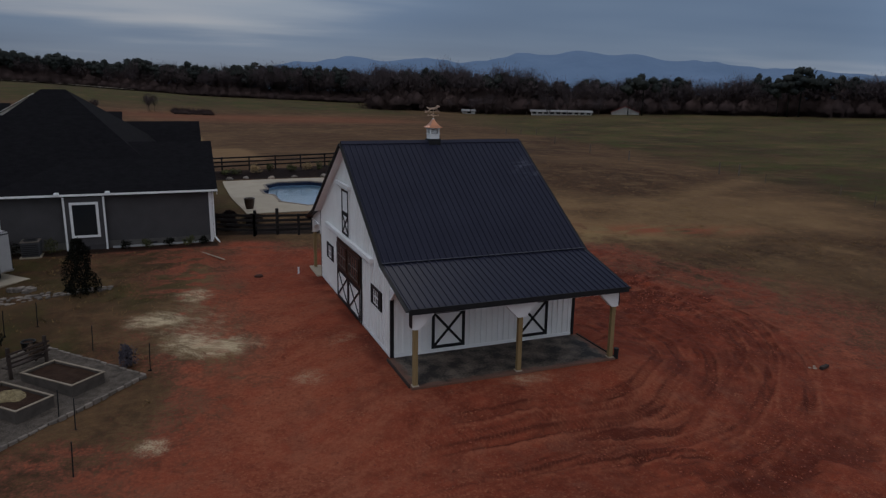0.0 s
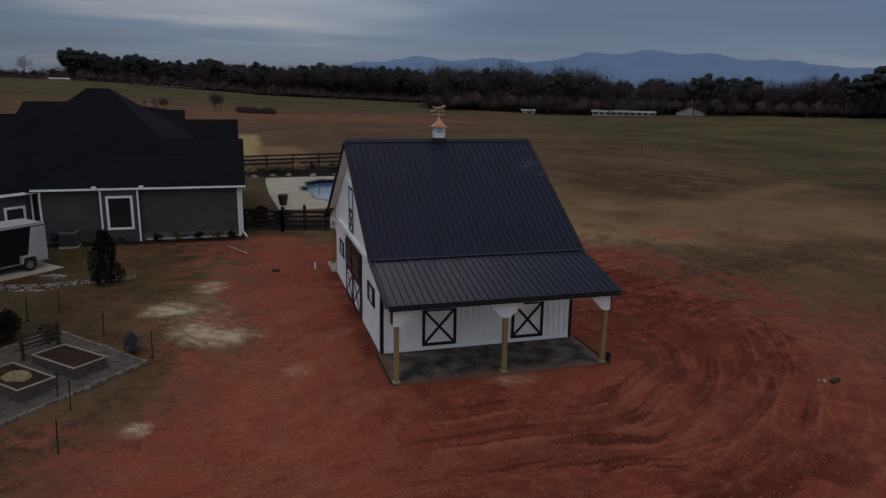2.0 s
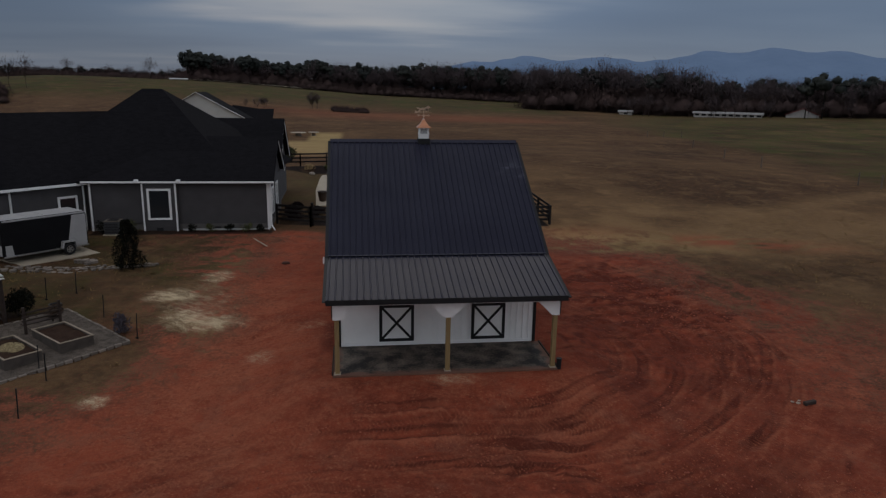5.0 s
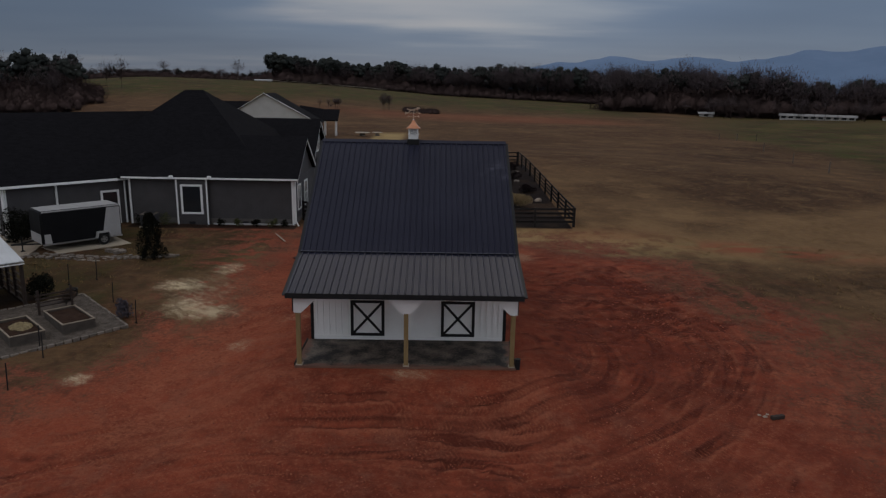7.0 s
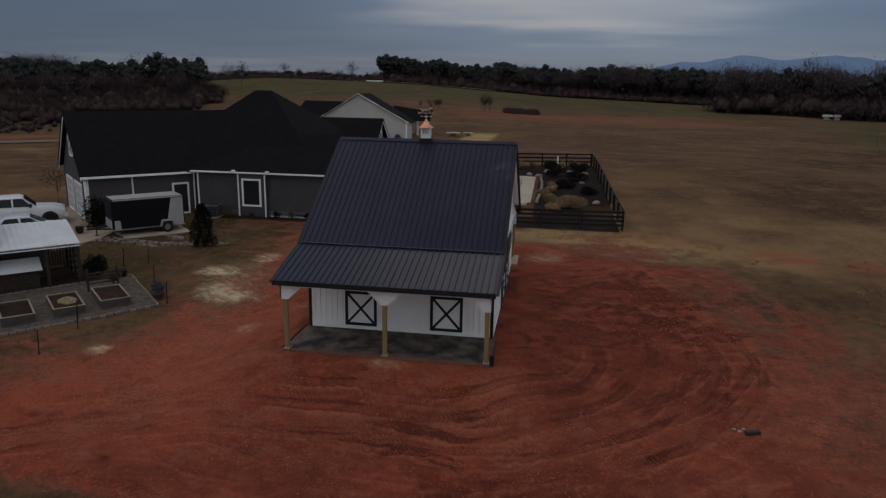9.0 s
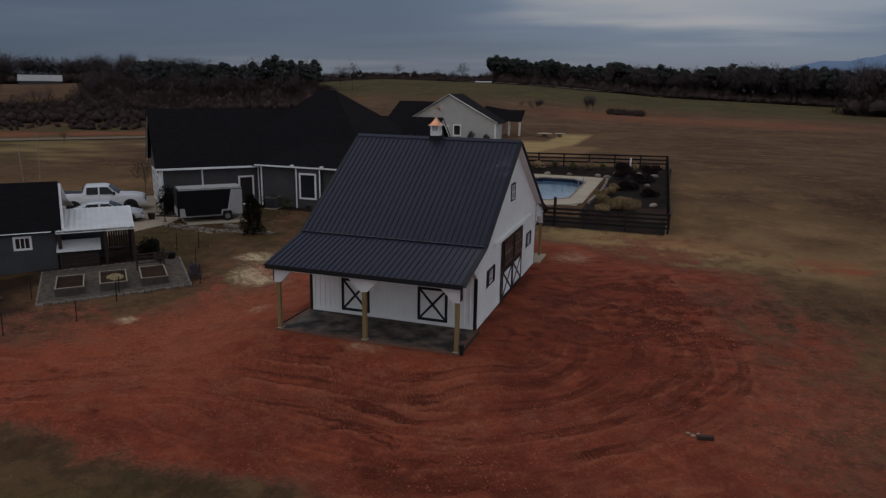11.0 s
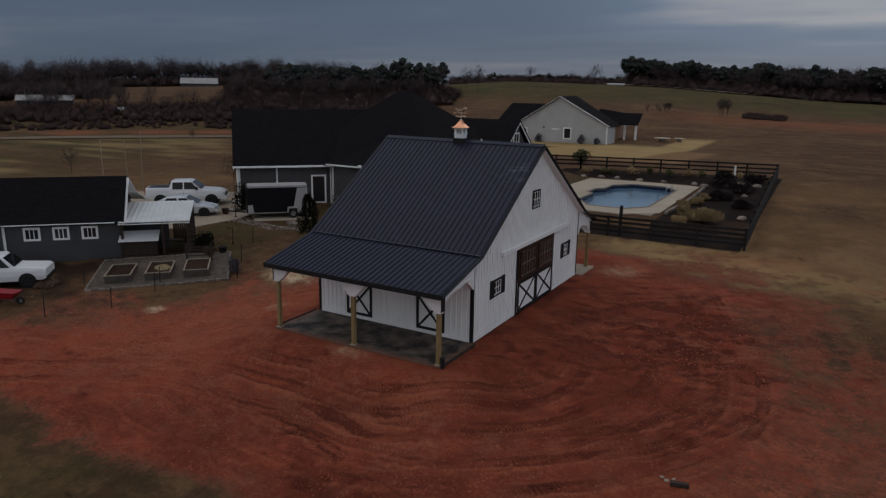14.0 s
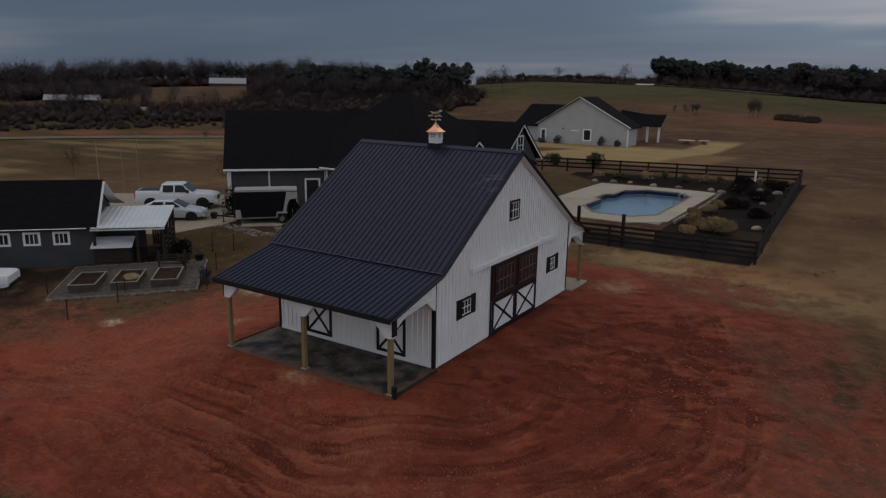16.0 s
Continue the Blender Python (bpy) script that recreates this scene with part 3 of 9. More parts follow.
        on = force * smooth01(s, 0.0, 2.5) * (1 - smooth01(s, run[-1] - 3.0, run[-1] - 0.3))
        for off in (-reach, reach):
            w = q - off
            worn = on * (0.25 + 1.1 * smooth01(vnoise(s, s * 0 + off, 1.9, 60 + k), 0.25, 0.75))
            lug = np.sin(2 * math.pi * (s / 0.36 + np.abs(w) * 1.6)) * np.exp(-(w / 0.17) ** 4)
            np.add.at(rut, sel, worn * (-0.032 * np.exp(-(w / 0.12) ** 2) + 0.022 * np.exp(-((np.abs(w) - 0.27) / 0.08) ** 2)))
            np.add.at(tread, sel, worn * lug)
            # thin dark edge lines paint the shade of the rut's side ridges
            np.add.at(mark, sel, worn * (0.12 * np.exp(-(w / 0.22) ** 4) + 0.46 * np.exp(-((w - 0.19) / 0.055) ** 2) + 0.28 * np.exp(-((w + 0.15) / 0.05) ** 2) - 0.6 * np.exp(-((w + 0.26) / 0.07) ** 2)))
            bite = worn * np.exp(-(w / 0.23) ** 4) * smooth01(vnoise(s, s * 0 + off, 2.7, 30 + k), 0.3, 0.6)
            over = bite > tyre[sel]
            at = (sel[0][over], sel[1][over])
            tyre[at], tyre_run[at], tyre_off[at] = bite[over], s[over], w[over]
            np.add.at(ticks, sel, worn * np.clip(np.sin(2 * math.pi * (s / 0.33 + w * 1.2)), 0, 1) * np.exp(-((np.abs(w) - 0.19) / 0.09) ** 2))
    # rain and later wheels have rubbed most of it out
    left = 0.45 + 0.75 * smooth01(vnoise(X, Y, 3.2, 51) * 0.6 + vnoise(X, Y, 1.1, 52) * 0.4, 0.36, 0.66)
    mark, ticks, tread, tyre, rut = mark * left, ticks * left, tread * left, tyre * left, rut * (0.4 + 0.6 * left)
    off_slab = smooth01(rect_dist(X, Y, 6.3, 14.45, 18.8, 35.3), 0.2, 0.9)
    rut *= (0.5 + 0.9 * vnoise(X, Y, 1.3, 9)) * off_slab
    clods = (vnoise(X, Y, 0.55, 5) - 0.5) * 0.05 + (vnoise(X, Y, 0.24, 6) - 0.5) * 0.07 + (vnoise(X, Y, 1.4, 7) - 0.5) * 0.08
    # ground churned by digging, heaped and gouged crosswise
    u, v = X * 0.94 + Y * 0.34, Y * 0.94 - X * 0.34
    churn = smooth01(vnoise(u, v * 2.6, 2.4, 81) * 0.45 + vnoise(u, v * 2.0, 0.8, 82) * 0.3 + vnoise(X, Y, 0.3, 83) * 0.25, 0.48, 0.62)
    where = np.exp(-((X - 23.4) / 3.6) ** 2 - ((Y - 27.4) / 3.0) ** 2) + 0.3 * np.exp(-((X - 17) / 3.0) ** 2 - ((Y - 24) / 5.0) ** 2) + 0.6 * np.exp(-((X - 16) / 6.0) ** 2 - ((Y - 12.6) / 1.3) ** 2)
    where = where + 0.9 * np.exp(-((X - 23.6 - (Y - 27.6) * 0.3) / 3.2) ** 2 - ((Y - 27.6) / 1.3) ** 2) + 0.5 * np.exp(-((X - 20.0) / 3.0) ** 2 - ((Y - 31.0) / 2.2) ** 2)
    where = where + 0.8 * np.exp(-((X - 24.2) / 2.3) ** 2 - ((Y - 28.7) / 1.7) ** 2)
    churn = churn * np.clip(where * 1.35, 0, 1)
    rough = 0.55 + 0.8 * smooth01(vnoise(X, Y, 5.0, 8), 0.4, 0.75) + 1.2 * np.clip(where, 0, 1)
    d_slab = smooth01(rect_dist(X, Y, 6.3, 14.45, 18.8, 35.3), 0.1, 1.2)
    Z = Z + near * d_slab * (clay * (rut + tread * 0.008 + ticks * 0.012 + clods * rough - churn * 0.05) + (1 - clay) * ((vnoise(X, Y, 0.5, 11) - 0.5) * 0.07 + (vnoise(X, Y, 1.9, 12) - 0.5) * 0.10))
    mark = mark * (0.75 + 0.6 * smooth01(vnoise(X, Y, 0.5, 84) * 0.5 + vnoise(X, Y, 1.7, 80) * 0.5, 0.3, 0.65))
    # one mask for damp, churned clay and the shade painted along the ruts
    darkened = np.clip(1.15 * mark, 0, 1) + 0.7 * churn
    scrape = np.clip(-0.9 * mark, 0, 1) + 0.5 * ticks + 0.45 * smooth01(vnoise(u, v * 2.2, 0.8, 85) * 0.5 + vnoise(X, Y, 3.3, 86) * 0.5, 0.56, 0.72)
    scrape = scrape + 0.28 * (1 - smooth01(X, 1.5, 7)) * smooth01(Y, 13, 19)
    # long scuffs that follow the turning machine round the barn
    cr, ca = np.hypot(X - 12.5, Y - 24.0), np.arctan2(X - 12.5, 24.0 - Y)
    lines = vnoise(cr, ca * 4.2, 0.22, 41) * 0.4 + vnoise(cr, ca * 5.0, 0.55, 42) * 0.35 + vnoise(cr + X * 0.05, ca * 7.0, 1.3, 43) * 0.25
    swung = smooth01(Y, 9, 12) * (1 - smooth01(Y, 20, 27)) * smooth01(X, -2, 4) * smooth01(cr, 5.0, 7.5)
    darkened = darkened + 0.2 * swung * smooth01(lines, 0.50, 0.72)
    scrape = scrape + 0.30 * swung * (1 - smooth01(lines, 0.30, 0.44))
    blot = vnoise(X, Y, 2.6, 44) * 0.4 + vnoise(X, Y, 1.1, 45) * 0.35 + vnoise(X, Y, 0.4, 46) * 0.25
    darkened = darkened + 0.14 * smooth01(blot, 0.54, 0.72) * smooth01(Y, 10, 13)
    # spoil trodden round the slab and a darker, broken line along the wall foot
    foot = rect_dist(X, Y, 6.5, 14.2, 18.9, 33.3)
    darkened = darkened + 0.85 * np.exp(-((foot - 0.1) / 0.35) ** 2) * smooth01(vnoise(X, Y, 0.8, 47), 0.2, 0.6) * smooth01(Y, 20.5, 22)
    darkened = darkened * (0.7 + 0.3 * smooth01(X, 3.5, 10))
    scrape = scrape + 0.12 * (1 - smooth01(X, 3, 8)) * smooth01(Y, 12, 16)
    # gouges and skids where the machine worked, each a short bent stroke with a pale lip
    g = random.Random(77)
    for k in range(110):
        if k < 62:
            sx, sy, turn, ln = g.gauss(21.2, 3.0), g.gauss(27.0, 2.8), g.gauss(8, 28), g.uniform(0.8, 3.2)
        elif k < 86:
            sx, sy, turn, ln = g.uniform(14.8, 20), g.uniform(17.5, 34), g.gauss(60, 40), g.uniform(0.6, 2.0)
        else:
            sx, sy, turn, ln = g.uniform(0, 24), g.uniform(11.5, 14.5), g.gauss(15, 30), g.uniform(0.6, 2.4)
        c, s = math.cos(radians(turn)), math.sin(radians(turn))
        wide, bend, force = g.uniform(0.05, 0.24), g.uniform(-0.12, 0.12), g.uniform(0.25, 0.8)
        sel = np.nonzero((np.abs(X - sx) < 2.4) & (np.abs(Y - sy) < 2.4))
        if not len(sel[0]):
            continue
        dx, dy = X[sel] - sx, Y[sel] - sy
        a, q = dx * c + dy * s, dy * c - dx * s
        q = q - bend * a * a + (vnoise(a, a * 0, 0.5, k) - 0.5) * 0.15
        on = force * np.exp(-(a / (ln / 2)) ** 2) * clay[sel] * smooth01(vnoise(X[sel], Y[sel], 0.34, 88) * 0.6 + vnoise(X[sel], Y[sel], 0.9, 89) * 0.4, 0.3, 0.62)
        darkened[sel] += on * np.exp(-(q / wide) ** 2)
        scrape[sel] += 0.8 * on * np.exp(-((q - 2.0 * wide) / (0.8 * wide)) ** 2)
        Z[sel] += near[sel] * off_slab[sel] * on * (0.03 * np.exp(-((q - 2.0 * wide) / wide) ** 2) - 0.04 * np.exp(-(q / wide) ** 2))
    darkened = darkened + 0.42 * smooth01(X, 14, 17) * (1 - smooth01(X, 23, 26)) * smooth01(Y, 15, 20) * smooth01(vnoise(X, Y, 2.0, 87) * 0.5 + vnoise(u, v * 2, 0.7, 48) * 0.5, 0.25, 0.6)
    # dry spill before the middle post and at the north porch's corner
    spill = np.exp(-((X - 10.5) / 0.9) ** 2 - ((Y - 18.55) / 0.42) ** 2) + 0.8 * np.exp(-((X - 15.9) / 1.3) ** 2 - ((Y - 35.0) / 1.5) ** 2)
    scrape = scrape + 1.3 * spill * (0.5 + 0.7 * vnoise(X, Y, 0.4, 56))
    # straw strewn in patches
    straw = np.zeros_like(X)
    for px, py, sx, sy, amt in ((1.2, 25.7, 1.3, 0.8, 1.0), (0.2, 26.6, 1.0, 0.9, 0.8), (-0.9, 29.0, 1.1, 0.8, 0.95), (0.6, 31.6, 0.8, 0.9, 0.6), (-1.0, 19.2, 0.4, 0.4, 0.85), (3.8, 21.9, 0.6, 0.6, 0.5), (5.6, 24.2, 0.8, 0.8, 0.2), (0.4, 27.8, 1.9, 3.0, 0.30)):
        straw = np.maximum(straw, amt * np.exp(-((X - px) / sx) ** 2 - ((Y - py) / sy) ** 2))
    straw = np.maximum(straw, 0.40 * spill)
    straw = straw * (0.62 + 0.9 * smooth01(vnoise(X * 0.8 - Y * 0.6, (X * 0.6 + Y * 0.8) * 4, 0.35, 21) * 0.6 + vnoise(X, Y, 0.3, 22) * 0.4, 0.35, 0.7))
    # what grows where
    R, AZ = np.hypot(X - 10, Y), np.degrees(np.arctan2(X - 10, Y))
    edge = (vnoise(X, Y, 30, 14) - 0.5) * 30
    hill = smooth01(R + edge * 0.5, 212, 240) * (1 - smooth01(AZ, 15, 19)) * smooth01(AZ, -37, -33)
    fence_x = np.interp(Y, (20, 43.5, 65, 95, 135, 200), (49, 55.7, 61.6, 68.5, 71, 74)) + (vnoise(X, Y, 5.0, 71) - 0.5) * 3.0
    pasture = smooth01(X - fence_x, -1.5, 3.5) * smooth01(AZ, 17, 26)
    verge = np.exp(-((X - fence_x) / 1.8) ** 2) * smooth01(Y, 30, 45) * smooth01(vnoise(X, Y, 3.0, 72), 0.2, 0.6)
    bare_strip = 0.9 * np.exp(-((X - fence_x - 11) / 6.0) ** 2 - ((Y - 77) / 16) ** 2) * smooth01(vnoise(X, Y * 0.6, 4.5, 73), 0.35, 0.7)
    pasture = pasture * (1 - 0.75 * verge) * (1 - 0.8 * bare_strip)
    dull = smooth01(vnoise(X, Y, 14.0, 74) * 0.55 + vnoise(X, Y, 4.0, 75) * 0.45, 0.42, 0.66) * smooth01(R, 45, 70) * smooth01(AZ, 17, 26)
    front = smooth01(12.5 - Y + (vnoise(X, Y, 1.6, 15) - 0.5) * 4, 0.5, 3.0) * 0.3
    west = (1 - smooth01(R, 150, 190)) * smooth01(-X - Y * 0.35 + edge * 0.5, 25, 45) * (0.35 + 0.5 * smooth01(vnoise(X * 0.35 + Y * 0.3, (Y * 0.8 - X * 0.5) * 1.0, 4.0, 35), 0.35, 0.65))
    lawn = 0.9 * smooth01(-X, -2.0, 1.5) * (1 - smooth01(-X, 9, 13)) * smooth01(Y, 22, 25) * (1 - smooth01(Y, 39, 41)) * smooth01(vnoise(X, Y, 2.2, 33) * 0.6 + vnoise(X, Y, 0.7, 34) * 0.4, 0.3, 0.65)
    lawn = np.maximum(lawn, 0.6 * (1 - smooth01(rect_dist(X, Y, -2, 4.6, 44.5, 66), 0, 1.5)))
    green = np.clip(lawn + hill + pasture * 1.0 + front + west, 0, 1)
    rust = smooth01(R + edge * 0.4, 178, 186) * (1 - smooth01(R + edge * 0.4, 198, 208)) * (1 - smooth01(AZ, 12, 20)) * smooth01(AZ, -12, -3)
    rust = rust * 0.5
    rust = np.maximum(rust, 0.8 * smooth01(AZ, -75, -70) * (1 - smooth01(AZ, -31, -29)) * smooth01(R, 122, 124) * (1 - smooth01(R, 127, 130)))
    rust = np.maximum(rust, 1.2 * np.exp(-((X - 32) / 5.0) ** 2 - ((Y - 38.0 + (X - 32) * 0.25) / 1.5) ** 2) * smooth01(vnoise(X, Y * 2.0, 1.1, 36) * 0.6 + vnoise(X, Y, 3.0, 37) * 0.4, 0.36, 0.62))
    rust = np.maximum(rust, 0.55 * np.exp(-((X - 21.5) / 4.5) ** 2 - ((Y - 41) / 2.2) ** 2))
    pale = smooth01(vnoise(X, Y, 11.0, 17) * 0.6 + vnoise(X, Y, 3.7, 18) * 0.4, 0.45, 0.75) * (1 - 0.6 * green) * (1 - smooth01(R, 45, 80))
    pale = np.maximum(pale, 0.95 * np.exp(-((X - 19) / 6.5) ** 2 - ((Y - 40.0 + (X - 19) * 0.25) / 2.8) ** 2))
    pale = np.maximum(pale, 0.8 * smooth01(rect_dist(X, Y, -12, 9, 80, 104) * -1.0, -2.0, 0.0))
    pale = np.maximum(pale, 1.0 * np.exp(-((X - 17.5) / 9.0) ** 2 - ((Y - 41.6 + (X - 17.5) * 0.1) / 1.9) ** 2) * (0.55 + 0.6 * smooth01(vnoise(X, Y, 1.4, 91) * 0.5 + vnoise(X, Y, 0.5, 92) * 0.5, 0.3, 0.6)))
    mown = (1 - smooth01(rect_dist(X, Y, -30, 1.9 + (Y - 104) * 0.08, 104.0, 113.0), 0.0, 1.5)) + (1 - smooth01(rect_dist(X, Y, 0.5, 4.5, 106.0, 136.0), 0.0, 1.5)) + 0.85 * (1 - smooth01(rect_dist(X, Y, -12, 3.5, 82, 104), 0.0, 1.5))
    mown = np.maximum(mown, 0.95 * np.exp(-((X - 20.0) / 8.5) ** 2 - ((Y - 40.2 + (X - 20.0) * 0.25) / 3.0) ** 2) * smooth01(vnoise(X, Y, 2.0, 91) * 0.4 + vnoise(X, Y, 0.7, 92) * 0.35 + vnoise(X, Y, 0.3, 93) * 0.25, 0.28, 0.56))
    band = smooth01(vnoise(X * 0.45 + Y * 0.45, (Y * 0.75 - X * 0.6) * 0.22, 2.4, 94) * 0.6 + vnoise(X * 0.5 + Y * 0.4, (Y - X) * 0.5, 1.6, 95) * 0.4, 0.45, 0.65)
    mown = np.maximum(mown, 0.5 * band * smooth01(-X - Y * 0.3, 22, 32) * (1 - smooth01(R, 105, 118)))
    mown = np.maximum(mown, 0.10 * pasture * smooth01(R, 70, 110) * smooth01(vnoise(X, Y, 12.0, 57) * 0.6 + vnoise(X, Y, 3.0, 58) * 0.4, 0.3, 0.65))
    mown = np.clip(mown, 0, 1)
    lane = np.exp(-((Y - 44 - (X - 34) * 0.52) / 2.2) ** 2) * smooth01(X, 24, 34) * (1 - smooth01(X, 62, 80))
    pale = np.maximum(pale, lane * 0.9)
    soil = (rect_dist(X, Y, 14.8, 20.7, 44.2, 72.0) < 0.01) | (rect_dist(X, Y, 0.5, 20.7, 66.4, 72.0 ) < 0.01) & (Y < 68.6 + 0.19 * X) | (rect_dist(X, Y, 2.4, 20.7, 42.9, 45.4) < 0.01)
    mulch = soil * (0.9 + 0.1 * smooth01(vnoise(X, Y, 1.3, 61), 0.15, 0.5)) * (1 - 0.25 * smooth01(vnoise(X, Y, 2.8, 62), 0.72, 0.85))
    mulch = np.maximum(mulch, 0.85 * (rect_dist(X, Y, -8.4, 2.2, 40.3, 41.5) < 0.01))
    su, sv = ((X + 9.85) + (Y - 23.35)) * 0.7071, ((Y - 23.35) - (X + 9.85)) * 0.7071
    bed = (1 - smooth01(rect_dist(su, sv, -6.0, 4.6, -2.3, 3.0), 0.0, 0.6)) + 0.8 * (1 - smooth01(rect_dist(su, sv, -7.0, -0.9, -6.0, 0.0), 0.0, 0.8))
    mulch = np.maximum(mulch, np.clip(bed, 0, 1) * (0.35 + 0.5 * smooth01(vnoise(X, Y, 0.9, 63), 0.3, 0.7)))
    dark = smooth01(vnoise(X, Y, 9.0, 31) * 0.55 + vnoise(X, Y, 2.3, 32) * 0.45, 0.42, 0.72) * (1 - smooth01(R, 45, 80)) * (1 - 0.6 * smooth01(X, 24, 30))
    dark = np.clip(np.maximum(dark, np.maximum(1.3 * lawn, 1.6 * smooth01(12.6 - Y, 0.0, 1.5))), 0, 1)
    dark = np.clip(np.maximum(dark, np.maximum(verge * 1.3, dull * 1.0)), 0, 1)
    dark = np.maximum(dark, 0.95 * np.exp(-((X + 2.8) / 3.2) ** 2 - ((Y - 20.0) / 3.6) ** 2))
    dark = np.clip(dark + 0.6 * rust * smooth01(R, 150, 170), 0, 1)
    pale = pale * (1 - 0.7 * np.exp(-((X + 2.2) / 2.8) ** 2 - ((Y - 21.0) / 2.6) ** 2))
    yard = smooth01(X, -16, -12) * (1 - smooth01(X, -0.5, 1.5)) * smooth01(Y, 21, 24) * (1 - smooth01(Y, 39.5, 41))
    pale, dark, green = pale * (1 - 0.7 * yard), np.maximum(dark, 0.9 * yard), green * (1 - 0.35 * yard)
    scrub = smooth01(X, 22.5, 25) * (1 - smooth01(X, 34, 42)) * (1 - smooth01(Y, 31.5, 36)) * smooth01(Y, 8, 14)
    pale, dark = pale * (1 - 0.85 * scrub), np.maximum(dark, scrub * (0.6 + 0.4 * smooth01(vnoise(X, Y, 1.6, 59), 0.3, 0.7)))
    pale = np.maximum(pale, bare_strip)
    meadow = smooth01(X, 20, 22.5) * (1 - smooth01(X, 26, 33)) * smooth01(Y, 34, 38) * (1 - smooth01(Y, 44, 58))
    pale = np.maximum(pale, 0.75 * meadow * (0.5 + 0.7 * smooth01(vnoise(X, Y, 3.0, 96) * 0.5 + vnoise(X, Y, 0.9, 97) * 0.5, 0.3, 0.65)))
    dark = np.clip(dark * (1 - 0.8 * meadow) + 0.22 * smooth01(X, 22, 30) * smooth01(Y, 44, 52) * (1 - smooth01(R, 95, 120)) + 0.22 * smooth01(X, 27, 34) * (1 - smooth01(R, 70, 95)) * smooth01(vnoise(X, Y, 4.0, 98) * 0.5 + vnoise(X, Y, 1.2, 99) * 0.5, 0.3, 0.6), 0, 1)
    worn = 0.85 * np.exp(-((X - 3.4) / 3.2) ** 2 - ((Y - 23.5) / 6.0) ** 2) * smooth01(vnoise(X, Y, 1.6, 77) * 0.6 + vnoise(X, Y, 0.5, 78) * 0.4, 0.3, 0.7)
    verts = np.stack([X.ravel(), Y.ravel(), Z.ravel()], 1)
    ny, nx = X.shape
    idx = np.arange(nx * ny).reshape(ny, nx)
    quads = np.stack([idx[:-1, :-1], idx[:-1, 1:], idx[1:, 1:], idx[1:, :-1]], -1).reshape(-1, 4)
    # cut the pool's hole
    cx, cy = verts[quads].mean(1)[:, 0], verts[quads].mean(1)[:, 1]
    keep = ~((cx > 5.2) & (cx < 14.2) & (cy > 48.4) & (cy < 65.0))
    quads = quads[keep]
    me = bpy.data.meshes.new("ground")
    me.vertices.add(len(verts)); me.vertices.foreach_set("co", verts.ravel())
    me.loops.add(len(quads) * 4); me.loops.foreach_set("vertex_index", quads.ravel())
    me.polygons.add(len(quads)); me.polygons.foreach_set("loop_start", np.arange(len(quads)) * 4)
    me.polygons.foreach_set("use_smooth", np.ones(len(quads), bool))
    me.update()
    for name, a in (("clay", clay), ("straw", straw), ("green", green), ("rust", rust), ("pale", pale), ("dark", dark), ("mulch", mulch), ("mown", mown), ("darkened", np.clip(darkened, 0, 1)), ("scrape", np.clip(scrape + worn, 0, 1)), ("tyre", np.clip(tyre, 0, 1)), ("tyre_run", tyre_run), ("tyre_off", tyre_off)):
        me.attributes.new(name, "FLOAT", "POINT").data.foreach_set("value", a.ravel().astype(np.float32))
    me.materials.append(ground_mat())
    ob = new("ground", me)
    tagged(ob, "red clay yard fading into dry winter grass and fields", "ground", kind="structure")


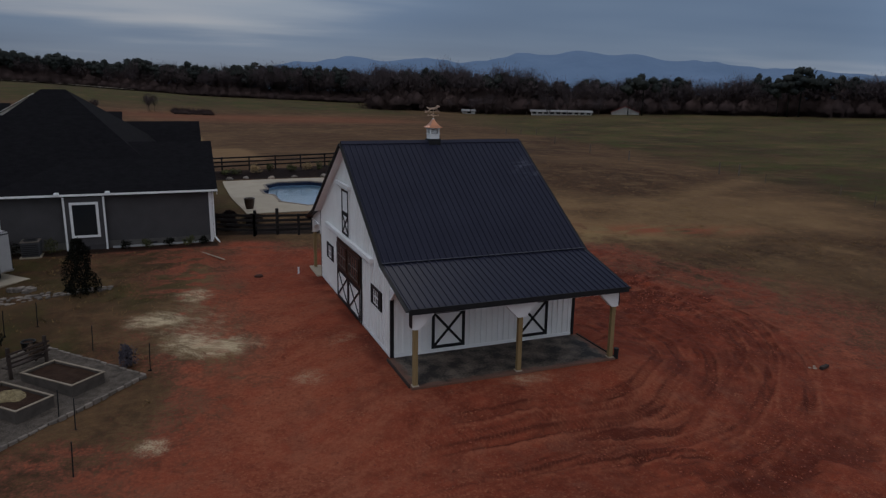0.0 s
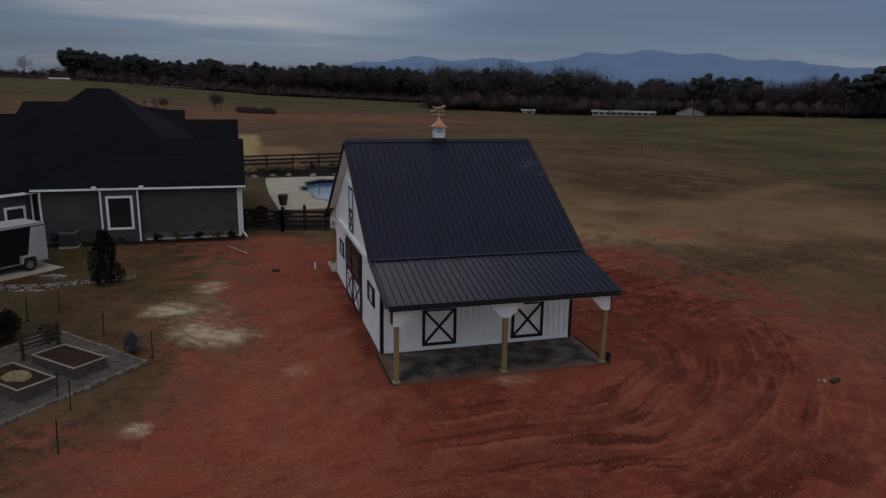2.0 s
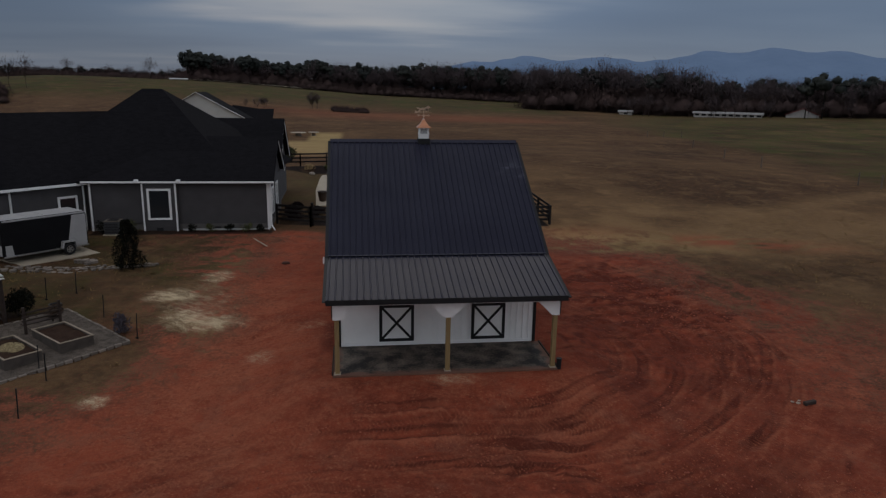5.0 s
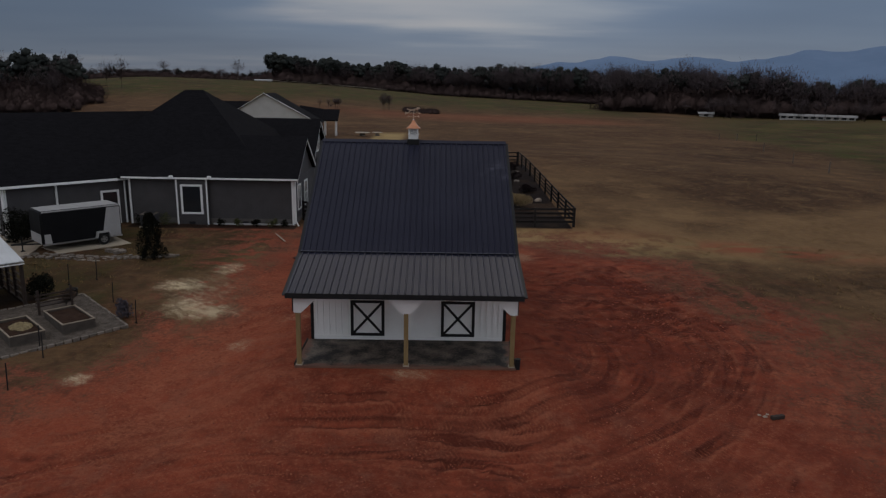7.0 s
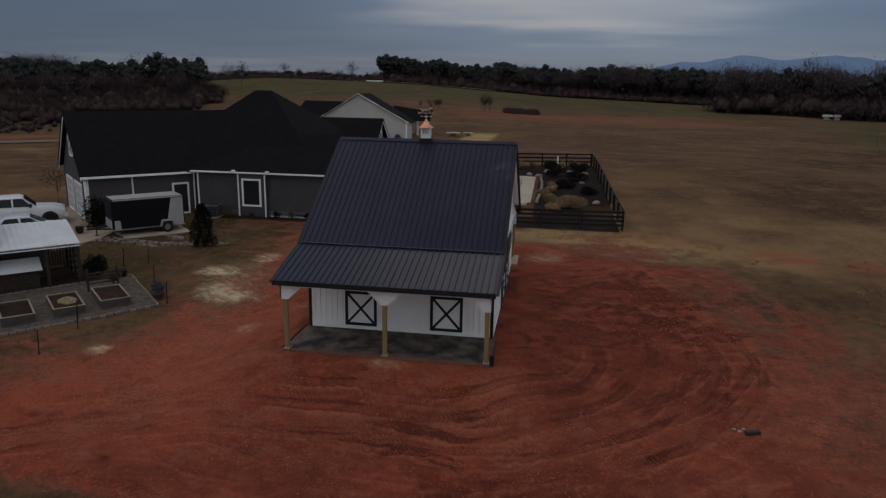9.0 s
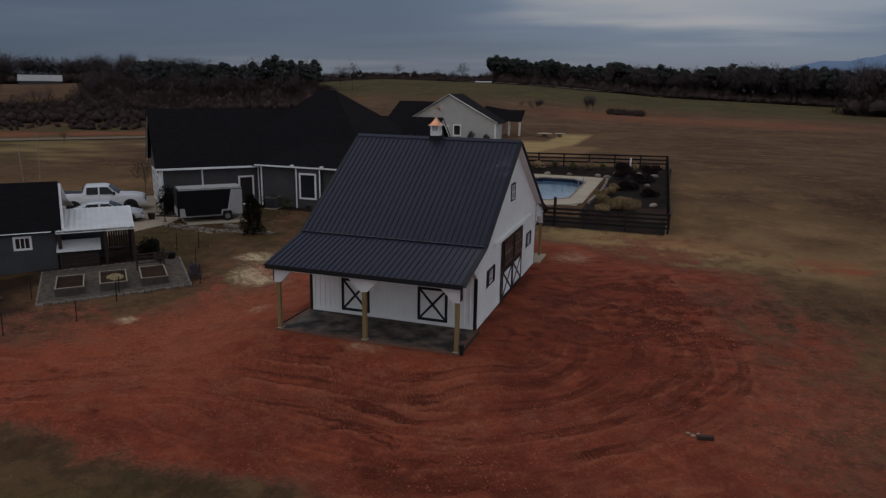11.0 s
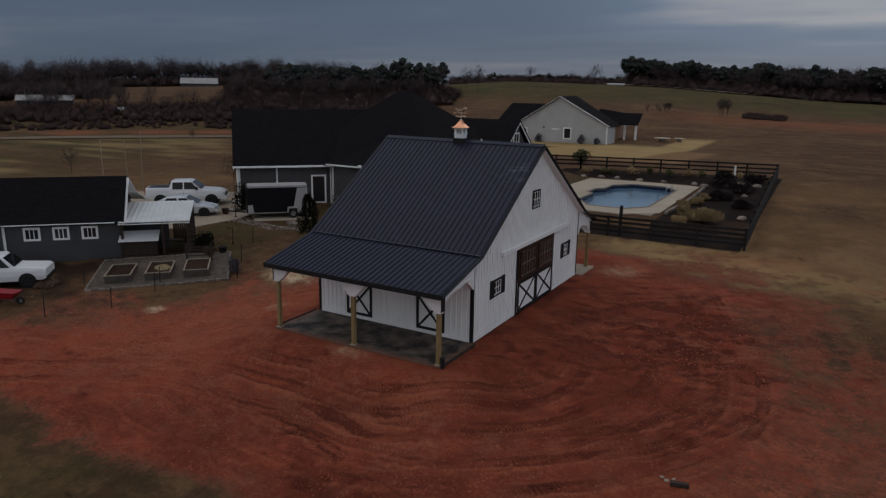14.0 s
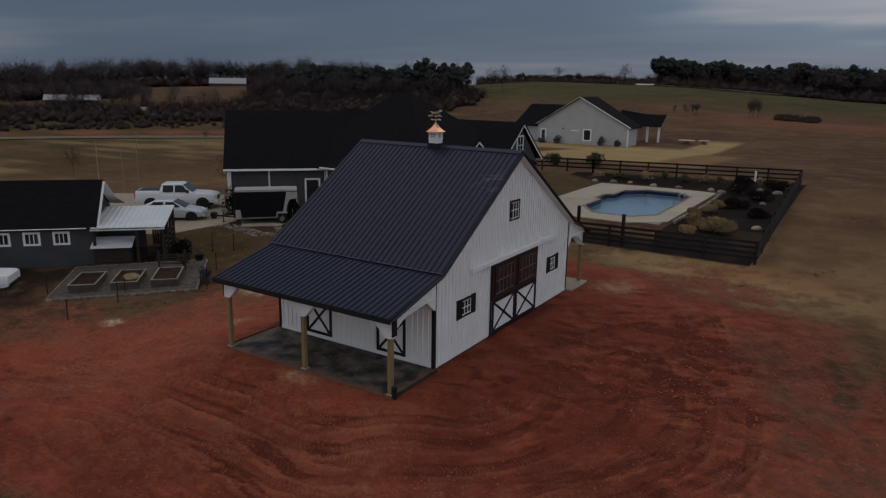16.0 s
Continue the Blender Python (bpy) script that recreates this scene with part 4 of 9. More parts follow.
def ground_mat():
    m = bpy.data.materials.new("earth_and_grass")
    m.use_nodes = True
    nt = m.node_tree
    N, L = nt.nodes.new, nt.links.new
    p = nt.nodes["Principled BSDF"]
    p.inputs["Specular IOR Level"].default_value = 0.08
    co = N("ShaderNodeTexCoord")

    def noise_at(scale, detail=4, rough=0.6):
        n = N("ShaderNodeTexNoise")
        n.inputs["Scale"].default_value, n.inputs["Detail"].default_value, n.inputs["Roughness"].default_value = scale, detail, rough
        L(co.outputs["Object"], n.inputs["Vector"])
        return n.outputs[0]

    def span(s, a, b, c=0.0, d=1.0):
        r = N("ShaderNodeMapRange")
        for i, v in enumerate((a, b, c, d)):
            r.inputs[i + 1].default_value = v
        L(s, r.inputs[0])
        return r.outputs[0]

    def mix(f, a, b):
        x = N("ShaderNodeMix"); x.data_type = "RGBA"
        for s, i in ((f, 0), (a, 6), (b, 7)):
            if isinstance(s, tuple):
                x.inputs[i].default_value = (*s, 1)
            elif isinstance(s, float):
                x.inputs[i].default_value = s
            else:
                L(s, x.inputs[i])
        return x.outputs[2]

    def times(a, b):
        x = N("ShaderNodeMath"); x.operation = "MULTIPLY"
        L(a, x.inputs[0])
        if isinstance(b, float):
            x.inputs[1].default_value = b
        else:
            L(b, x.inputs[1])
        return x.outputs[0]

    def attr(name):
        a = N("ShaderNodeAttribute"); a.attribute_name = name
        return a.outputs["Fac"]

    coarse, mid, fine, tuft = noise_at(0.35, 9, 0.72), noise_at(1.7, 7, 0.72), noise_at(7.0, 5, 0.75), noise_at(24.0, 3, 0.7)
    clay_c = mix(span(coarse, 0.42, 0.58), CLAY_A, CLAY_B)
    clay_c = mix(times(span(mid, 0.44, 0.68), span(attr("dark"), 0.0, 1.0, 0.18, 0.55)), clay_c, CLAY_D)
    clay_c = mix(times(span(noise_at(0.8, 7, 0.7), 0.52, 0.64), 0.55), clay_c, EARTH_A)
    clay_c = mix(times(span(fine, 0.48, 0.62), 0.3), clay_c, CLAY_P)
    clay_c = mix(times(span(tuft, 0.48, 0.62), 0.28), clay_c, CLAY_D)
    clay_c = mix(times(times(attr("scrape"), span(fine, 0.3, 0.65, 0.2, 1.3)), 0.6), clay_c, CLAY_P)
    # damp clay and painted rut shade both go to the dark clay colour
    clay_c = mix(times(span(times(attr("darkened"), span(fine, 0.25, 0.7, 0.35, 1.5)), 0.05, 0.9), 0.85), clay_c, CLAY_D)
    # dry crumbs turned up by the wheels, and damp pits between them
    crumb, pit = noise_at(11.0, 4, 0.7), noise_at(6.0, 5, 0.7)
    lots = span(noise_at(0.55, 5, 0.65), 0.42, 0.62, 0.15, 1.0)
    clay_c = mix(times(times(span(pit, 0.55, 0.66), lots), 0.5), clay_c, CLAY_D)
    clay_c = mix(times(times(span(crumb, 0.57, 0.66), lots), 0.62), clay_c, (0.43, 0.165, 0.085))
    # chevrons left by tyre lugs
    lug = N("ShaderNodeMath"); lug.operation = "ABSOLUTE"; L(attr("tyre_off"), lug.inputs[0])
    slant = N("ShaderNodeMath"); slant.operation = "MULTIPLY_ADD"; slant.inputs[1].default_value = 26.0
    L(lug.outputs[0], slant.inputs[0]); L(times(attr("tyre_run"), 46.0), slant.inputs[2])
    wave = N("ShaderNodeMath"); wave.operation = "SINE"; L(slant.outputs[0], wave.inputs[0])
    chevron = times(span(wave.outputs[0], 0.1, 0.7), times(attr("tyre"), times(span(mid, 0.42, 0.6), span(fine, 0.38, 0.6))))
    hollow = times(span(wave.outputs[0], 0.2, -0.6), times(attr("tyre"), 0.17))
    clay_c = mix(hollow, clay_c, CLAY_D)
    clay_c = mix(times(chevron, 0.62), clay_c, CLAY_P)
    grass = mix(span(mid, 0.42, 0.58), GRASS_A, GRASS_B)
    grass = mix(times(span(fine, 0.42, 0.60), 0.65), grass, GRASS_D)
    grass = mix(times(span(tuft, 0.46, 0.58), 0.6), grass, GRASS_D)
    grass = mix(times(attr("pale"), 0.8), grass, GRASS_P)
    grass = mix(times(times(attr("dark"), span(mid, 0.35, 0.6, 0.3, 1.2)), 0.55), grass, GRASS_D)
    broad, wide = noise_at(0.06, 11, 0.72), noise_at(0.17, 10, 0.72)
    grass = mix(times(span(broad, 0.45, 0.62), 0.30), grass, GRASS_P)
    grass = mix(times(span(wide, 0.5, 0.66), 0.18), grass, GRASS_D)
    grass = mix(times(span(coarse, 0.52, 0.64), 0.35), grass, GRASS_P)
    greens = mix(span(coarse, 0.35, 0.65), GREEN_A, GREEN_B)
    greens = mix(times(span(fine, 0.44, 0.6), 0.5), greens, GRASS_D)
    greens = mix(times(span(wide, 0.47, 0.55), 0.6), greens, GRASS_B)
    greens = mix(times(span(broad, 0.49, 0.57), 0.5), greens, GRASS_D)
    greens = mix(times(times(span(noise_at(0.11, 10, 0.7), 0.53, 0.60), span(coarse, 0.42, 0.56)), 0.3), greens, GRASS_P)
    greens = mix(times(times(attr("dark"), span(wide, 0.38, 0.58, 0.2, 1.0)), 0.6), greens, GRASS_D)
    grass = mix(attr("green"), grass, greens)
    grass = mix(times(attr("mown"), span(wide, 0.4, 0.6, 0.6, 0.9)), grass, MOWN)
    grass = mix(times(attr("rust"), 0.85), grass, RUST)
    # clay shows through worn turf
    edge = N("ShaderNodeMath"); edge.operation = "ADD"
    L(attr("clay"), edge.inputs[0]); L(span(fine, 0.25, 0.75, -0.5, 0.5), edge.inputs[1])
    trodden = mix(span(mid, 0.35, 0.65), EARTH_A, EARTH_B)
    col = mix(times(span(edge.outputs[0], 0.12, 0.5), 0.85), grass, trodden)
    col = mix(span(edge.outputs[0], 0.42, 0.85), col, clay_c)
    col = mix(times(span(times(attr("straw"), span(tuft, 0.42, 0.58, 0.4, 1.5)), 0.12, 1.1), 0.9), col, STRAW_C)
    col = mix(attr("mulch"), col, mix(span(fine, 0.35, 0.65), (0.009, 0.006, 0.0055), (0.021, 0.013, 0.011)))
    L(col, p.inputs["Base Color"])
    p.inputs["Roughness"].default_value = 0.95
    b = N("ShaderNodeBump"); b.inputs["Distance"].default_value = 0.045
    hh = N("ShaderNodeMath"); hh.operation = "ADD"
    relief = N("ShaderNodeMath"); relief.operation = "ADD"
    L(times(tuft, 0.4), relief.inputs[0]); L(times(chevron, 0.5), relief.inputs[1])
    L(fine, hh.inputs[0]); L(relief.outputs[0], hh.inputs[1])
    L(hh.outputs[0], b.inputs["Height"]); L(b.outputs[0], p.inputs["Normal"])
    return m


CLAY_A, CLAY_B, CLAY_D, CLAY_P = (0.288, 0.062, 0.031), (0.190, 0.040, 0.021), (0.080, 0.0175, 0.0115), (0.37, 0.124, 0.066)
GRASS_A, GRASS_B, GRASS_D, GRASS_P = (0.152, 0.077, 0.036), (0.094, 0.049, 0.0250), (0.039, 0.024, 0.0140), (0.270, 0.162, 0.077)
MOWN = (0.40, 0.285, 0.125)
EARTH_A, EARTH_B = (0.225, 0.083, 0.051), (0.112, 0.043, 0.027)
GREEN_A, GREEN_B, RUST, STRAW_C = (0.074, 0.079, 0.018), (0.050, 0.055, 0.015), (0.27, 0.085, 0.044), (0.66, 0.52, 0.33)
build_ground()


# ---- the barn ----


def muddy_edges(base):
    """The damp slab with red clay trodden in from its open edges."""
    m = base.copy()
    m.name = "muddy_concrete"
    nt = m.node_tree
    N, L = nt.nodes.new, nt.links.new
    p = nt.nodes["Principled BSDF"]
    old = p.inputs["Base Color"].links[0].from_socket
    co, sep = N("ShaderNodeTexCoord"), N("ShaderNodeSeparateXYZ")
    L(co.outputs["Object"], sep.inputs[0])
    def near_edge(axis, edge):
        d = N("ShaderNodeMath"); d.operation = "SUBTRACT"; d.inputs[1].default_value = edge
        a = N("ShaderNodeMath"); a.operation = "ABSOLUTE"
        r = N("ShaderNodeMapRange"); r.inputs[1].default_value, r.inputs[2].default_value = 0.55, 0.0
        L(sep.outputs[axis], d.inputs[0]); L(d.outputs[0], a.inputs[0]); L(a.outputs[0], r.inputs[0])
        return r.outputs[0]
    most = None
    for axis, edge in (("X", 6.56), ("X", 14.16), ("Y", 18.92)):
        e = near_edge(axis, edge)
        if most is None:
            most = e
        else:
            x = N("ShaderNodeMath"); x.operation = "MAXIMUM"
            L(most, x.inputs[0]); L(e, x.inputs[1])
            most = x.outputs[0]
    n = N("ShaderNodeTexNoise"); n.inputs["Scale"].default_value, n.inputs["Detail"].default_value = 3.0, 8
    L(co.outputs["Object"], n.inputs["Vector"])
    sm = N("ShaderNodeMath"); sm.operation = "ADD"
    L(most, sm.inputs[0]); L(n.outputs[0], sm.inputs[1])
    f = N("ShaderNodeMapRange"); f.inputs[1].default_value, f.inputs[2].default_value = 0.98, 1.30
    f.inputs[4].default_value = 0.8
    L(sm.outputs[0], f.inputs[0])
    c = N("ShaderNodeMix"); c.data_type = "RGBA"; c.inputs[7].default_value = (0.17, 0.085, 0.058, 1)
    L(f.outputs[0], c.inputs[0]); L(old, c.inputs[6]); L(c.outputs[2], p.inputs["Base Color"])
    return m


BX0, BX1, BY0, BY1 = 6.70, 14.01, 21.55, 33.12
RIDGE_Y, RIDGE_Z, KINK_Z = 27.2, 7.05, 3.40
EAVE_S, EAVE_SZ, EAVE_N, EAVE_NZ = 18.68, 2.66, 35.15, 2.66
RX0, RX1 = BX0 - 0.32, BX1 + 0.30
POSTS_X, POST_Y = (6.71, 10.37, 14.01), 19.08


def ribbed_sheet(x0, x1, ya, za, yb, zb, pitch=0.2286, thick=0.035):
    """A slope of ribbed steel roofing from (ya, za) to (yb, zb), the ribs running down it."""
    n = Vector((0, -(zb - za), yb - ya)).normalized()
    if n.z < 0:
        n = -n
    prof, x = [(x0, 0.0)], x0 + pitch * 0.35
    while x < x1 - 0.06:
        prof += [(x - 0.030, 0.0), (x - 0.014, 0.034), (x + 0.014, 0.034), (x + 0.030, 0.0)]
        x += pitch
    prof.append((x1, 0.0))
    V, F = [], []
    for y, z in ((ya, za), (yb, zb)):
        for px, h in prof:
            V.append(Vector((px, y, z)) + n * h)
    for y, z in ((ya, za), (yb, zb)):
        for px in (x0, x1):
            V.append(Vector((px, y, z)) - n * thick)
    k = len(prof)
    for i in range(k - 1):
        F.append((i, i + 1, k + i + 1, k + i))
    a, b, c, d = 2 * k, 2 * k + 1, 2 * k + 2, 2 * k + 3
    F += [(a, b, d, c), (0, k, c, a), (k - 1, 2 * k - 1, d, b), (0, k - 1, b, a), (k, 2 * k - 1, d, c)]
    return V, F


def battens(parent, name, fixed, axis, u0, u1, zlow, ztop, step=0.2286, out=1, holes=()):
    """Upright ribs on a wall, each a bar; ztop gives the height at u."""
    u = u0 + step / 2
    while u < u1:
        segs = [(zlow, ztop(u))]
        for h0, h1, g0, g1 in holes:
            if h0 < u < h1:
                segs = [s for a, b in segs for s in ((a, min(b, g0)), (max(a, g1), b)) if s[1] - s[0] > 0.05]
        for a, b in segs:
            if axis == "y":
                bm = box(min(fixed, fixed + out * 0.032), max(fixed, fixed + out * 0.032), u - 0.02, u + 0.02, a, b)
            else:
                bm = box(u - 0.02, u + 0.02, min(fixed, fixed + out * 0.032), max(fixed, fixed + out * 0.032), a, b)
            part(name, bm, WHITE, parent)
        u += step


def roof_z(y):
    """The height of the roof's underside."""
    if y <= BY0:
        return KINK_Z + (EAVE_SZ - KINK_Z) * (BY0 - y) / (BY0 - EAVE_S) - 0.07
    if y >= BY1:
        return KINK_Z + (EAVE_NZ - KINK_Z) * (y - BY1) / (EAVE_N - BY1) - 0.07
    k = RIDGE_Y - BY0 if y < RIDGE_Y else BY1 - RIDGE_Y
    return KINK_Z + (RIDGE_Z - KINK_Z) * (1 - abs(y - RIDGE_Y) / k) - 0.08


def x_panel(parent, name, plane, axis, u0, u1, z0, z1, out, rail=0.11, label="", cross=True, fill=TRIM):
    """A framed panel with crossed braces, on a wall facing out along -/+ of the other axis."""
    def slab(ua, ub, za, zb, d0, d1):
        lo, hi = sorted((plane + out * d0, plane + out * d1))
        return box(lo, hi, ua, ub, za, zb) if axis == "y" else box(ua, ub, lo, hi, za, zb)
    pan = part(name, slab(u0, u1, z0, z1, 0.003, 0.035), fill, parent, label)
    for ua, ub, za, zb in ((u0, u1, z1 - rail, z1), (u0, u1, z0, z0 + rail), (u0, u0 + rail, z0 + rail, z1 - rail), (u1 - rail, u1, z0 + rail, z1 - rail)):
        part("rail", slab(ua, ub, za, zb, 0.036, 0.062), BLACK, pan)
    if cross:
        def at(u, z, d):
            return (plane + out * d, u, z) if axis == "y" else (u, plane + out * d, z)
        side = (1, 0, 0) if axis == "y" else (0, 1, 0)
        i = rail * 0.75
        part("brace", bar(at(u0 + i, z0 + i, 0.046), at(u1 - i, z1 - i, 0.046), 0.09, 0.022, side=side), BLACK, pan)
        part("brace", bar(at(u0 + i, z1 - i, 0.050), at(u1 - i, z0 + i, 0.050), 0.09, 0.022, side=side), BLACK, pan)
    return pan


def barn_window(parent, plane, axis, u0, u1, z0, z1, out, shutters=0.0, cols=3, rows=2, bars=TRIM, frame_m=BLACK, name="window", fw=0.07):
    def slab(ua, ub, za, zb, d0, d1):
        lo, hi = sorted((plane + out * d0, plane + out * d1))
        return box(lo, hi, ua, ub, za, zb) if axis == "y" else box(ua, ub, lo, hi, za, zb)
    win = part(name, slab(u0 + fw, u1 - fw, z0 + fw, z1 - fw, 0.004, 0.016), PANE, parent, "")
    for ua, ub, za, zb in ((u0, u1, z1 - fw, z1), (u0, u1, z0, z0 + fw), (u0, u0 + fw, z0 + fw, z1 - fw), (u1 - fw, u1, z0 + fw, z1 - fw)):
        part("frame", slab(ua, ub, za, zb, 0.003, 0.055), frame_m, win)
    a0, a1, b0, b1 = u0 + fw, u1 - fw, z0 + fw, z1 - fw
    mw = 0.016
    for i in range(cols + 1):
        u = a0 + (a1 - a0) * i / cols
        u = min(max(u, a0 + mw), a1 - mw)
        part("muntin", slab(u - mw, u + mw, b0, b1, 0.018, 0.036), bars, win)
    for i in range(rows + 1):
        z = b0 + (b1 - b0) * i / rows
        z = min(max(z, b0 + mw), b1 - mw)
        part("muntin", slab(a0, a1, z - mw, z + mw, 0.020, 0.039), bars, win)
    for s in ((u0 - shutters - 0.01, u0 - 0.01), (u1 + 0.01, u1 + shutters + 0.01)) if shutters else ():
        sh = part("shutter", slab(s[0], s[1], z0 - 0.02, z1 + 0.02, 0.003, 0.045), BLACK, parent, "black louvred shutter")
        for k in range(9):
            z = z0 + 0.05 + (z1 - z0 - 0.1) * k / 8
            part("slat", slab(s[0] + 0.035, s[1] - 0.035, z - 0.018, z + 0.018, 0.046, 0.058), BLACK, sh)
    return win


def gable_points(step=None):
    ys = [BY0, RIDGE_Y, BY1]
    return [(BY0, 0.0)] + [(y, roof_z(y)) for y in ys] + [(BY1, 0.0)]


def barn():
    b = thing("barn", "white board-sided horse barn with black steel roof", "barn")
    # walls
    for nm, x0 in (("gable_wall", BX0), ("gable_wall", BX1 - 0.15)):
        part(nm, prism(gable_points(), 0.15, "x", x0), WHITE, b)
    part("wall", box(BX0 + 0.152, BX1 - 0.152, BY0, BY0 + 0.15, 0, KINK_Z - 0.10), WHITE, b)
    part("wall", box(BX0 + 0.152, BX1 - 0.152, BY1 - 0.15, BY1, 0, KINK_Z - 0.10), WHITE, b)
    # ribs on the walls
    battens(b, "rib", BX1, "y", BY0 + 0.1, BY1 - 0.1, 0.12, roof_z, out=1, holes=((25.4, 29.7, 0, 2.92), (23.2, 24.2, 1.30, 2.06), (30.8, 31.85, 1.30, 2.06), (26.8, 27.73, 4.28, 5.16)))
    battens(b, "rib", BX0, "y", BY0 + 0.1, BY1 - 0.1, 0.12, roof_z, out=-1, holes=((25.3, 29.5, 0, 2.92), (22.7, 23.9, 1.30, 2.06), (30.4, 31.6, 1.30, 2.06), (27.25, 28.45, 3.05, 5.3)))
    battens(b, "rib", BY0, "x", BX0 + 0.1, BX1 - 0.1, 0.12, lambda u: KINK_Z - 0.1, out=-1, holes=((8.1, 9.5, 0, 1.62), (11.5, 12.9, 0, 1.62)))
    battens(b, "rib", BY1, "x", BX0 + 0.1, BX1 - 0.1, 0.12, lambda u: KINK_Z - 0.1, out=1)
    # skirt boards and corner trim
    part("skirt", box(BX0 + 0.1, BX1 - 0.1, BY0 - 0.03, BY0 - 0.002, 0.0, 0.11), TRIM, b)
    for x, o in ((BX1, 1), (BX0, -1)):
        for y0, y1 in ((BY0 + 0.1, 25.4), (29.7, BY1 - 0.1)):
            part("skirt", box(min(x + o * 0.002, x + o * 0.03), max(x + o * 0.002, x + o * 0.03), y0, y1, -0.02, 0.11), TRIM, b)
    for x in (BX0, BX1):
        for y in (BY0, BY1):
            sx, sy = (-1 if x == BX0 else 1), (-1 if y == BY0 else 1)
            c = bmesh.new()
            xa, xb = sorted((x + sx * 0.026, x - sx * 0.09))
            ya, yb = sorted((y + sy * 0.026, y + sy * 0.002))
            box(xa, xb, ya, yb, 0, KINK_Z - 0.12, c)
            xa, xb = sorted((x + sx * 0.026, x + sx * 0.002))
            ya, yb = sorted((y + sy * 0.001, y - sy * 0.09))
            box(xa, xb, ya, yb, 0, KINK_Z - 0.12, c)
            part("corner_trim", c, BLACK, b, "black corner trim")
    # roof: two main slopes, two porch slopes, ridge cap, rakes and fascias
    for nm, ya, za, yb, zb in (("roof", BY0 - 0.02, KINK_Z, RIDGE_Y, RIDGE_Z), ("roof", BY1 + 0.02, KINK_Z, RIDGE_Y, RIDGE_Z),
                               ("porch_roof", EAVE_S, EAVE_SZ, BY0 + 0.02, KINK_Z - 0.03), ("porch_roof", EAVE_N, EAVE_NZ, BY1 - 0.02, KINK_Z - 0.03)):
        V, F = ribbed_sheet(RX0, RX1, ya, za, yb, zb)
        raw(nm, V, F, ROOF, b, "black ribbed steel roofing")
    slope = math.atan2(RIDGE_Z - KINK_Z, RIDGE_Y - BY0)
    cap = bmesh.new()
    for s in (-1, 1):
        bar((RX0 - 0.02, RIDGE_Y + s * 0.09, RIDGE_Z + 0.035 - 0.09 * math.tan(slope)), (RX1 + 0.02, RIDGE_Y + s * 0.09, RIDGE_Z + 0.035 - 0.09 * math.tan(slope)), 0.21, 0.02, cap, side=(0, s * math.sin(slope), math.cos(slope)))
    part("ridge_cap", cap, ROOF, b)
    for y in (BY0 - 0.01, BY1 + 0.01):
        part("flashing", box(RX0 - 0.01, RX1 + 0.01, y - 0.035, y + 0.035, KINK_Z + 0.0, KINK_Z + 0.03, bevel=0.012), FLASH, b, "thin lighter flashing strip")
    for x in (RX0 - 0.012, RX1 + 0.012):
        for (ya, za), (yb, zb) in (((BY0 - 0.05, KINK_Z - 0.06), (RIDGE_Y, RIDGE_Z - 0.06)), ((BY1 + 0.05, KINK_Z - 0.06), (RIDGE_Y, RIDGE_Z - 0.06)),
                                   ((EAVE_S, EAVE_SZ - 0.06), (BY0 - 0.05, KINK_Z - 0.06)), ((EAVE_N, EAVE_NZ - 0.06), (BY1 + 0.05, KINK_Z - 0.06))):
            part("rake_trim", bar((x, ya, za), (x, yb, zb), 0.03, 0.19, side=(0, -(zb - za), (yb - ya)) if False else (1, 0, 0)), BLACK, b)
    for y, z in ((EAVE_S - 0.015, EAVE_SZ), (EAVE_N + 0.015, EAVE_NZ)):
        part("fascia", box(RX0, RX1, y - 0.015, y + 0.015, z - 0.165, z + 0.012), BLACK, b, "black eave fascia")
    # soffits under the rakes
    for x0, x1 in ((RX0, BX0 - 0.002), (BX1 + 0.002, RX1)):
        for (ya, za), (yb, zb) in (((BY0, KINK_Z - 0.13), (RIDGE_Y, RIDGE_Z - 0.13)), ((BY1, KINK_Z - 0.13), (RIDGE_Y, RIDGE_Z - 0.13))):
            V = [(x0, ya, za), (x1, ya, za), (x1, yb, zb), (x0, yb, zb)]
            V += [(v[0], v[1], v[2] + 0.02) for v in V]
            raw("soffit", V, [(0, 1, 2, 3), (4, 7, 6, 5), (0, 4, 5, 1), (1, 5, 6, 2), (2, 6, 7, 3), (3, 7, 4, 0)], TRIM, b)
    # porches
    for py, eave_z, wall_y, s in ((POST_Y, EAVE_SZ, BY0, -1), (34.85, EAVE_NZ, BY1, 1)):
        top = eave_z - 0.10
        for i, px in enumerate(POSTS_X):
            part("post", box(px - 0.075, px + 0.075, py - 0.075, py + 0.075, 0.03, top - 0.12, bevel=0.008), POSTW, b, "treated pine post")
            part("post_base", box(px - 0.11, px + 0.11, py - 0.11, py + 0.11, 0.0, 0.032), PALECON, b)
            # boxed head with angled shoulders
            l, r = (0.13 if i == 0 else 0.58), (0.13 if i == 2 else 0.58)
            pts = [(px - 0.13, top - 0.66), (px + 0.13, top - 0.66), (px + r, top - 0.22), (px + r, top - 0.19), (px - l, top - 0.19), (px - l, top - 0.22)]
            if i == 0:
                pts = [(px - 0.13, top - 0.66), (px + 0.13, top - 0.66), (px + r, top - 0.22), (px + r, top - 0.19), (px - 0.13, top - 0.19)]
            if i == 2:
                pts = [(px - 0.13, top - 0.66), (px + 0.13, top - 0.66), (px + 0.13, top - 0.19), (px - l, top - 0.19), (px - l, top - 0.22)]
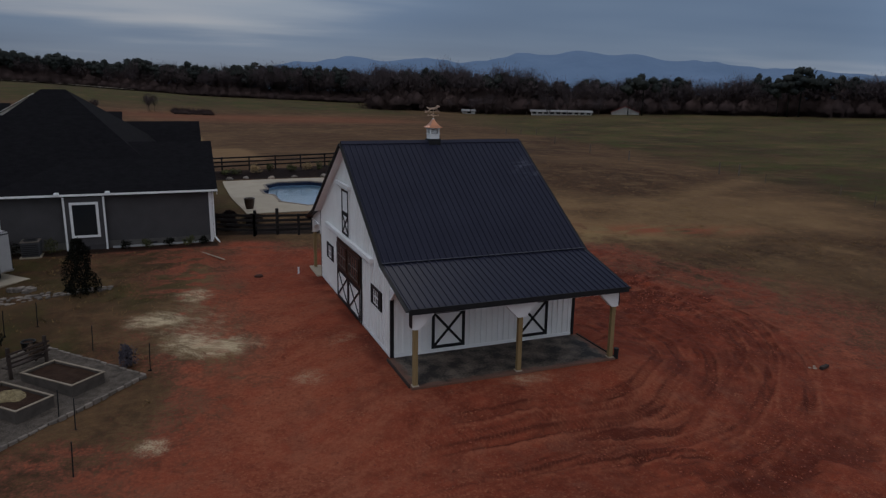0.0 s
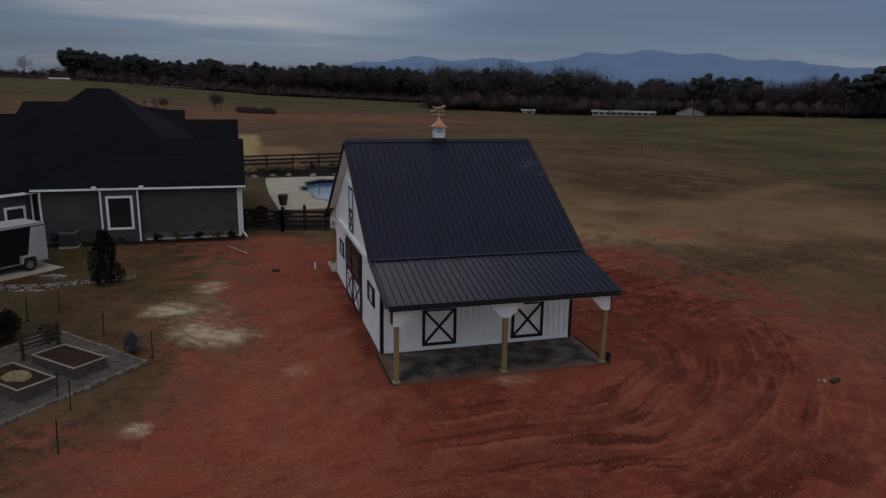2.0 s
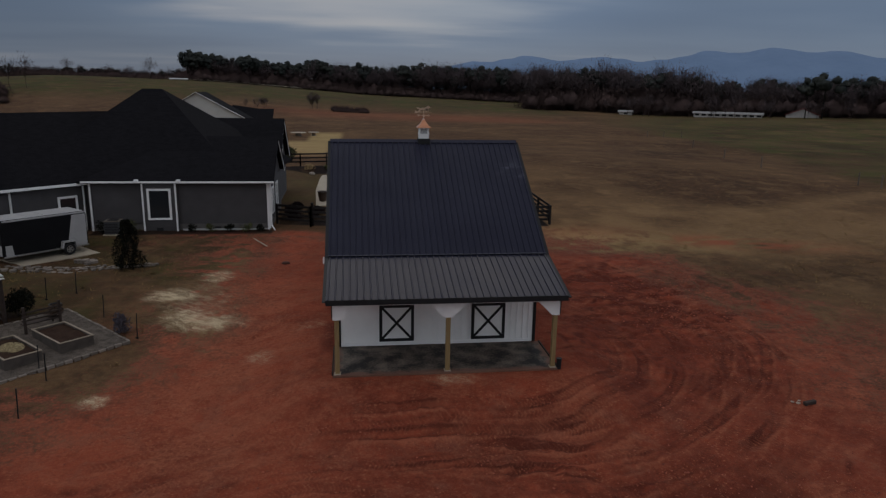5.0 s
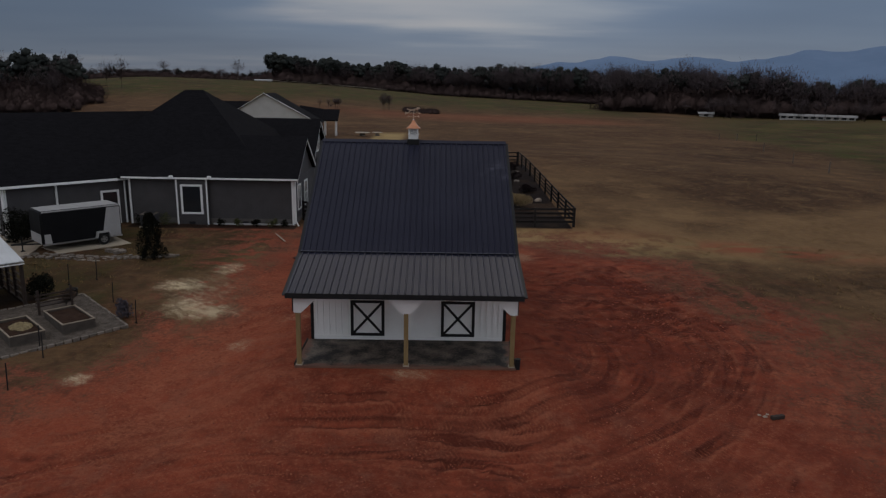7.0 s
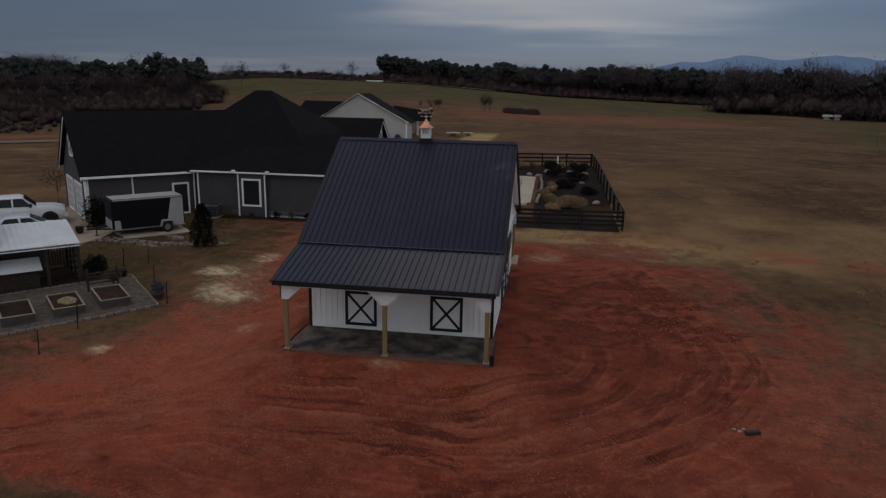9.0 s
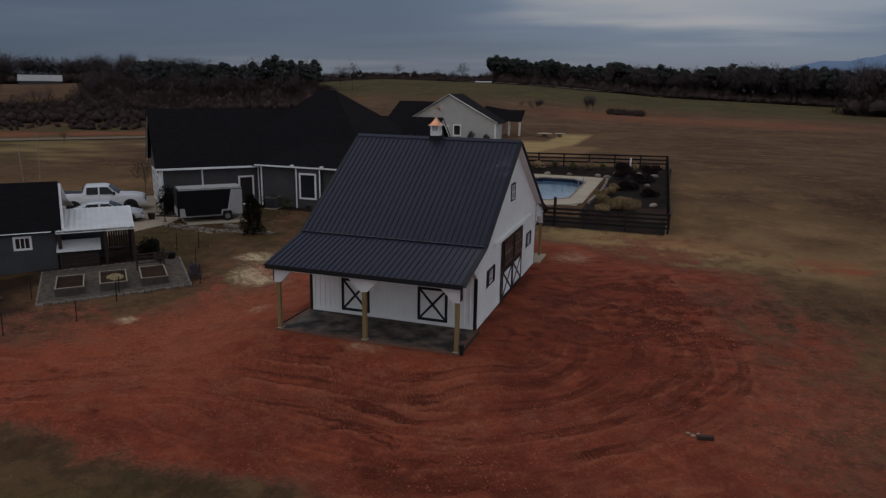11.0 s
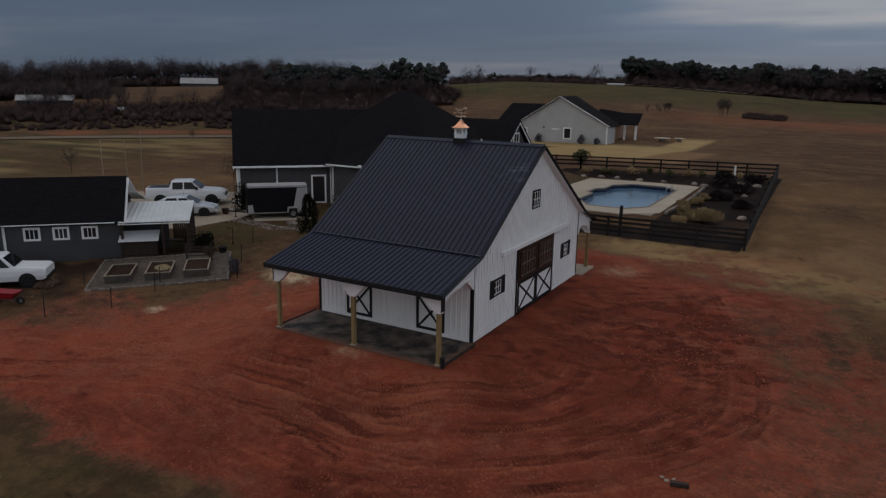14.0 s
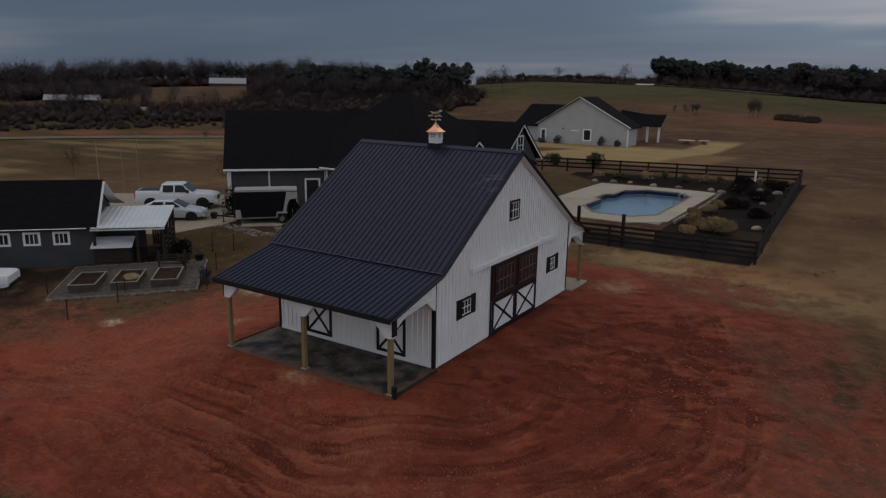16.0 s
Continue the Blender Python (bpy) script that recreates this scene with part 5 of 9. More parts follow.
            part("post_head", prism(pts, 0.21, "y", py - 0.105), TRIM, b, "white boxed bracket")
        part("beam", box(BX0 - 0.12, BX1 + 0.12, py - 0.10, py + 0.10, top - 0.188, top + 0.03), TRIM, b)
        part("porch_ceiling", box(BX0 - 0.1, BX1 + 0.1, min(py, wall_y) + 0.12, max(py, wall_y) - 0.12, top + 0.0, top + 0.02), TRIM, b)
        for px, o in ((BX0, -1), (BX1, 1)):
            # side infill with an arched underside
            ya, yb = py + s * 0.13, wall_y
            def zr(y):
                return roof_z(y) - 0.01
            span = wall_y - py
            pts = [(py + s * 0.11, top - 0.66), (py + s * 0.13, top - 0.66), (py + span * 0.28, top - 0.20), (py + span * 0.78, top - 0.05), (wall_y - span * 0.02, top - 0.45),
                   (wall_y, top - 0.45), (wall_y, zr(wall_y)), (py + s * 0.11, zr(py))]
            xa = px - 0.05 if o > 0 else px - 0.05
            part("porch_gable", prism(pts, 0.10, "x", xa), TRIM, b)
            u = min(py, wall_y) + 0.35
            while u < max(py, wall_y) - 0.1:
                lo = top - 0.02
                xs = sorted((px + o * 0.051, px + o * 0.066))
                part("rib", box(xs[0], xs[1], u - 0.02, u + 0.02, lo, zr(u)), WHITE, b)
                u += 0.3048
            # black trim at the outer post heads
            xs = sorted((px + o * 0.135, px + o * 0.155))
            part("corner_trim", box(xs[0], xs[1], py - 0.13, py + 0.13, top - 0.60, top - 0.02), BLACK, b)
    # stall hatches under the porch
    for u0 in (8.18, 11.58):
        x_panel(b, "stall_hatch", BY0, "x", u0, u0 + 1.27, 0.16, 1.56, -1, label="white hatch with black frame and crossed braces")
    # big sliding doors on both gables
    for plane, o, y0 in ((BX1, 1, 25.55), (BX0, -1, 25.42)):
        zt = 2.86 if o > 0 else 2.72
        for k in range(2):
            ya = y0 + k * 2.0
            yb = ya + 1.97
            d = x_panel(b, "sliding_door", plane + o * 0.03, "y", ya, yb, 0.02, 1.40, o, rail=0.13, label="tall sliding barn door, crossed below, glazed above")
            lo, hi = sorted((plane + o * 0.033, plane + o * 0.075))
            part("upper_frame", box(lo, hi, ya, yb, 1.405, zt), STAIN, d, "dark-stained upper panel")
            barn_window(d, plane + o * 0.075, "y", ya + 0.14, yb - 0.14, 1.55, zt - 0.16, o, cols=5, rows=2, bars=BARWOOD, frame_m=STAIN, name="door_window", fw=0.05)
        for yy in (y0 - 0.09, y0 + 3.97):
            lo, hi = sorted((plane + o * 0.03, plane + o * 0.06))
            part("door_jamb", box(lo, hi, yy, yy + 0.08, 0.0, zt), BLACK, b)
        lo, hi = sorted((plane + o * 0.02, plane + o * 0.17))
        part("door_track", box(lo, hi, y0 - 1.75, y0 + 5.95, 2.88, 3.06, bevel=0.012), TRIM, b, "white boxed door track cover")
    for (ya, yb) in ((23.22, 24.10), (30.92, 31.76)):
        barn_window(b, BX1, "y", ya + 0.02, yb - 0.08, 1.34, 2.03, 1, shutters=0.27)
    for (ya, yb) in ((22.86, 23.76), (30.55, 31.45)):
        barn_window(b, BX0, "y", ya + 0.04, yb - 0.04, 1.34, 2.03, -1, shutters=0.27)
    barn_window(b, BX1, "y", 26.84, 27.69, 4.32, 5.12, 1, cols=3, rows=2)
    # loft door, west
    x_panel(b, "loft_door", BX0 - 0.01, "y", 27.3, 28.38, 3.12, 4.02, -1, rail=0.08, label="white loft door with black crossed lower half")
    x_panel(b, "loft_door", BX0 - 0.01, "y", 27.3, 28.38, 4.02, 5.02, -1, rail=0.08, cross=False, label="white upper half of the loft door")
    part("loft_track", box(BX0 - 0.14, BX0 - 0.02, 26.95, 29.3, 5.13, 5.28), TRIM, b)
    return b


barn()
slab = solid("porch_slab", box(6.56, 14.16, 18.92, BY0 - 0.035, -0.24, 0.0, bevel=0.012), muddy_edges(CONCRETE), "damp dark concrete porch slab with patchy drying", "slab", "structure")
solid("back_slab", box(6.45, 14.35, BY1 + 0.035, 35.2, -0.24, 0.0, bevel=0.012), PALECON, "pale concrete back porch slab", "slab", "structure")
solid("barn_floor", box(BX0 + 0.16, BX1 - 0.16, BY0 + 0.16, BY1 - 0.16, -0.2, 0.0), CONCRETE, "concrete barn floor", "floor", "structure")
# form boards left round the slab
for a, c in (((14.185, 19.1, -0.03), (14.185, 21.5, -0.03)), ((6.535, 19.1, -0.03), (6.535, 21.5, -0.03))):
    solid("form_board", bar(a, c, 0.04, 0.14, side=(0, 0, 1)), DARKWOOD, "weathered wooden form board along the slab edge", "board")


def cupola():
    c = thing("cupola", "white louvred cupola with copper roof on the ridge", "cupola", at=(10.30, RIDGE_Y, RIDGE_Z))
    s = 0.25
    part("saddle", prism([(-0.30, -0.26), (0.30, -0.26), (0.30, 0.10), (-0.30, 0.10)], 0.6, "y", -0.30), BLACK, c, "black base saddle")
    part("lower_box", box(-s, s, -s, s, 0.10, 0.30, bevel=0.008), TRIM, c)
    part("ledge", box(-s - 0.03, s + 0.03, -s - 0.03, s + 0.03, 0.30, 0.335), TRIM, c)
    part("core", box(-s + 0.07, s - 0.07, -s + 0.07, s - 0.07, 0.335, 0.56), BLACK, c)
    for x in (-1, 1):
        for y in (-1, 1):
            xs, ys = sorted((x * s, x * (s - 0.06))), sorted((y * s, y * (s - 0.06)))
            part("corner_post", box(*xs, *ys, 0.335, 0.57), TRIM, c)
    for o in (-1, 1):
        for k in range(5):
            z = 0.36 + k * 0.042
            part("louvre", box(-s + 0.06, s - 0.06, min(o * (s - 0.05), o * (s - 0.015)), max(o * (s - 0.05), o * (s - 0.015)), z, z + 0.02), TRIM, c)
            part("louvre", box(min(o * (s - 0.05), o * (s - 0.015)), max(o * (s - 0.05), o * (s - 0.015)), -s + 0.06, s - 0.06, z, z + 0.02), TRIM, c)
    part("cornice", box(-s - 0.03, s + 0.03, -s - 0.03, s + 0.03, 0.565, 0.60), TRIM, c)
    prof = [(0.36, 0.60), (0.355, 0.625), (0.25, 0.70), (0.16, 0.80), (0.085, 0.92), (0.05, 0.99), (0.03, 1.0)]
    V, F = [], []
    for r, z in prof:
        V += [(-r, -r, z), (r, -r, z), (r, r, z), (-r, r, z)]
    for i in range(len(prof) - 1):
        for k in range(4):
            F.append((i * 4 + k, i * 4 + (k + 1) % 4, i * 4 + 4 + (k + 1) % 4, i * 4 + 4 + k))
    F += [(3, 2, 1, 0), tuple(range(4 * len(prof) - 4, 4 * len(prof)))]
    raw("copper_roof", V, F, COPPER, c, "bell-shaped copper roof")
    c.scale = (0.83, 0.83, 0.9)
    return c


cupola()


def weathervane():
    w = thing("weathervane", "brass weathervane with a running horse above the cupola", "weathervane", at=(10.30, RIDGE_Y, RIDGE_Z + 0.79))
    part("rod", tube((0, 0, -0.01), (0, 0, 0.60), 0.012, 0.010), BRASS, w)
    def ball(z, r, m, nm):
        bm = bmesh.new()
        bmesh.ops.create_uvsphere(bm, u_segments=12, v_segments=8, radius=r)
        bmesh.ops.translate(bm, verts=bm.verts, vec=(0, 0, z))
        part(nm, bm, m, w, smooth=True)
    ball(0.10, 0.055, TRIM, "ball")
    ball(0.24, 0.035, BRASS, "ball")
    for a, b in (((-0.26, 0, 0.30), (0.26, 0, 0.30)), ((0, -0.26, 0.30), (0, 0.26, 0.30))):
        part("arm", tube(a, b, 0.008), BRASS, w)
    for x, y in ((0.26, 0), (-0.26, 0), (0, 0.26), (0, -0.26)):
        part("pointer", box(x - 0.035, x + 0.035, y - 0.035, y + 0.035, 0.27, 0.33, bevel=0.008), BRASS, w)
    part("arrow", tube((-0.42, 0, 0.47), (0.36, 0, 0.47), 0.011), BRASS, w)
    part("arrow_tail", prism([(-0.45, 0.41), (-0.30, 0.45), (-0.30, 0.49), (-0.45, 0.54)], 0.012, "y", -0.006), BRASS, w)
    outline = [(-0.20, 0.66), (-0.33, 0.70), (-0.36, 0.66), (-0.30, 0.63), (-0.21, 0.60), (-0.30, 0.50), (-0.25, 0.49), (-0.16, 0.57), (-0.06, 0.585), (0.06, 0.58),
               (0.16, 0.53), (0.26, 0.56), (0.27, 0.53), (0.16, 0.49), (0.10, 0.53), (0.20, 0.60), (0.25, 0.68), (0.33, 0.68), (0.35, 0.71), (0.27, 0.78), (0.20, 0.77), (0.10, 0.69), (-0.05, 0.675)]
    part("horse", prism(outline, 0.03, "y", -0.015), BRASS, w)
    w.scale = (0.82, 0.82, 0.85)
    return w


weathervane()

# ---- the grey house ----
HOUSE_Z = 0.25


def roof_solid(V, F, name, parent, label="", thick=0.16, material=None):
    """Roof planes given as corners, with thickness below them."""
    n = len(V)
    W = [Vector(v) for v in V] + [Vector(v) - Vector((0, 0, thick)) for v in V]
    G = [tuple(f) for f in F] + [tuple(i + n for i in f[::-1]) for f in F]
    count = {}
    for f in F:
        for i in range(len(f)):
            e = (f[i], f[(i + 1) % len(f)])
            count[tuple(sorted(e))] = count.get(tuple(sorted(e)), []) + [e]
    for es in count.values():
        if len(es) == 1:
            a, b = es[0]
            G.append((b, a, a + n, b + n))
    return raw(name, W, G, material or SHINGLE, parent, label)


def lap_siding(parent, a, b, z0, z1, material, step=0.18, out=None):
    """Overlapping boards along a wall from a to b (plan points), facing to the right of a-b."""
    a, b = Vector((*a, 0)), Vector((*b, 0))
    d = (b - a).normalized()
    n = Vector((d.y, -d.x, 0))
    z = z0
    while z < z1 - 0.02:
        h = min(step, z1 - z)
        V = []
        for p in (a, b):
            V += [p + n * 0.026 + Vector((0, 0, z)), p + n * 0.008 + Vector((0, 0, z + h)), p + Vector((0, 0, z + h)), p + Vector((0, 0, z))]
        raw("siding_board", V, [(0, 4, 5, 1), (1, 5, 6, 2), (3, 7, 4, 0), (0, 1, 2, 3), (7, 6, 5, 4)], material, parent)
        z += step


def wall_box(parent, a, b, z0, z1, depth, material, name="wall"):
    a, b = Vector((*a, 0)), Vector((*b, 0))
    d = (b - a).normalized()
    n = Vector((d.y, -d.x, 0))
    V = []
    for z in (z0, z1):
        for p in (a, b, b - n * depth, a - n * depth):
            V.append(p + Vector((0, 0, z)))
    return raw(name, V, [(3, 2, 1, 0), (4, 5, 6, 7), (0, 1, 5, 4), (1, 2, 6, 5), (2, 3, 7, 6), (3, 0, 4, 7)], material, parent)


def wall_opening(parent, a, b, u0, u1, z0, z1, name="window", trim=0.11, fill=None, cols=1, rows=1):
    """A window or door on the wall a-b between distances u0 and u1."""
    a, b = Vector((*a, 0)), Vector((*b, 0))
    d = (b - a).normalized()
    ang = math.degrees(math.atan2(d.y, d.x))
    h = new(name, mesh_of(name, box(u0, u1, -0.045, -0.005, z0, z1), fill or PANE))
    h.parent = parent
    h.matrix_local = pose(a.x, a.y, 0, 0, 0, ang)
    for x0, x1, za, zb in ((u0 - trim, u1 + trim, z1, z1 + trim), (u0 - trim, u1 + trim, z0 - trim, z0), (u0 - trim, u0, z0, z1), (u1, u1 + trim, z0, z1)):
        part("frame", box(x0, x1, -0.075, -0.003, za, zb), TRIM, h, "white frame")
    for i in range(1, cols):
        u = u0 + (u1 - u0) * i / cols
        part("muntin", box(u - 0.02, u + 0.02, -0.062, -0.046, z0, z1), TRIM, h)
    for i in range(1, rows):
        z = z0 + (z1 - z0) * i / rows
        part("muntin", box(u0, u1, -0.064, -0.048, z - 0.02, z + 0.02), TRIM, h)
    return h


def rot45(ang, px, py):
    c, s = math.cos(radians(ang)), math.sin(radians(ang))
    return lambda u, v: (px + u * c - v * s, py + u * s + v * c)


def house():
    h = thing("house", "dark grey house with black shingle roofs and white trim", "house")
    z0, ze = HOUSE_Z, 3.30
    S, E = 41.6, 2.05
    JX = -8.75
    # main body walls
    corners = [(JX, S), (E, S), (E, 48.6)]
    found = surf("house_foundation", (0.13, 0.12, 0.11), (0.09, 0.085, 0.08), 3, 0.9, bump=0.004)
    for a, b in (((JX, S), (E, S)), ((E, S), (E, 48.4)), ((E - 0.3, 48.4), (E - 0.3, 56.0)), ((E - 0.3, 56.0), (-16, 56.0))):
        wall_box(h, a, b, z0 - 0.3, ze, 0.2, SIDING)
        lap_siding(h, a, b, z0 + 0.45, ze - 0.02, SIDING)
        d = (Vector(b) - Vector(a)).normalized()
        n = Vector((d.y, -d.x))
        wall_box(h, Vector(a) + n * 0.035, Vector(b) + n * 0.035, z0 - 0.3, z0 + 0.42, 0.03, found, "foundation")
    # bump-out with the tall window
    bx0, bx1 = -5.55, -3.5
    part("bay", box(bx0, bx1, S - 0.30, S - 0.035, z0 - 0.2, ze), SIDING, h)
    lap_siding(h, (bx0, S - 0.30), (bx1, S - 0.30), z0 + 0.3, ze - 0.1, SIDING)
    for x in (bx0, bx1 - 0.10):
        part("corner_board", box(x, x + 0.10, S - 0.345, S - 0.31, z0 - 0.1, ze), TRIM, h)
    wall_opening(h, (bx0, S - 0.33), (bx1, S - 0.33), 0.45, 1.60, 1.12, 2.80, trim=0.13)
    part("corner_board", box(E - 0.05, E + 0.04, S - 0.06, S - 0.028, z0 + 0.1, ze), TRIM, h)
    spout = tube((E + 0.09, S - 0.10, ze), (E + 0.09, S - 0.10, z0 + 0.30), 0.045, 0.045, 8)
    tube((E + 0.09, S - 0.10, z0 + 0.32), (E + 0.32, S - 0.45, z0 + 0.06), 0.045, 0.045, 8, spout)
    part("downspout", spout, TRIM, h, "white downspout kicked out at its foot")
    # gutters and downpipes
    part("gutter", box(JX - 0.2, E + 0.35, S - 0.52, S - 0.40, ze - 0.02, ze + 0.09), TRIM, h, "white gutter")
    part("soffit", box(JX, E + 0.3, S - 0.42, S - 0.03, ze - 0.02, ze + 0.02), TRIM, h)
    for x in (JX + 0.15, E - 0.1):
        part("downpipe", box(x - 0.05, x + 0.05, S - 0.14, S - 0.06, z0, ze - 0.05), TRIM, h)
    part("downpipe", bar((E - 0.1, S - 0.1, z0 + 0.02), (E + 0.15, S - 0.45, z0 - 0.05), 0.09), TRIM, h)
    for x in (-5.75, -3.3):
        part("gutter_end", box(x - 0.12, x + 0.12, S - 0.56, S - 0.38, ze + 0.02, ze + 0.20, bevel=0.02), TRIM, h, "white gutter end")
    part("footing_strip", box(bx1 + 0.2, E - 0.1, S - 0.10, S - 0.068, z0 - 0.02, z0 + 0.12), PALESIDE, h, "pale footing strip")
    # crawl-space vents
    for x in (-4.6, 0.6, -1.2):
        part("vent", box(x - 0.2, x + 0.2, S - 0.075 if x > -3 else S - 0.34, S - 0.066 if x > -3 else S - 0.325, z0 + 0.02, z0 + 0.24), BLACK, h)
    # roofs: east wing ridge, the tall hip and the rear wing
    e = S - 0.45
    ry, rz = 45.0, 5.86
    zr = ze + 0.10
    V = [(-9.2, e, zr), (E + 0.35, e, zr), (E + 0.35, ry, rz), (-3.0, ry, rz), (E + 0.35, 48.6, zr + 0.05), (-3.0, 48.6, zr + 0.05)]
    roof_solid(V, [(0, 1, 2, 3), (3, 2, 4, 5)], "roof", h, "black shingle roof")
    roof_solid([(-13.2, 42.2, zr + 0.3), (0.55, 41.6, 3.2), (-5.6, 48.0, 8.82), (-6.9, 48.0, 8.82), (2.4, 54.6, zr), (-13.2, 54.6, zr)],
               [(0, 1, 2, 3), (1, 4, 2), (4, 5, 3, 2), (5, 0, 3)], "hip_roof", h, "tall hipped black shingle roof")
    ry2, rz2 = 52.6, 6.70
    X2 = E + 0.05
    roof_solid([(-12, 48.6, zr + 0.5), (X2, 48.9, zr + 0.35), (X2, ry2, rz2), (-12, ry2, rz2), (X2, 56.3, zr + 0.35), (-12, 56.3, zr + 0.35)], [(0, 1, 2, 3), (3, 2, 4, 5)], "rear_roof", h)
    # gable walls facing the pool
    part("gable", prism([(S, ze), (48.4, ze), (ry, rz - 0.2)], 0.15, "x", E - 0.16), SIDING, h)
    part("gable", prism([(48.9, ze), (56.0, ze), (ry2, rz2 - 0.2)], 0.15, "x", E - 0.46), SIDING, h)
    for ya, za, yb, zb, x in ((e, zr - 0.06, ry, rz - 0.04, E + 0.36), (48.6, zr - 0.02, ry, rz - 0.04, E + 0.36), (48.9, zr + 0.30, ry2, rz2 - 0.04, X2 + 0.02), (56.3, zr + 0.30, ry2, rz2 - 0.04, X2 + 0.02)):
        part("rake_board", bar((x - 0.05, ya, za - 0.18), (x - 0.05, yb, zb - 0.18), 0.14, 0.03, side=(1, 0, 0)), TRIM, h, "white rake board")
    wall_opening(h, (E - 0.31, 48.4), (E - 0.31, 56.0), 3.75, 4.65, 4.25, 5.55, cols=2, rows=2)
    wall_opening(h, (E, S), (E, 48.4), 1.0, 1.9, 1.2, 2.7, cols=2, rows=2)
    wall_opening(h, (E, S), (E, 48.4), 3.4, 4.3, 1.2, 2.7, cols=2, rows=2)
    # garage wing at 45 degrees
    P = rot45(45, -14.0, 36.45)
    ln, half = 8.2, 4.85
    fa, fb = P(0.35, 0.45), P(ln, 0.45)
    wa, wb = P(0.35, 2 * half - 0.4), P(0.35, 0.45)
    for a, b in ((fa, fb), (wa, wb)):
        wall_box(h, a, b, z0 - 0.3, ze - 0.08, 0.2, SIDING)
        lap_siding(h, a, b, z0 + 0.2, ze - 0.1, SIDING)
    def q(u, v, z):
        return (*P(u, v), z)
    zg = 3.24
    roof_solid([q(0, 0, zg), q(ln + 3.5, 0, zg), q(ln + 5.5, half, 7.28), q(0, half, 7.28), q(ln + 1, 2 * half, zg), q(0, 2 * half, zg)], [(0, 1, 2, 3), (3, 2, 4, 5)], "garage_roof", h, "steep black shingle roof over the garage")
    gv = [q(0.35, 0.45, ze - 0.1), q(0.35, 2 * half - 0.45, ze - 0.1), q(0.35, half, 6.95), q(0.5, 0.45, ze - 0.1), q(0.5, 2 * half - 0.45, ze - 0.1), q(0.5, half, 6.95)]
    raw("gable", gv, [(0, 2, 1), (3, 4, 5), (0, 1, 4, 3), (1, 2, 5, 4), (2, 0, 3, 5)], SIDING, h)
    for v0, v1 in ((0, half), (2 * half, half)):
        part("rake_board", bar(q(0.06, v0, zg - 0.22), q(0.06, v1, 7.06), 0.2, 0.03, side=(0.7, 0.7, 0)), TRIM, h)
    part("gutter", bar(q(0, -0.03, zg - 0.05), q(ln - 0.3, -0.03, zg - 0.05), 0.13, 0.14), TRIM, h)
    for u in (0.45, 3.2, 7.3):
        part("downpipe", bar(q(u, 0.37, z0), q(u, 0.37, zg - 0.1), 0.09), TRIM, h)
    part("corner_board", bar(q(0.33, 0.42, z0), q(0.33, 0.42, zg - 0.1), 0.14), TRIM, h)
    wall_opening(h, fa, fb, 5.55, 6.45, z0 + 0.12, 2.35, "side_door", trim=0.13)
    for u in (1.3, 4.8):
        wall_opening(h, wa, wb, u, u + 2.6, z0, 2.45, "garage_door", trim=0.14, cols=1, rows=4, fill=PALESIDE)
    wall_opening(h, wa, wb, 3.9, 4.9, 4.3, 5.5, trim=0.12, cols=2, rows=2)
    return h


house()


# ---- pool, deck and fence ----
DECK_Z = 0.75
POOL = [(7.6, 52.2), (9.2, 50.0), (11.8, 50.0), (13.1, 51.7), (13.1, 61.6), (11.8, 63.2), (9.0, 63.2), (7.6, 61.6), (7.6, 59.2), (7.0, 58.6), (7.0, 56.4), (7.6, 55.8)]


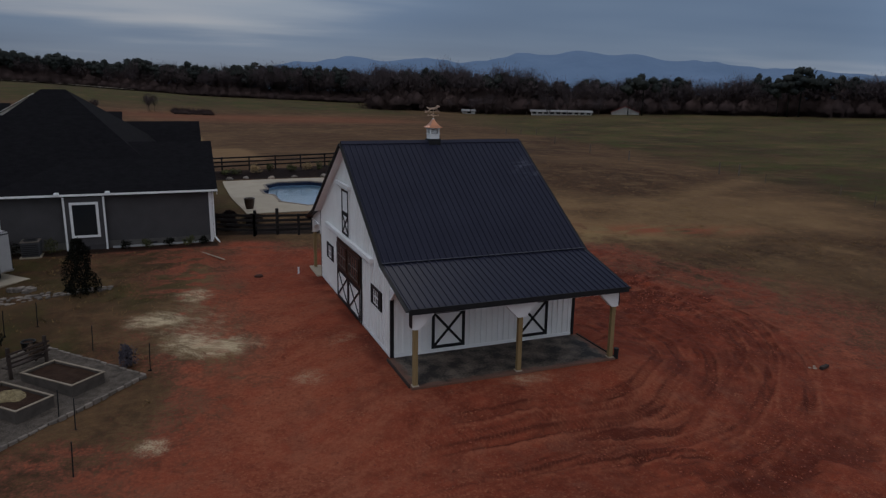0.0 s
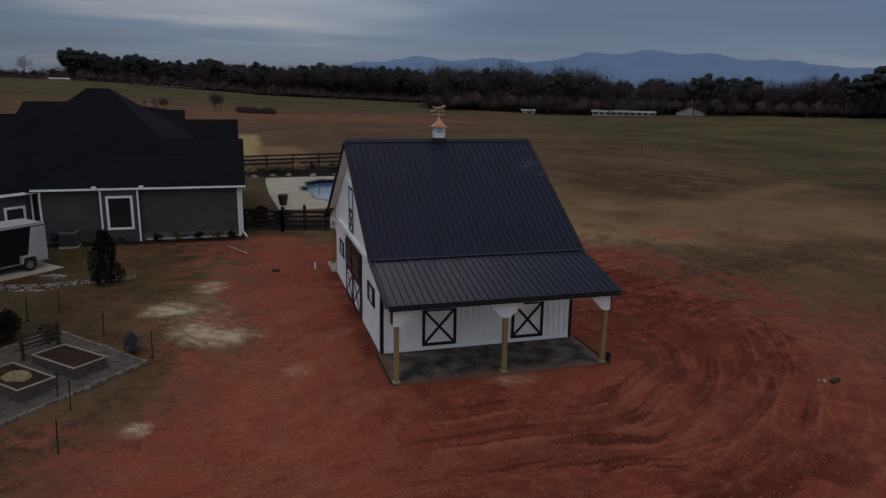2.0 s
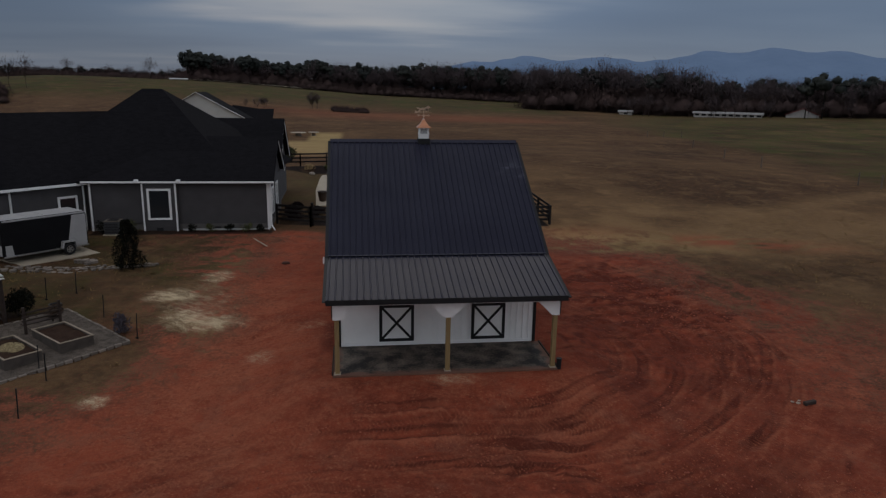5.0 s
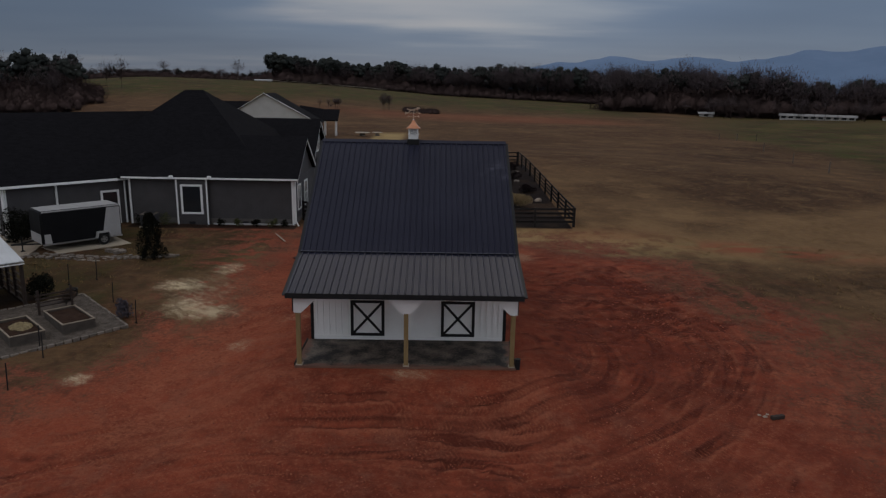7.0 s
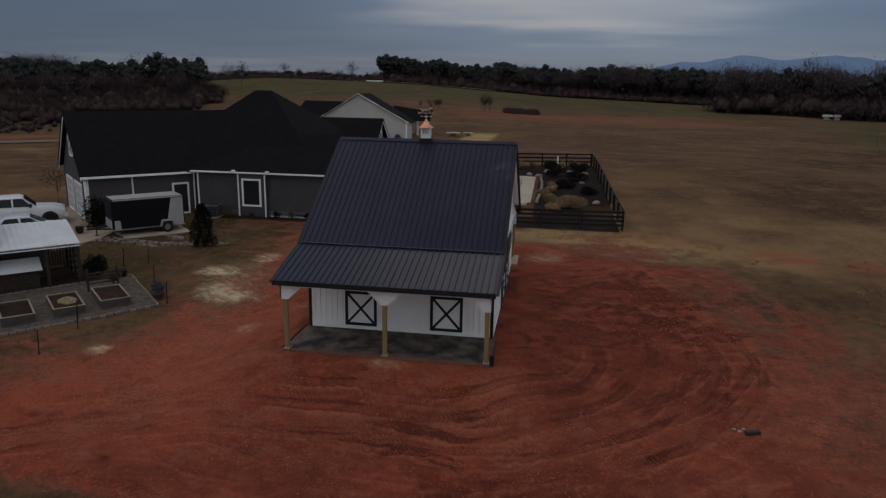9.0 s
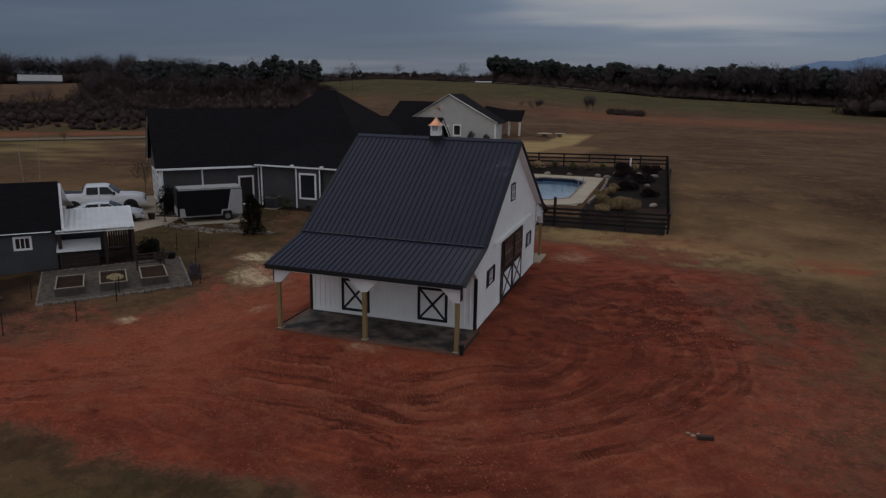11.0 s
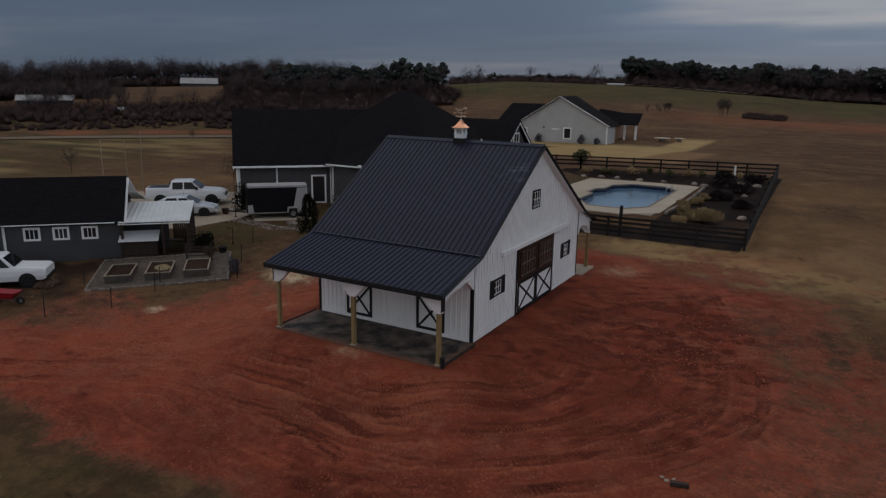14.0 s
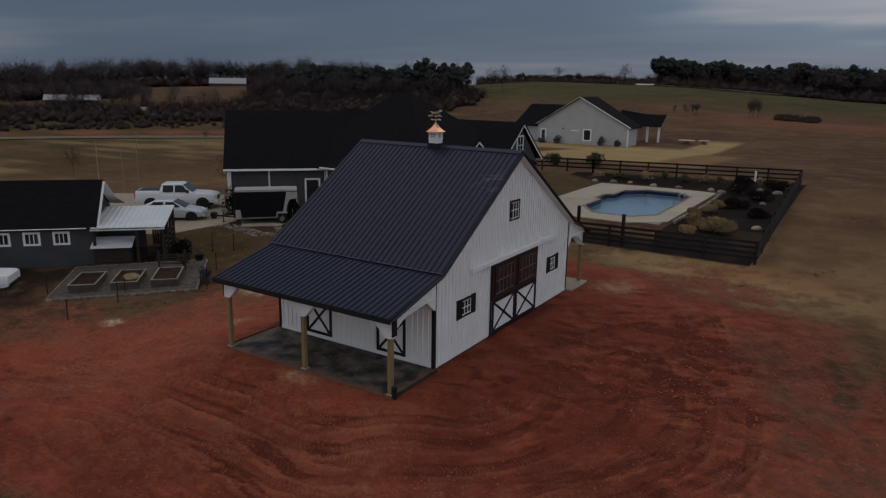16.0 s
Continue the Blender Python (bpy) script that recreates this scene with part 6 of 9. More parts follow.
def pool_area():
    def ring(pts, z):
        return [(x, y, z) for x, y in pts]
    n = len(POOL)
    cx, cy = 10.3, 56.8
    cop = [(cx + (x - cx) * 1.07, cy + (y - cy) * 1.035) for x, y in POOL]
    # deck: outer outline fanned to the coping
    out = [(4.2, 55.0), (4.6, 47.6), (12.2, 47.6), (14.5, 49.6), (14.5, 65.2), (13.2, 65.5), (8.0, 65.5), (4.3, 65.0), (4.2, 62.0), (4.2, 60.0), (4.2, 58.0), (4.2, 56.5)]
    V = ring(cop, DECK_Z) + ring(out, DECK_Z) + ring(cop, DECK_Z - 0.3) + ring(out, DECK_Z - 0.6)
    F = []
    for i in range(n):
        j = (i + 1) % n
        F += [(i, j, n + j, n + i), (n + i, n + j, 3 * n + j, 3 * n + i), (j, i, 2 * n + i, 2 * n + j)]
    d = tagged(raw("pool_deck", V, F, PALECON), "pale concrete pool deck", "deck", kind="structure")
    p = thing("swimming_pool", "blue in-ground swimming pool with chamfered ends", "swimming pool")
    V = ring(cop, DECK_Z + 0.03) + ring(POOL, DECK_Z + 0.03) + ring(cop, DECK_Z - 0.05) + ring(POOL, DECK_Z - 0.10)
    F = []
    for i in range(n):
        j = (i + 1) % n
        F += [(i, j, n + j, n + i), (j, i, 2 * n + i, 2 * n + j), (n + i, n + j, 3 * n + j, 3 * n + i)]
    raw("coping", V, F, STONE, p, "stone coping")
    V = ring(POOL, DECK_Z - 0.06) + ring(POOL, DECK_Z - 0.42)
    raw("tile_band", V, [(i, (i + 1) % n, n + (i + 1) % n, n + i) for i in range(n)], POOLTILE, p, "dark blue tile band")
    V = ring(POOL, DECK_Z - 0.42) + ring(POOL, DECK_Z - 1.5)
    raw("basin", V, [(i, (i + 1) % n, n + (i + 1) % n, n + i) for i in range(n)] + [tuple(range(2 * n - 1, n - 1, -1))], LINER, p)
    V = ring(POOL, DECK_Z - 0.34)
    w = raw("water", V, [tuple(range(n))], WATER, p)
    for y in (53.0, 58.5):
        rail = bmesh.new()
        for k in (0, 0.45):
            tube((13.35, y + k, DECK_Z + 0.03), (13.35, y + k, DECK_Z + 0.75), 0.022, bm=rail)
            tube((13.35, y + k, DECK_Z + 0.75), (12.95, y + k, DECK_Z + 0.55), 0.022, bm=rail)
            tube((12.95, y + k, DECK_Z + 0.55), (12.9, y + k, DECK_Z - 0.6), 0.022, bm=rail)
        if y > 55:
            part("ladder", rail, ALLOY, p)
        else:
            rail.free()


pool_area()


def fence_run(name, pts, posts_every, boards=4, height=1.3, label=""):
    f = thing(name, label, "fence")
    for (ax, ay), (bx, by) in zip(pts[:-1], pts[1:]):
        d = Vector((bx - ax, by - ay))
        k = max(1, round(d.length / posts_every))
        prev = None
        for i in range(k + 1):
            x, y = ax + d.x * i / k, ay + d.y * i / k
            z = ground_z(x, y)
            part("post", box(x - 0.07, x + 0.07, y - 0.07, y + 0.07, z - 0.2, z + height + 0.06, bevel=0.01), FENCEW, f)
            if prev:
                n = Vector((d.y, -d.x)).normalized() * 0.09
                for b in range(boards):
                    h = height - 0.06 - b * (height - 0.12) / boards
                    part("board", bar((prev[0] + n.x, prev[1] + n.y, prev[2] + h), (x + n.x, y + n.y, z + h), 0.15, 0.035, side=(n.x, n.y, 0)), FENCEW, f)
            prev = (x, y, z)
    return f


LBL = "black-painted wooden board fence round the pool garden"
fence_run("board_fence", [(20.9, 43.6), (4.5, 42.6), (2.3, 43.2)], 2.74, label=LBL)
for _x, _y, _h in ((13.4, 43.22, 2.05), (10.6, 43.05, 2.3), (4.6, 42.7, 1.75), (5.95, 42.78, 1.8)):
    _g = solid("gate_post", box(_x - 0.09, _x + 0.09, _y + 0.12, _y + 0.30, ground_z(_x, _y) - 0.2, _h, bevel=0.012), FENCEW, "tall black wooden gate post in the pool fence", "post", group="gate posts of the pool fence")
fence_run("board_fence", [(20.9, 43.7), (20.22, 72.2)], 2.74, label=LBL)
fence_run("board_fence", [(20.15, 72.3), (2.0, 68.8), (-8.0, 66.6)], 2.6, 3, label=LBL)


# ---- woods, far hills and mountains ----


def grow_tree(rng, height, kind):
    """Triangles of one tree as (verts, faces, outward directions): kind 'bare', 'pine' or 'brush'."""
    V, F, O = [], [], []
    heart = np.array((0.0, 0.0, 0.35))
    def limb(a, b, r0, r1, seg=4):
        a, b = np.array(a), np.array(b)
        d = b - a
        d = d / (np.linalg.norm(d) + 1e-9)
        ref = np.array((0, 0, 1.0)) if abs(d[2]) < 0.9 else np.array((1.0, 0, 0))
        u = np.cross(d, ref); u /= np.linalg.norm(u)
        w = np.cross(d, u)
        base = len(V)
        for p, r in ((a, r0), (b, r1)):
            for k in range(seg):
                t = 2 * math.pi * k / seg
                o = math.cos(t) * u + math.sin(t) * w
                V.append(p + r * o); O.append(o * 0.5 - np.array((0, 0, 0.5)))
        for k in range(seg):
            F.append((base + k, base + (k + 1) % seg, base + seg + (k + 1) % seg))
            F.append((base + k, base + seg + (k + 1) % seg, base + seg + k))
    def blade(p, d, length, wide, out):
        d = d / (np.linalg.norm(d) + 1e-9)
        s = np.cross(d, rng.normal(size=3)); s /= np.linalg.norm(s) + 1e-9
        base = len(V)
        V.extend([p - s * wide, p + s * wide, p + d * length])
        out = out / (np.linalg.norm(out) + 1e-9)
        O.extend([out, out, out])
        F.append((base, base + 1, base + 2))
    def core(c, r, rings=4, seg=6, lift=None):
        """The dense heart of a thicket or needle clump, uneven, hidden among its blades."""
        base = len(V)
        c, r = np.array(c), np.array(r)
        for i in range(rings + 1):
            e = math.pi * (i / rings - 0.5)
            for k in range(seg):
                t = 2 * math.pi * (k + 0.5 * (i % 2)) / seg
                o = np.array((math.cos(e) * math.cos(t), math.cos(e) * math.sin(t), math.sin(e)))
                V.append(c + o * r * rng.uniform(0.8, 1.1)); O.append(o if lift is None else o * 0.3 + lift)
        for i in range(rings):
            for k in range(seg):
                a, b = base + i * seg + k, base + i * seg + (k + 1) % seg
                F.append((a, b, b + seg)); F.append((a, b + seg, a + seg))
    if kind == "bare":
        limb((0, 0, -0.5), (0, 0, height * 0.55), height * 0.009, height * 0.005)
        wide, tall, mid = rng.uniform(0.26, 0.36), rng.uniform(0.30, 0.37), rng.uniform(0.58, 0.64)
        ends = []
        for i in range(13):
            d = rng.normal(size=3); d[2] = abs(d[2]) - 0.25
            d /= np.linalg.norm(d)
            end = height * (np.array((0, 0, mid)) + d * np.array((wide, wide, tall)) * rng.uniform(0.75, 0.95))
            st = np.array((0, 0, min(end[2] * 0.8, height * rng.uniform(0.25, 0.55))))
            limb(st, end, height * 0.004, height * 0.0012, 3)
            ends.append((st, end))
        for i in range(400):
            if i < 250:
                # fans of fine twigs at the ends of the boughs
                st, end = ends[int(rng.integers(13))]
                p = st + (end - st) * rng.uniform(0.45, 1.08) + rng.normal(size=3) * height * 0.045
                thin = 0.0040
            else:
                d = rng.normal(size=3); d /= np.linalg.norm(d)
                p = height * (np.array((0, 0, mid - 0.03)) + d * np.array((wide, wide, tall)) * rng.uniform(0.0, 0.72) ** 0.5)
                thin = 0.0085
            o = p / height - np.array((0, 0, mid - 0.15))
            blade(p, o / (np.linalg.norm(o) + 1e-6) + np.array((0, 0, 0.5)) + rng.normal(size=3) * 0.6, height * rng.uniform(0.04, 0.085), height * thin, o + rng.normal(size=3) * 0.05)
    elif kind == "pine":
        limb((0, 0, -0.5), (0, 0, height * 0.9), height * 0.016, height * 0.005)
        mid, tall, wide = rng.uniform(0.64, 0.72), rng.uniform(0.24, 0.30), rng.uniform(0.20, 0.30)
        clumps = []
        for i in range(16):
            d = rng.normal(size=3); d[2] = d[2] * 0.8 + 0.15; d /= np.linalg.norm(d)
            clumps.append((np.array((0, 0, mid)) + d * np.array((wide, wide, tall)) * rng.uniform(0.45, 0.85), rng.uniform(0.075, 0.125)))
        clumps.append((np.array((0, 0, mid)), 0.16))
        for c, r in clumps:
            core(height * c, height * r * np.array((0.8, 0.8, 0.65)), 3, 5)
            for k in range(36):
                e = rng.normal(size=3)
                e /= np.linalg.norm(e)
                o = e * 0.6 + (c - np.array((0, 0, mid - 0.12))) * 2.0
                blade(height * (c + e * np.array((r, r, r * 0.8)) * rng.uniform(0.55, 1.0)), rng.normal(size=3) + e * 0.5, height * rng.uniform(0.022, 0.042), height * 0.016, o)
    else:
        core((0, 0, 0.24 * height), height * np.array((0.30, 0.30, 0.34)), 3, 5, np.array((0, 0, 1.5)))
        for i in range(150):
            d = rng.normal(size=3); d[2] = abs(d[2]); d /= np.linalg.norm(d)
            p = d * np.array((0.55, 0.55, 0.85)) * height * rng.uniform(0.25, 1.0) ** 0.6
            blade(p, d * 0.4 + np.array((0, 0, 0.7)) + rng.normal(size=3) * 0.5, height * rng.uniform(0.09, 0.19), height * 0.015, d * 0.2 + np.array((0, 0, 0.5)))
    return np.array(V), np.array(F), np.array(O)


def crown_mat(name, a, b, scale):
    """Twigs or needles, shaded by the outward direction of the crown they belong to."""
    m = surf(name, a, b, scale, 0.95, spec=0.0)
    nt = m.node_tree
    at = nt.nodes.new("ShaderNodeAttribute"); at.attribute_name = "outward"
    nt.links.new(at.outputs["Vector"], nt.nodes["Principled BSDF"].inputs["Normal"])
    return m


TWIG = crown_mat("bare_twigs", TWIG_A, TWIG_B, 0.12)
PINE = crown_mat("pine_needles", PINE_A, PINE_B, 0.15)
BRUSH = crown_mat("brown_brush", BRUSH_A, BRUSH_B, 0.1)


RNG = np.random.default_rng(7)
TREES = {k: [grow_tree(RNG, 1.0, k) for _ in range(n)] for k, n in (("bare", 6), ("pine", 5), ("brush", 4))}


def woods(name, label, kind, material, spots):
    """One object of many trees: spots are (x, y, height)."""
    VV, FF, OO, base = [], [], [], 0
    for x, y, h in spots:
        V, F, O = TREES[kind][int(RNG.integers(len(TREES[kind])))]
        t = RNG.uniform(0, 2 * math.pi)
        c, s = math.cos(t), math.sin(t)
        wx = RNG.uniform(0.85, 1.2)
        P = V * h
        Q = np.stack([(P[:, 0] * c - P[:, 1] * s) * wx + x, (P[:, 0] * s + P[:, 1] * c) * wx + y, P[:, 2] + ground_z(x, y) - 0.1], 1)
        VV.append(Q); FF.append(F + base); base += len(V)
        OO.append(np.stack([O[:, 0] * c - O[:, 1] * s, O[:, 0] * s + O[:, 1] * c, O[:, 2]], 1))
    V, F = np.concatenate(VV), np.concatenate(FF)
    me = bpy.data.meshes.new(name)
    me.vertices.add(len(V)); me.vertices.foreach_set("co", V.ravel())
    me.loops.add(len(F) * 3); me.loops.foreach_set("vertex_index", F.ravel().astype(np.int32))
    me.polygons.add(len(F)); me.polygons.foreach_set("loop_start", np.arange(len(F)) * 3)
    me.update()
    me.attributes.new("outward", "FLOAT_VECTOR", "POINT").data.foreach_set("vector", np.concatenate(OO).ravel().astype(np.float32))
    me.materials.append(material)
    tagged(new(name, me), label, "trees", kind="stuff")


def belt(az0, az1, r0, r1, count, h0, h1):
    out = []
    for _ in range(count):
        a = radians(RNG.uniform(az0, az1))
        r = RNG.uniform(r0, r1)
        out.append((10 + math.sin(a) * r, math.cos(a) * r, RNG.uniform(h0, h1)))
    return out


bare = belt(14, 27, 270, 312, 150, 13, 19.5) + belt(27, 58, 270, 312, 290, 10, 15) + belt(-13, -4, 350, 392, 110, 8, 12) + belt(-4, 5, 350, 392, 120, 11, 16) + belt(5, 15, 345, 385, 150, 13, 19) + belt(-44, -27, 205, 260, 200, 6, 11) + belt(-78, -54, 260, 360, 190, 10, 15) + belt(-56, -36, 440, 520, 150, 13, 20) + belt(-64, -52, 195, 240, 40, 6, 9)
bare += belt(-28, -12, 560, 640, 110, 8, 13) + belt(58, 80, 255, 300, 60, 11, 16) + belt(-66, -44, 165, 200, 26, 5, 8) + belt(-4.4, -3.6, 202, 207, 6, 4, 6) + belt(20, 38, 250, 258, 26, 5, 9) + belt(-9.5, -7.5, 190, 197, 8, 2.5, 3.8)
bare += [(10 + math.sin(radians(a)) * r, math.cos(radians(a)) * r, h) for a, r, h in ((19.4, 278, 21.5), (20.2, 280, 20.5), (24.2, 283, 21.5), (27.8, 274, 17.5), (14.9, 273, 17.5), (-21.0, 420, 11), (-15.6, 379, 11.5), (-50.5, 430, 19), (-48.6, 440, 18), (-53.6, 470, 20), (-32.0, 236, 14), (-24.0, 246, 10.5), (-25.0, 250, 10), (42.8, 275, 16), (51.5, 270, 16), (10.5, 370, 16), (-10.0, 372, 14), (-27.5, 240, 13), (-44, 300, 9))]
woods("bare_woods", "belt of leafless grey-brown winter woods along the fields", "bare", TWIG, bare)
pines = belt(14, 27, 275, 312, 48, 12, 18) + belt(27, 40, 275, 312, 36, 10, 15) + belt(-13, -4, 352, 392, 60, 10, 15) + belt(-4, 5, 352, 392, 55, 12, 17) + belt(5, 15, 350, 388, 55, 13, 19) + belt(-41, -27, 212, 262, 60, 8, 12.5) + belt(44, 56, 275, 312, 30, 11, 17) + belt(-56, -38, 445, 510, 40, 10, 15) + belt(-75, -56, 280, 350, 24, 9, 12)
pines += belt(-28, -12, 560, 640, 60, 7, 11) + [(10 + math.sin(radians(a)) * r, math.cos(radians(a)) * r, h) for a, r, h in ((46.2, 262, 16), (47.0, 265, 19), (45.5, 262, 14), (34.5, 255, 15), (35.6, 256, 15.5), (-30.2, 222, 15.5), (-12, 356, 14), (-10.8, 356, 13))]
woods("pine_woods", "dark green pines standing among the leafless woods", "pine", PINE, pines)
brushy = belt(-75, -36, 150, 195, 680, 1.8, 4.2) + belt(14, 58, 266, 300, 760, 5.0, 11.0) + belt(14, 27, 264, 285, 160, 8, 13.5) + belt(-13, 15, 350, 372, 460, 5, 10) + belt(-44, -27, 205, 240, 420, 4.5, 9) + belt(-78, -54, 250, 300, 320, 5, 10) + belt(-56, -36, 436, 500, 220, 6, 11) + belt(-14, 15, 340, 352, 420, 2.5, 6) + belt(-75, -36, 133, 152, 300, 0.9, 2.1) + belt(-44, -27, 198, 210, 90, 3, 6)
brushy += belt(-29, -25.5, 200, 240, 60, 3, 5.5) + belt(-46, -27, 178, 203, 200, 2.5, 5) + belt(-28, -12, 540, 600, 320, 6, 10) + belt(-2.4, 0.5, 198, 211, 150, 0.6, 1.8)
verge_line = [(83.4, 161), (70.5, 119.6), (65.3, 101), (59.7, 83), (56.4, 72), (56.8, 60), (57.4, 50.5), (55.2, 43.5), (52.0, 34.0)]
for _ in range(170):
    i = int(RNG.integers(len(verge_line) - 1))
    t = RNG.uniform()
    brushy.append((verge_line[i][0] * (1 - t) + verge_line[i + 1][0] * t + RNG.normal() * 1.0, verge_line[i][1] * (1 - t) + verge_line[i + 1][1] * t, RNG.uniform(0.10, 0.26)))
woods("brush_thicket", "brown winter brush and brambles along the field edges", "brush", BRUSH, brushy)


def mountains():
    """A far range, ridge behind ridge, with blue haze painted in its colour."""
    peaks = ((0, 0.5), (7, 1.4), (10.5, 2.1), (13.6, 2.5), (16.5, 2.3), (19.9, 2.45), (23.0, 2.25), (25.4, 2.6), (28.5, 2.95), (32.0, 3.15), (33.8, 2.95), (35.5, 2.9), (39.7, 2.45), (43.4, 2.35), (46.0, 2.0), (49, 1.85), (53.5, 1.4), (60, 0.9), (75, 0.5))
    V, F = [], []
    R = 3800
    n = 260
    for i in range(n + 1):
        az = 0 + 75 * i / n
        e = np.interp(az, [p[0] for p in peaks], [p[1] for p in peaks])
        e += 0.30 * (vnoise(az, 0, 2.3, 41) - 0.5) + 0.14 * (vnoise(az, 0, 0.8, 42) - 0.5) - 0.05
        a = radians(az)
        for r, z in ((R, 9.3 + R * math.tan(radians(float(e)))), (R - 300, 9.3 + R * math.tan(radians(float(e))) * 0.55), (R - 700, -30)):
            V.append((10 + math.sin(a) * r, math.cos(a) * r, z))
    for i in range(n):
        for k in range(2):
            F.append((3 * i + k, 3 * i + k + 1, 3 * i + 4 + k, 3 * i + 3 + k))
    tagged(raw("mountain_range", V, F, MOUNTAIN, smooth=True), "far mountain range under the clouds, its blue haze painted in", "mountains", kind="structure")


mountains()

# ---- neighbour's house ----


def neighbour_house():
    h = thing("neighbour_house", "pale grey gabled house with dark roof beyond the pool", "house")
    y0, xl, xr, xa, ze, za = 114.0, -24.9, -8.9, -17.4, 3.1, 7.75
    b = -0.2
    part("wall", prism([(xl, b), (xr, b), (xr, ze), (xa, za - 0.15), (xl, ze)], 0.3, "y", y0), PALESIDE, h, "pale grey gable wall")
    part("side_wall", box(xr - 0.3, xr, y0 + 0.3, y0 + 4.4, b, ze), PALESIDE, h)
    part("side_wall", box(-30.0, xl - 0.002, y0 + 3.2, y0 + 3.5, b, 2.7), PALESIDE, h)
    part("side_wall", box(xl, xl + 0.3, y0 + 0.3, y0 + 16, b, ze), PALESIDE, h)
    o = 0.4
    roof_solid([(xl - o, y0 - 0.3, ze - 0.1), (xa, y0 - 0.3, za), (xa, y0 + 8, za), (xl - o, y0 + 16, ze - 0.1), (xr + o, y0 - 0.3, ze - 0.1), (xr + o, y0 + 6, ze - 0.1)],
               [(0, 1, 2, 3), (1, 4, 5, 2), (2, 5, 3)], "roof", h, "dark shingle roof")
    roof_solid([(-31, y0 + 2.8, 2.6), (xl + 1.5, y0 + 2.8, 2.6), (xl + 3.2, y0 + 8, 6.2), (-30, y0 + 8, 6.2)], [(0, 1, 2, 3)], "wing_roof", h)
    roof_solid([(xr - 4.5, y0 + 6.2, 2.9), (xr - 0.2, y0 + 6.2, 2.9), (xr - 0.2, y0 + 9.5, 5.0), (xr - 4.5, y0 + 9.5, 5.6)], [(0, 1, 2, 3)], "lower_roof", h)
    for x, z in ((xl - o, ze - 0.12), (xr + o, ze - 0.12)):
        part("rake_board", bar((x, y0 - 0.32, z), (xa, y0 - 0.32, za - 0.02), 0.05, 0.30, side=(0, 1, 0)), TRIM, h)
    part("corner_board", box(xr - 0.2, xr + 0.03, y0 - 0.04, y0 - 0.005, b, ze - 0.2), TRIM, h)
    wall_opening(h, (xl, y0), (xr, y0), 8.45, 9.55, 0.75, 2.35, trim=0.2)
    wall_opening(h, (xl, y0), (xr, y0), 0.75, 1.4, 0.55, 2.1, trim=0.2, rows=2)
    part("sign_board", box(-18.8, -17.4, y0 - 0.05, y0 - 0.01, 2.1, 2.3), TRIM, h)
    part("vent", box(-20.4, -20.1, y0 - 0.05, y0 - 0.01, 2.3, 2.55), BLACK, h)
    # back porch
    part("porch_wall", box(xr - 2.2, xr - 1.9, y0 + 4.4, y0 + 16, b, 3.0), BRICKY, h, "tan brick back wall")
    roof_solid([(xr - 2.6, y0 + 11.5, 2.9), (xr + 2.0, y0 + 11.5, 2.9), (xr + 2.0, y0 + 14.5, 4.8), (xr - 2.6, y0 + 14.5, 4.8)], [(0, 1, 2, 3)], "porch_roof", h)
    for x in (xr - 0.6, xr + 1.4):
        part("porch_post", box(x, x + 0.35, y0 + 11.8, y0 + 12.1, b, 2.9), TRIM, h)
    return h


neighbour_house()
solid("neighbour_patio", box(-8.5, 2.0, 124.5, 131.5, -0.25, 0.06), DRIVE, "grey patio behind the neighbouring house", "patio", "structure")
for x, y, w in ((-2.5, 126.0, 1.4), (0.2, 127.0, 1.0)):
    t = thing("patio_table", "pale stone garden table on the patio", "table", at=(x, y, 0.06))
    part("tabletop", tube((0, 0, 0.62), (0, 0, 0.72), w, seg=14), PALECON, t)
    part("pedestal", tube((0, 0, 0), (0, 0, 0.62), w * 0.45, w * 0.3, seg=10), STONE, t)


# ---- garden shed with its porch ----
SHED = rot45(45, -9.85, 23.35)
GZ = -0.45


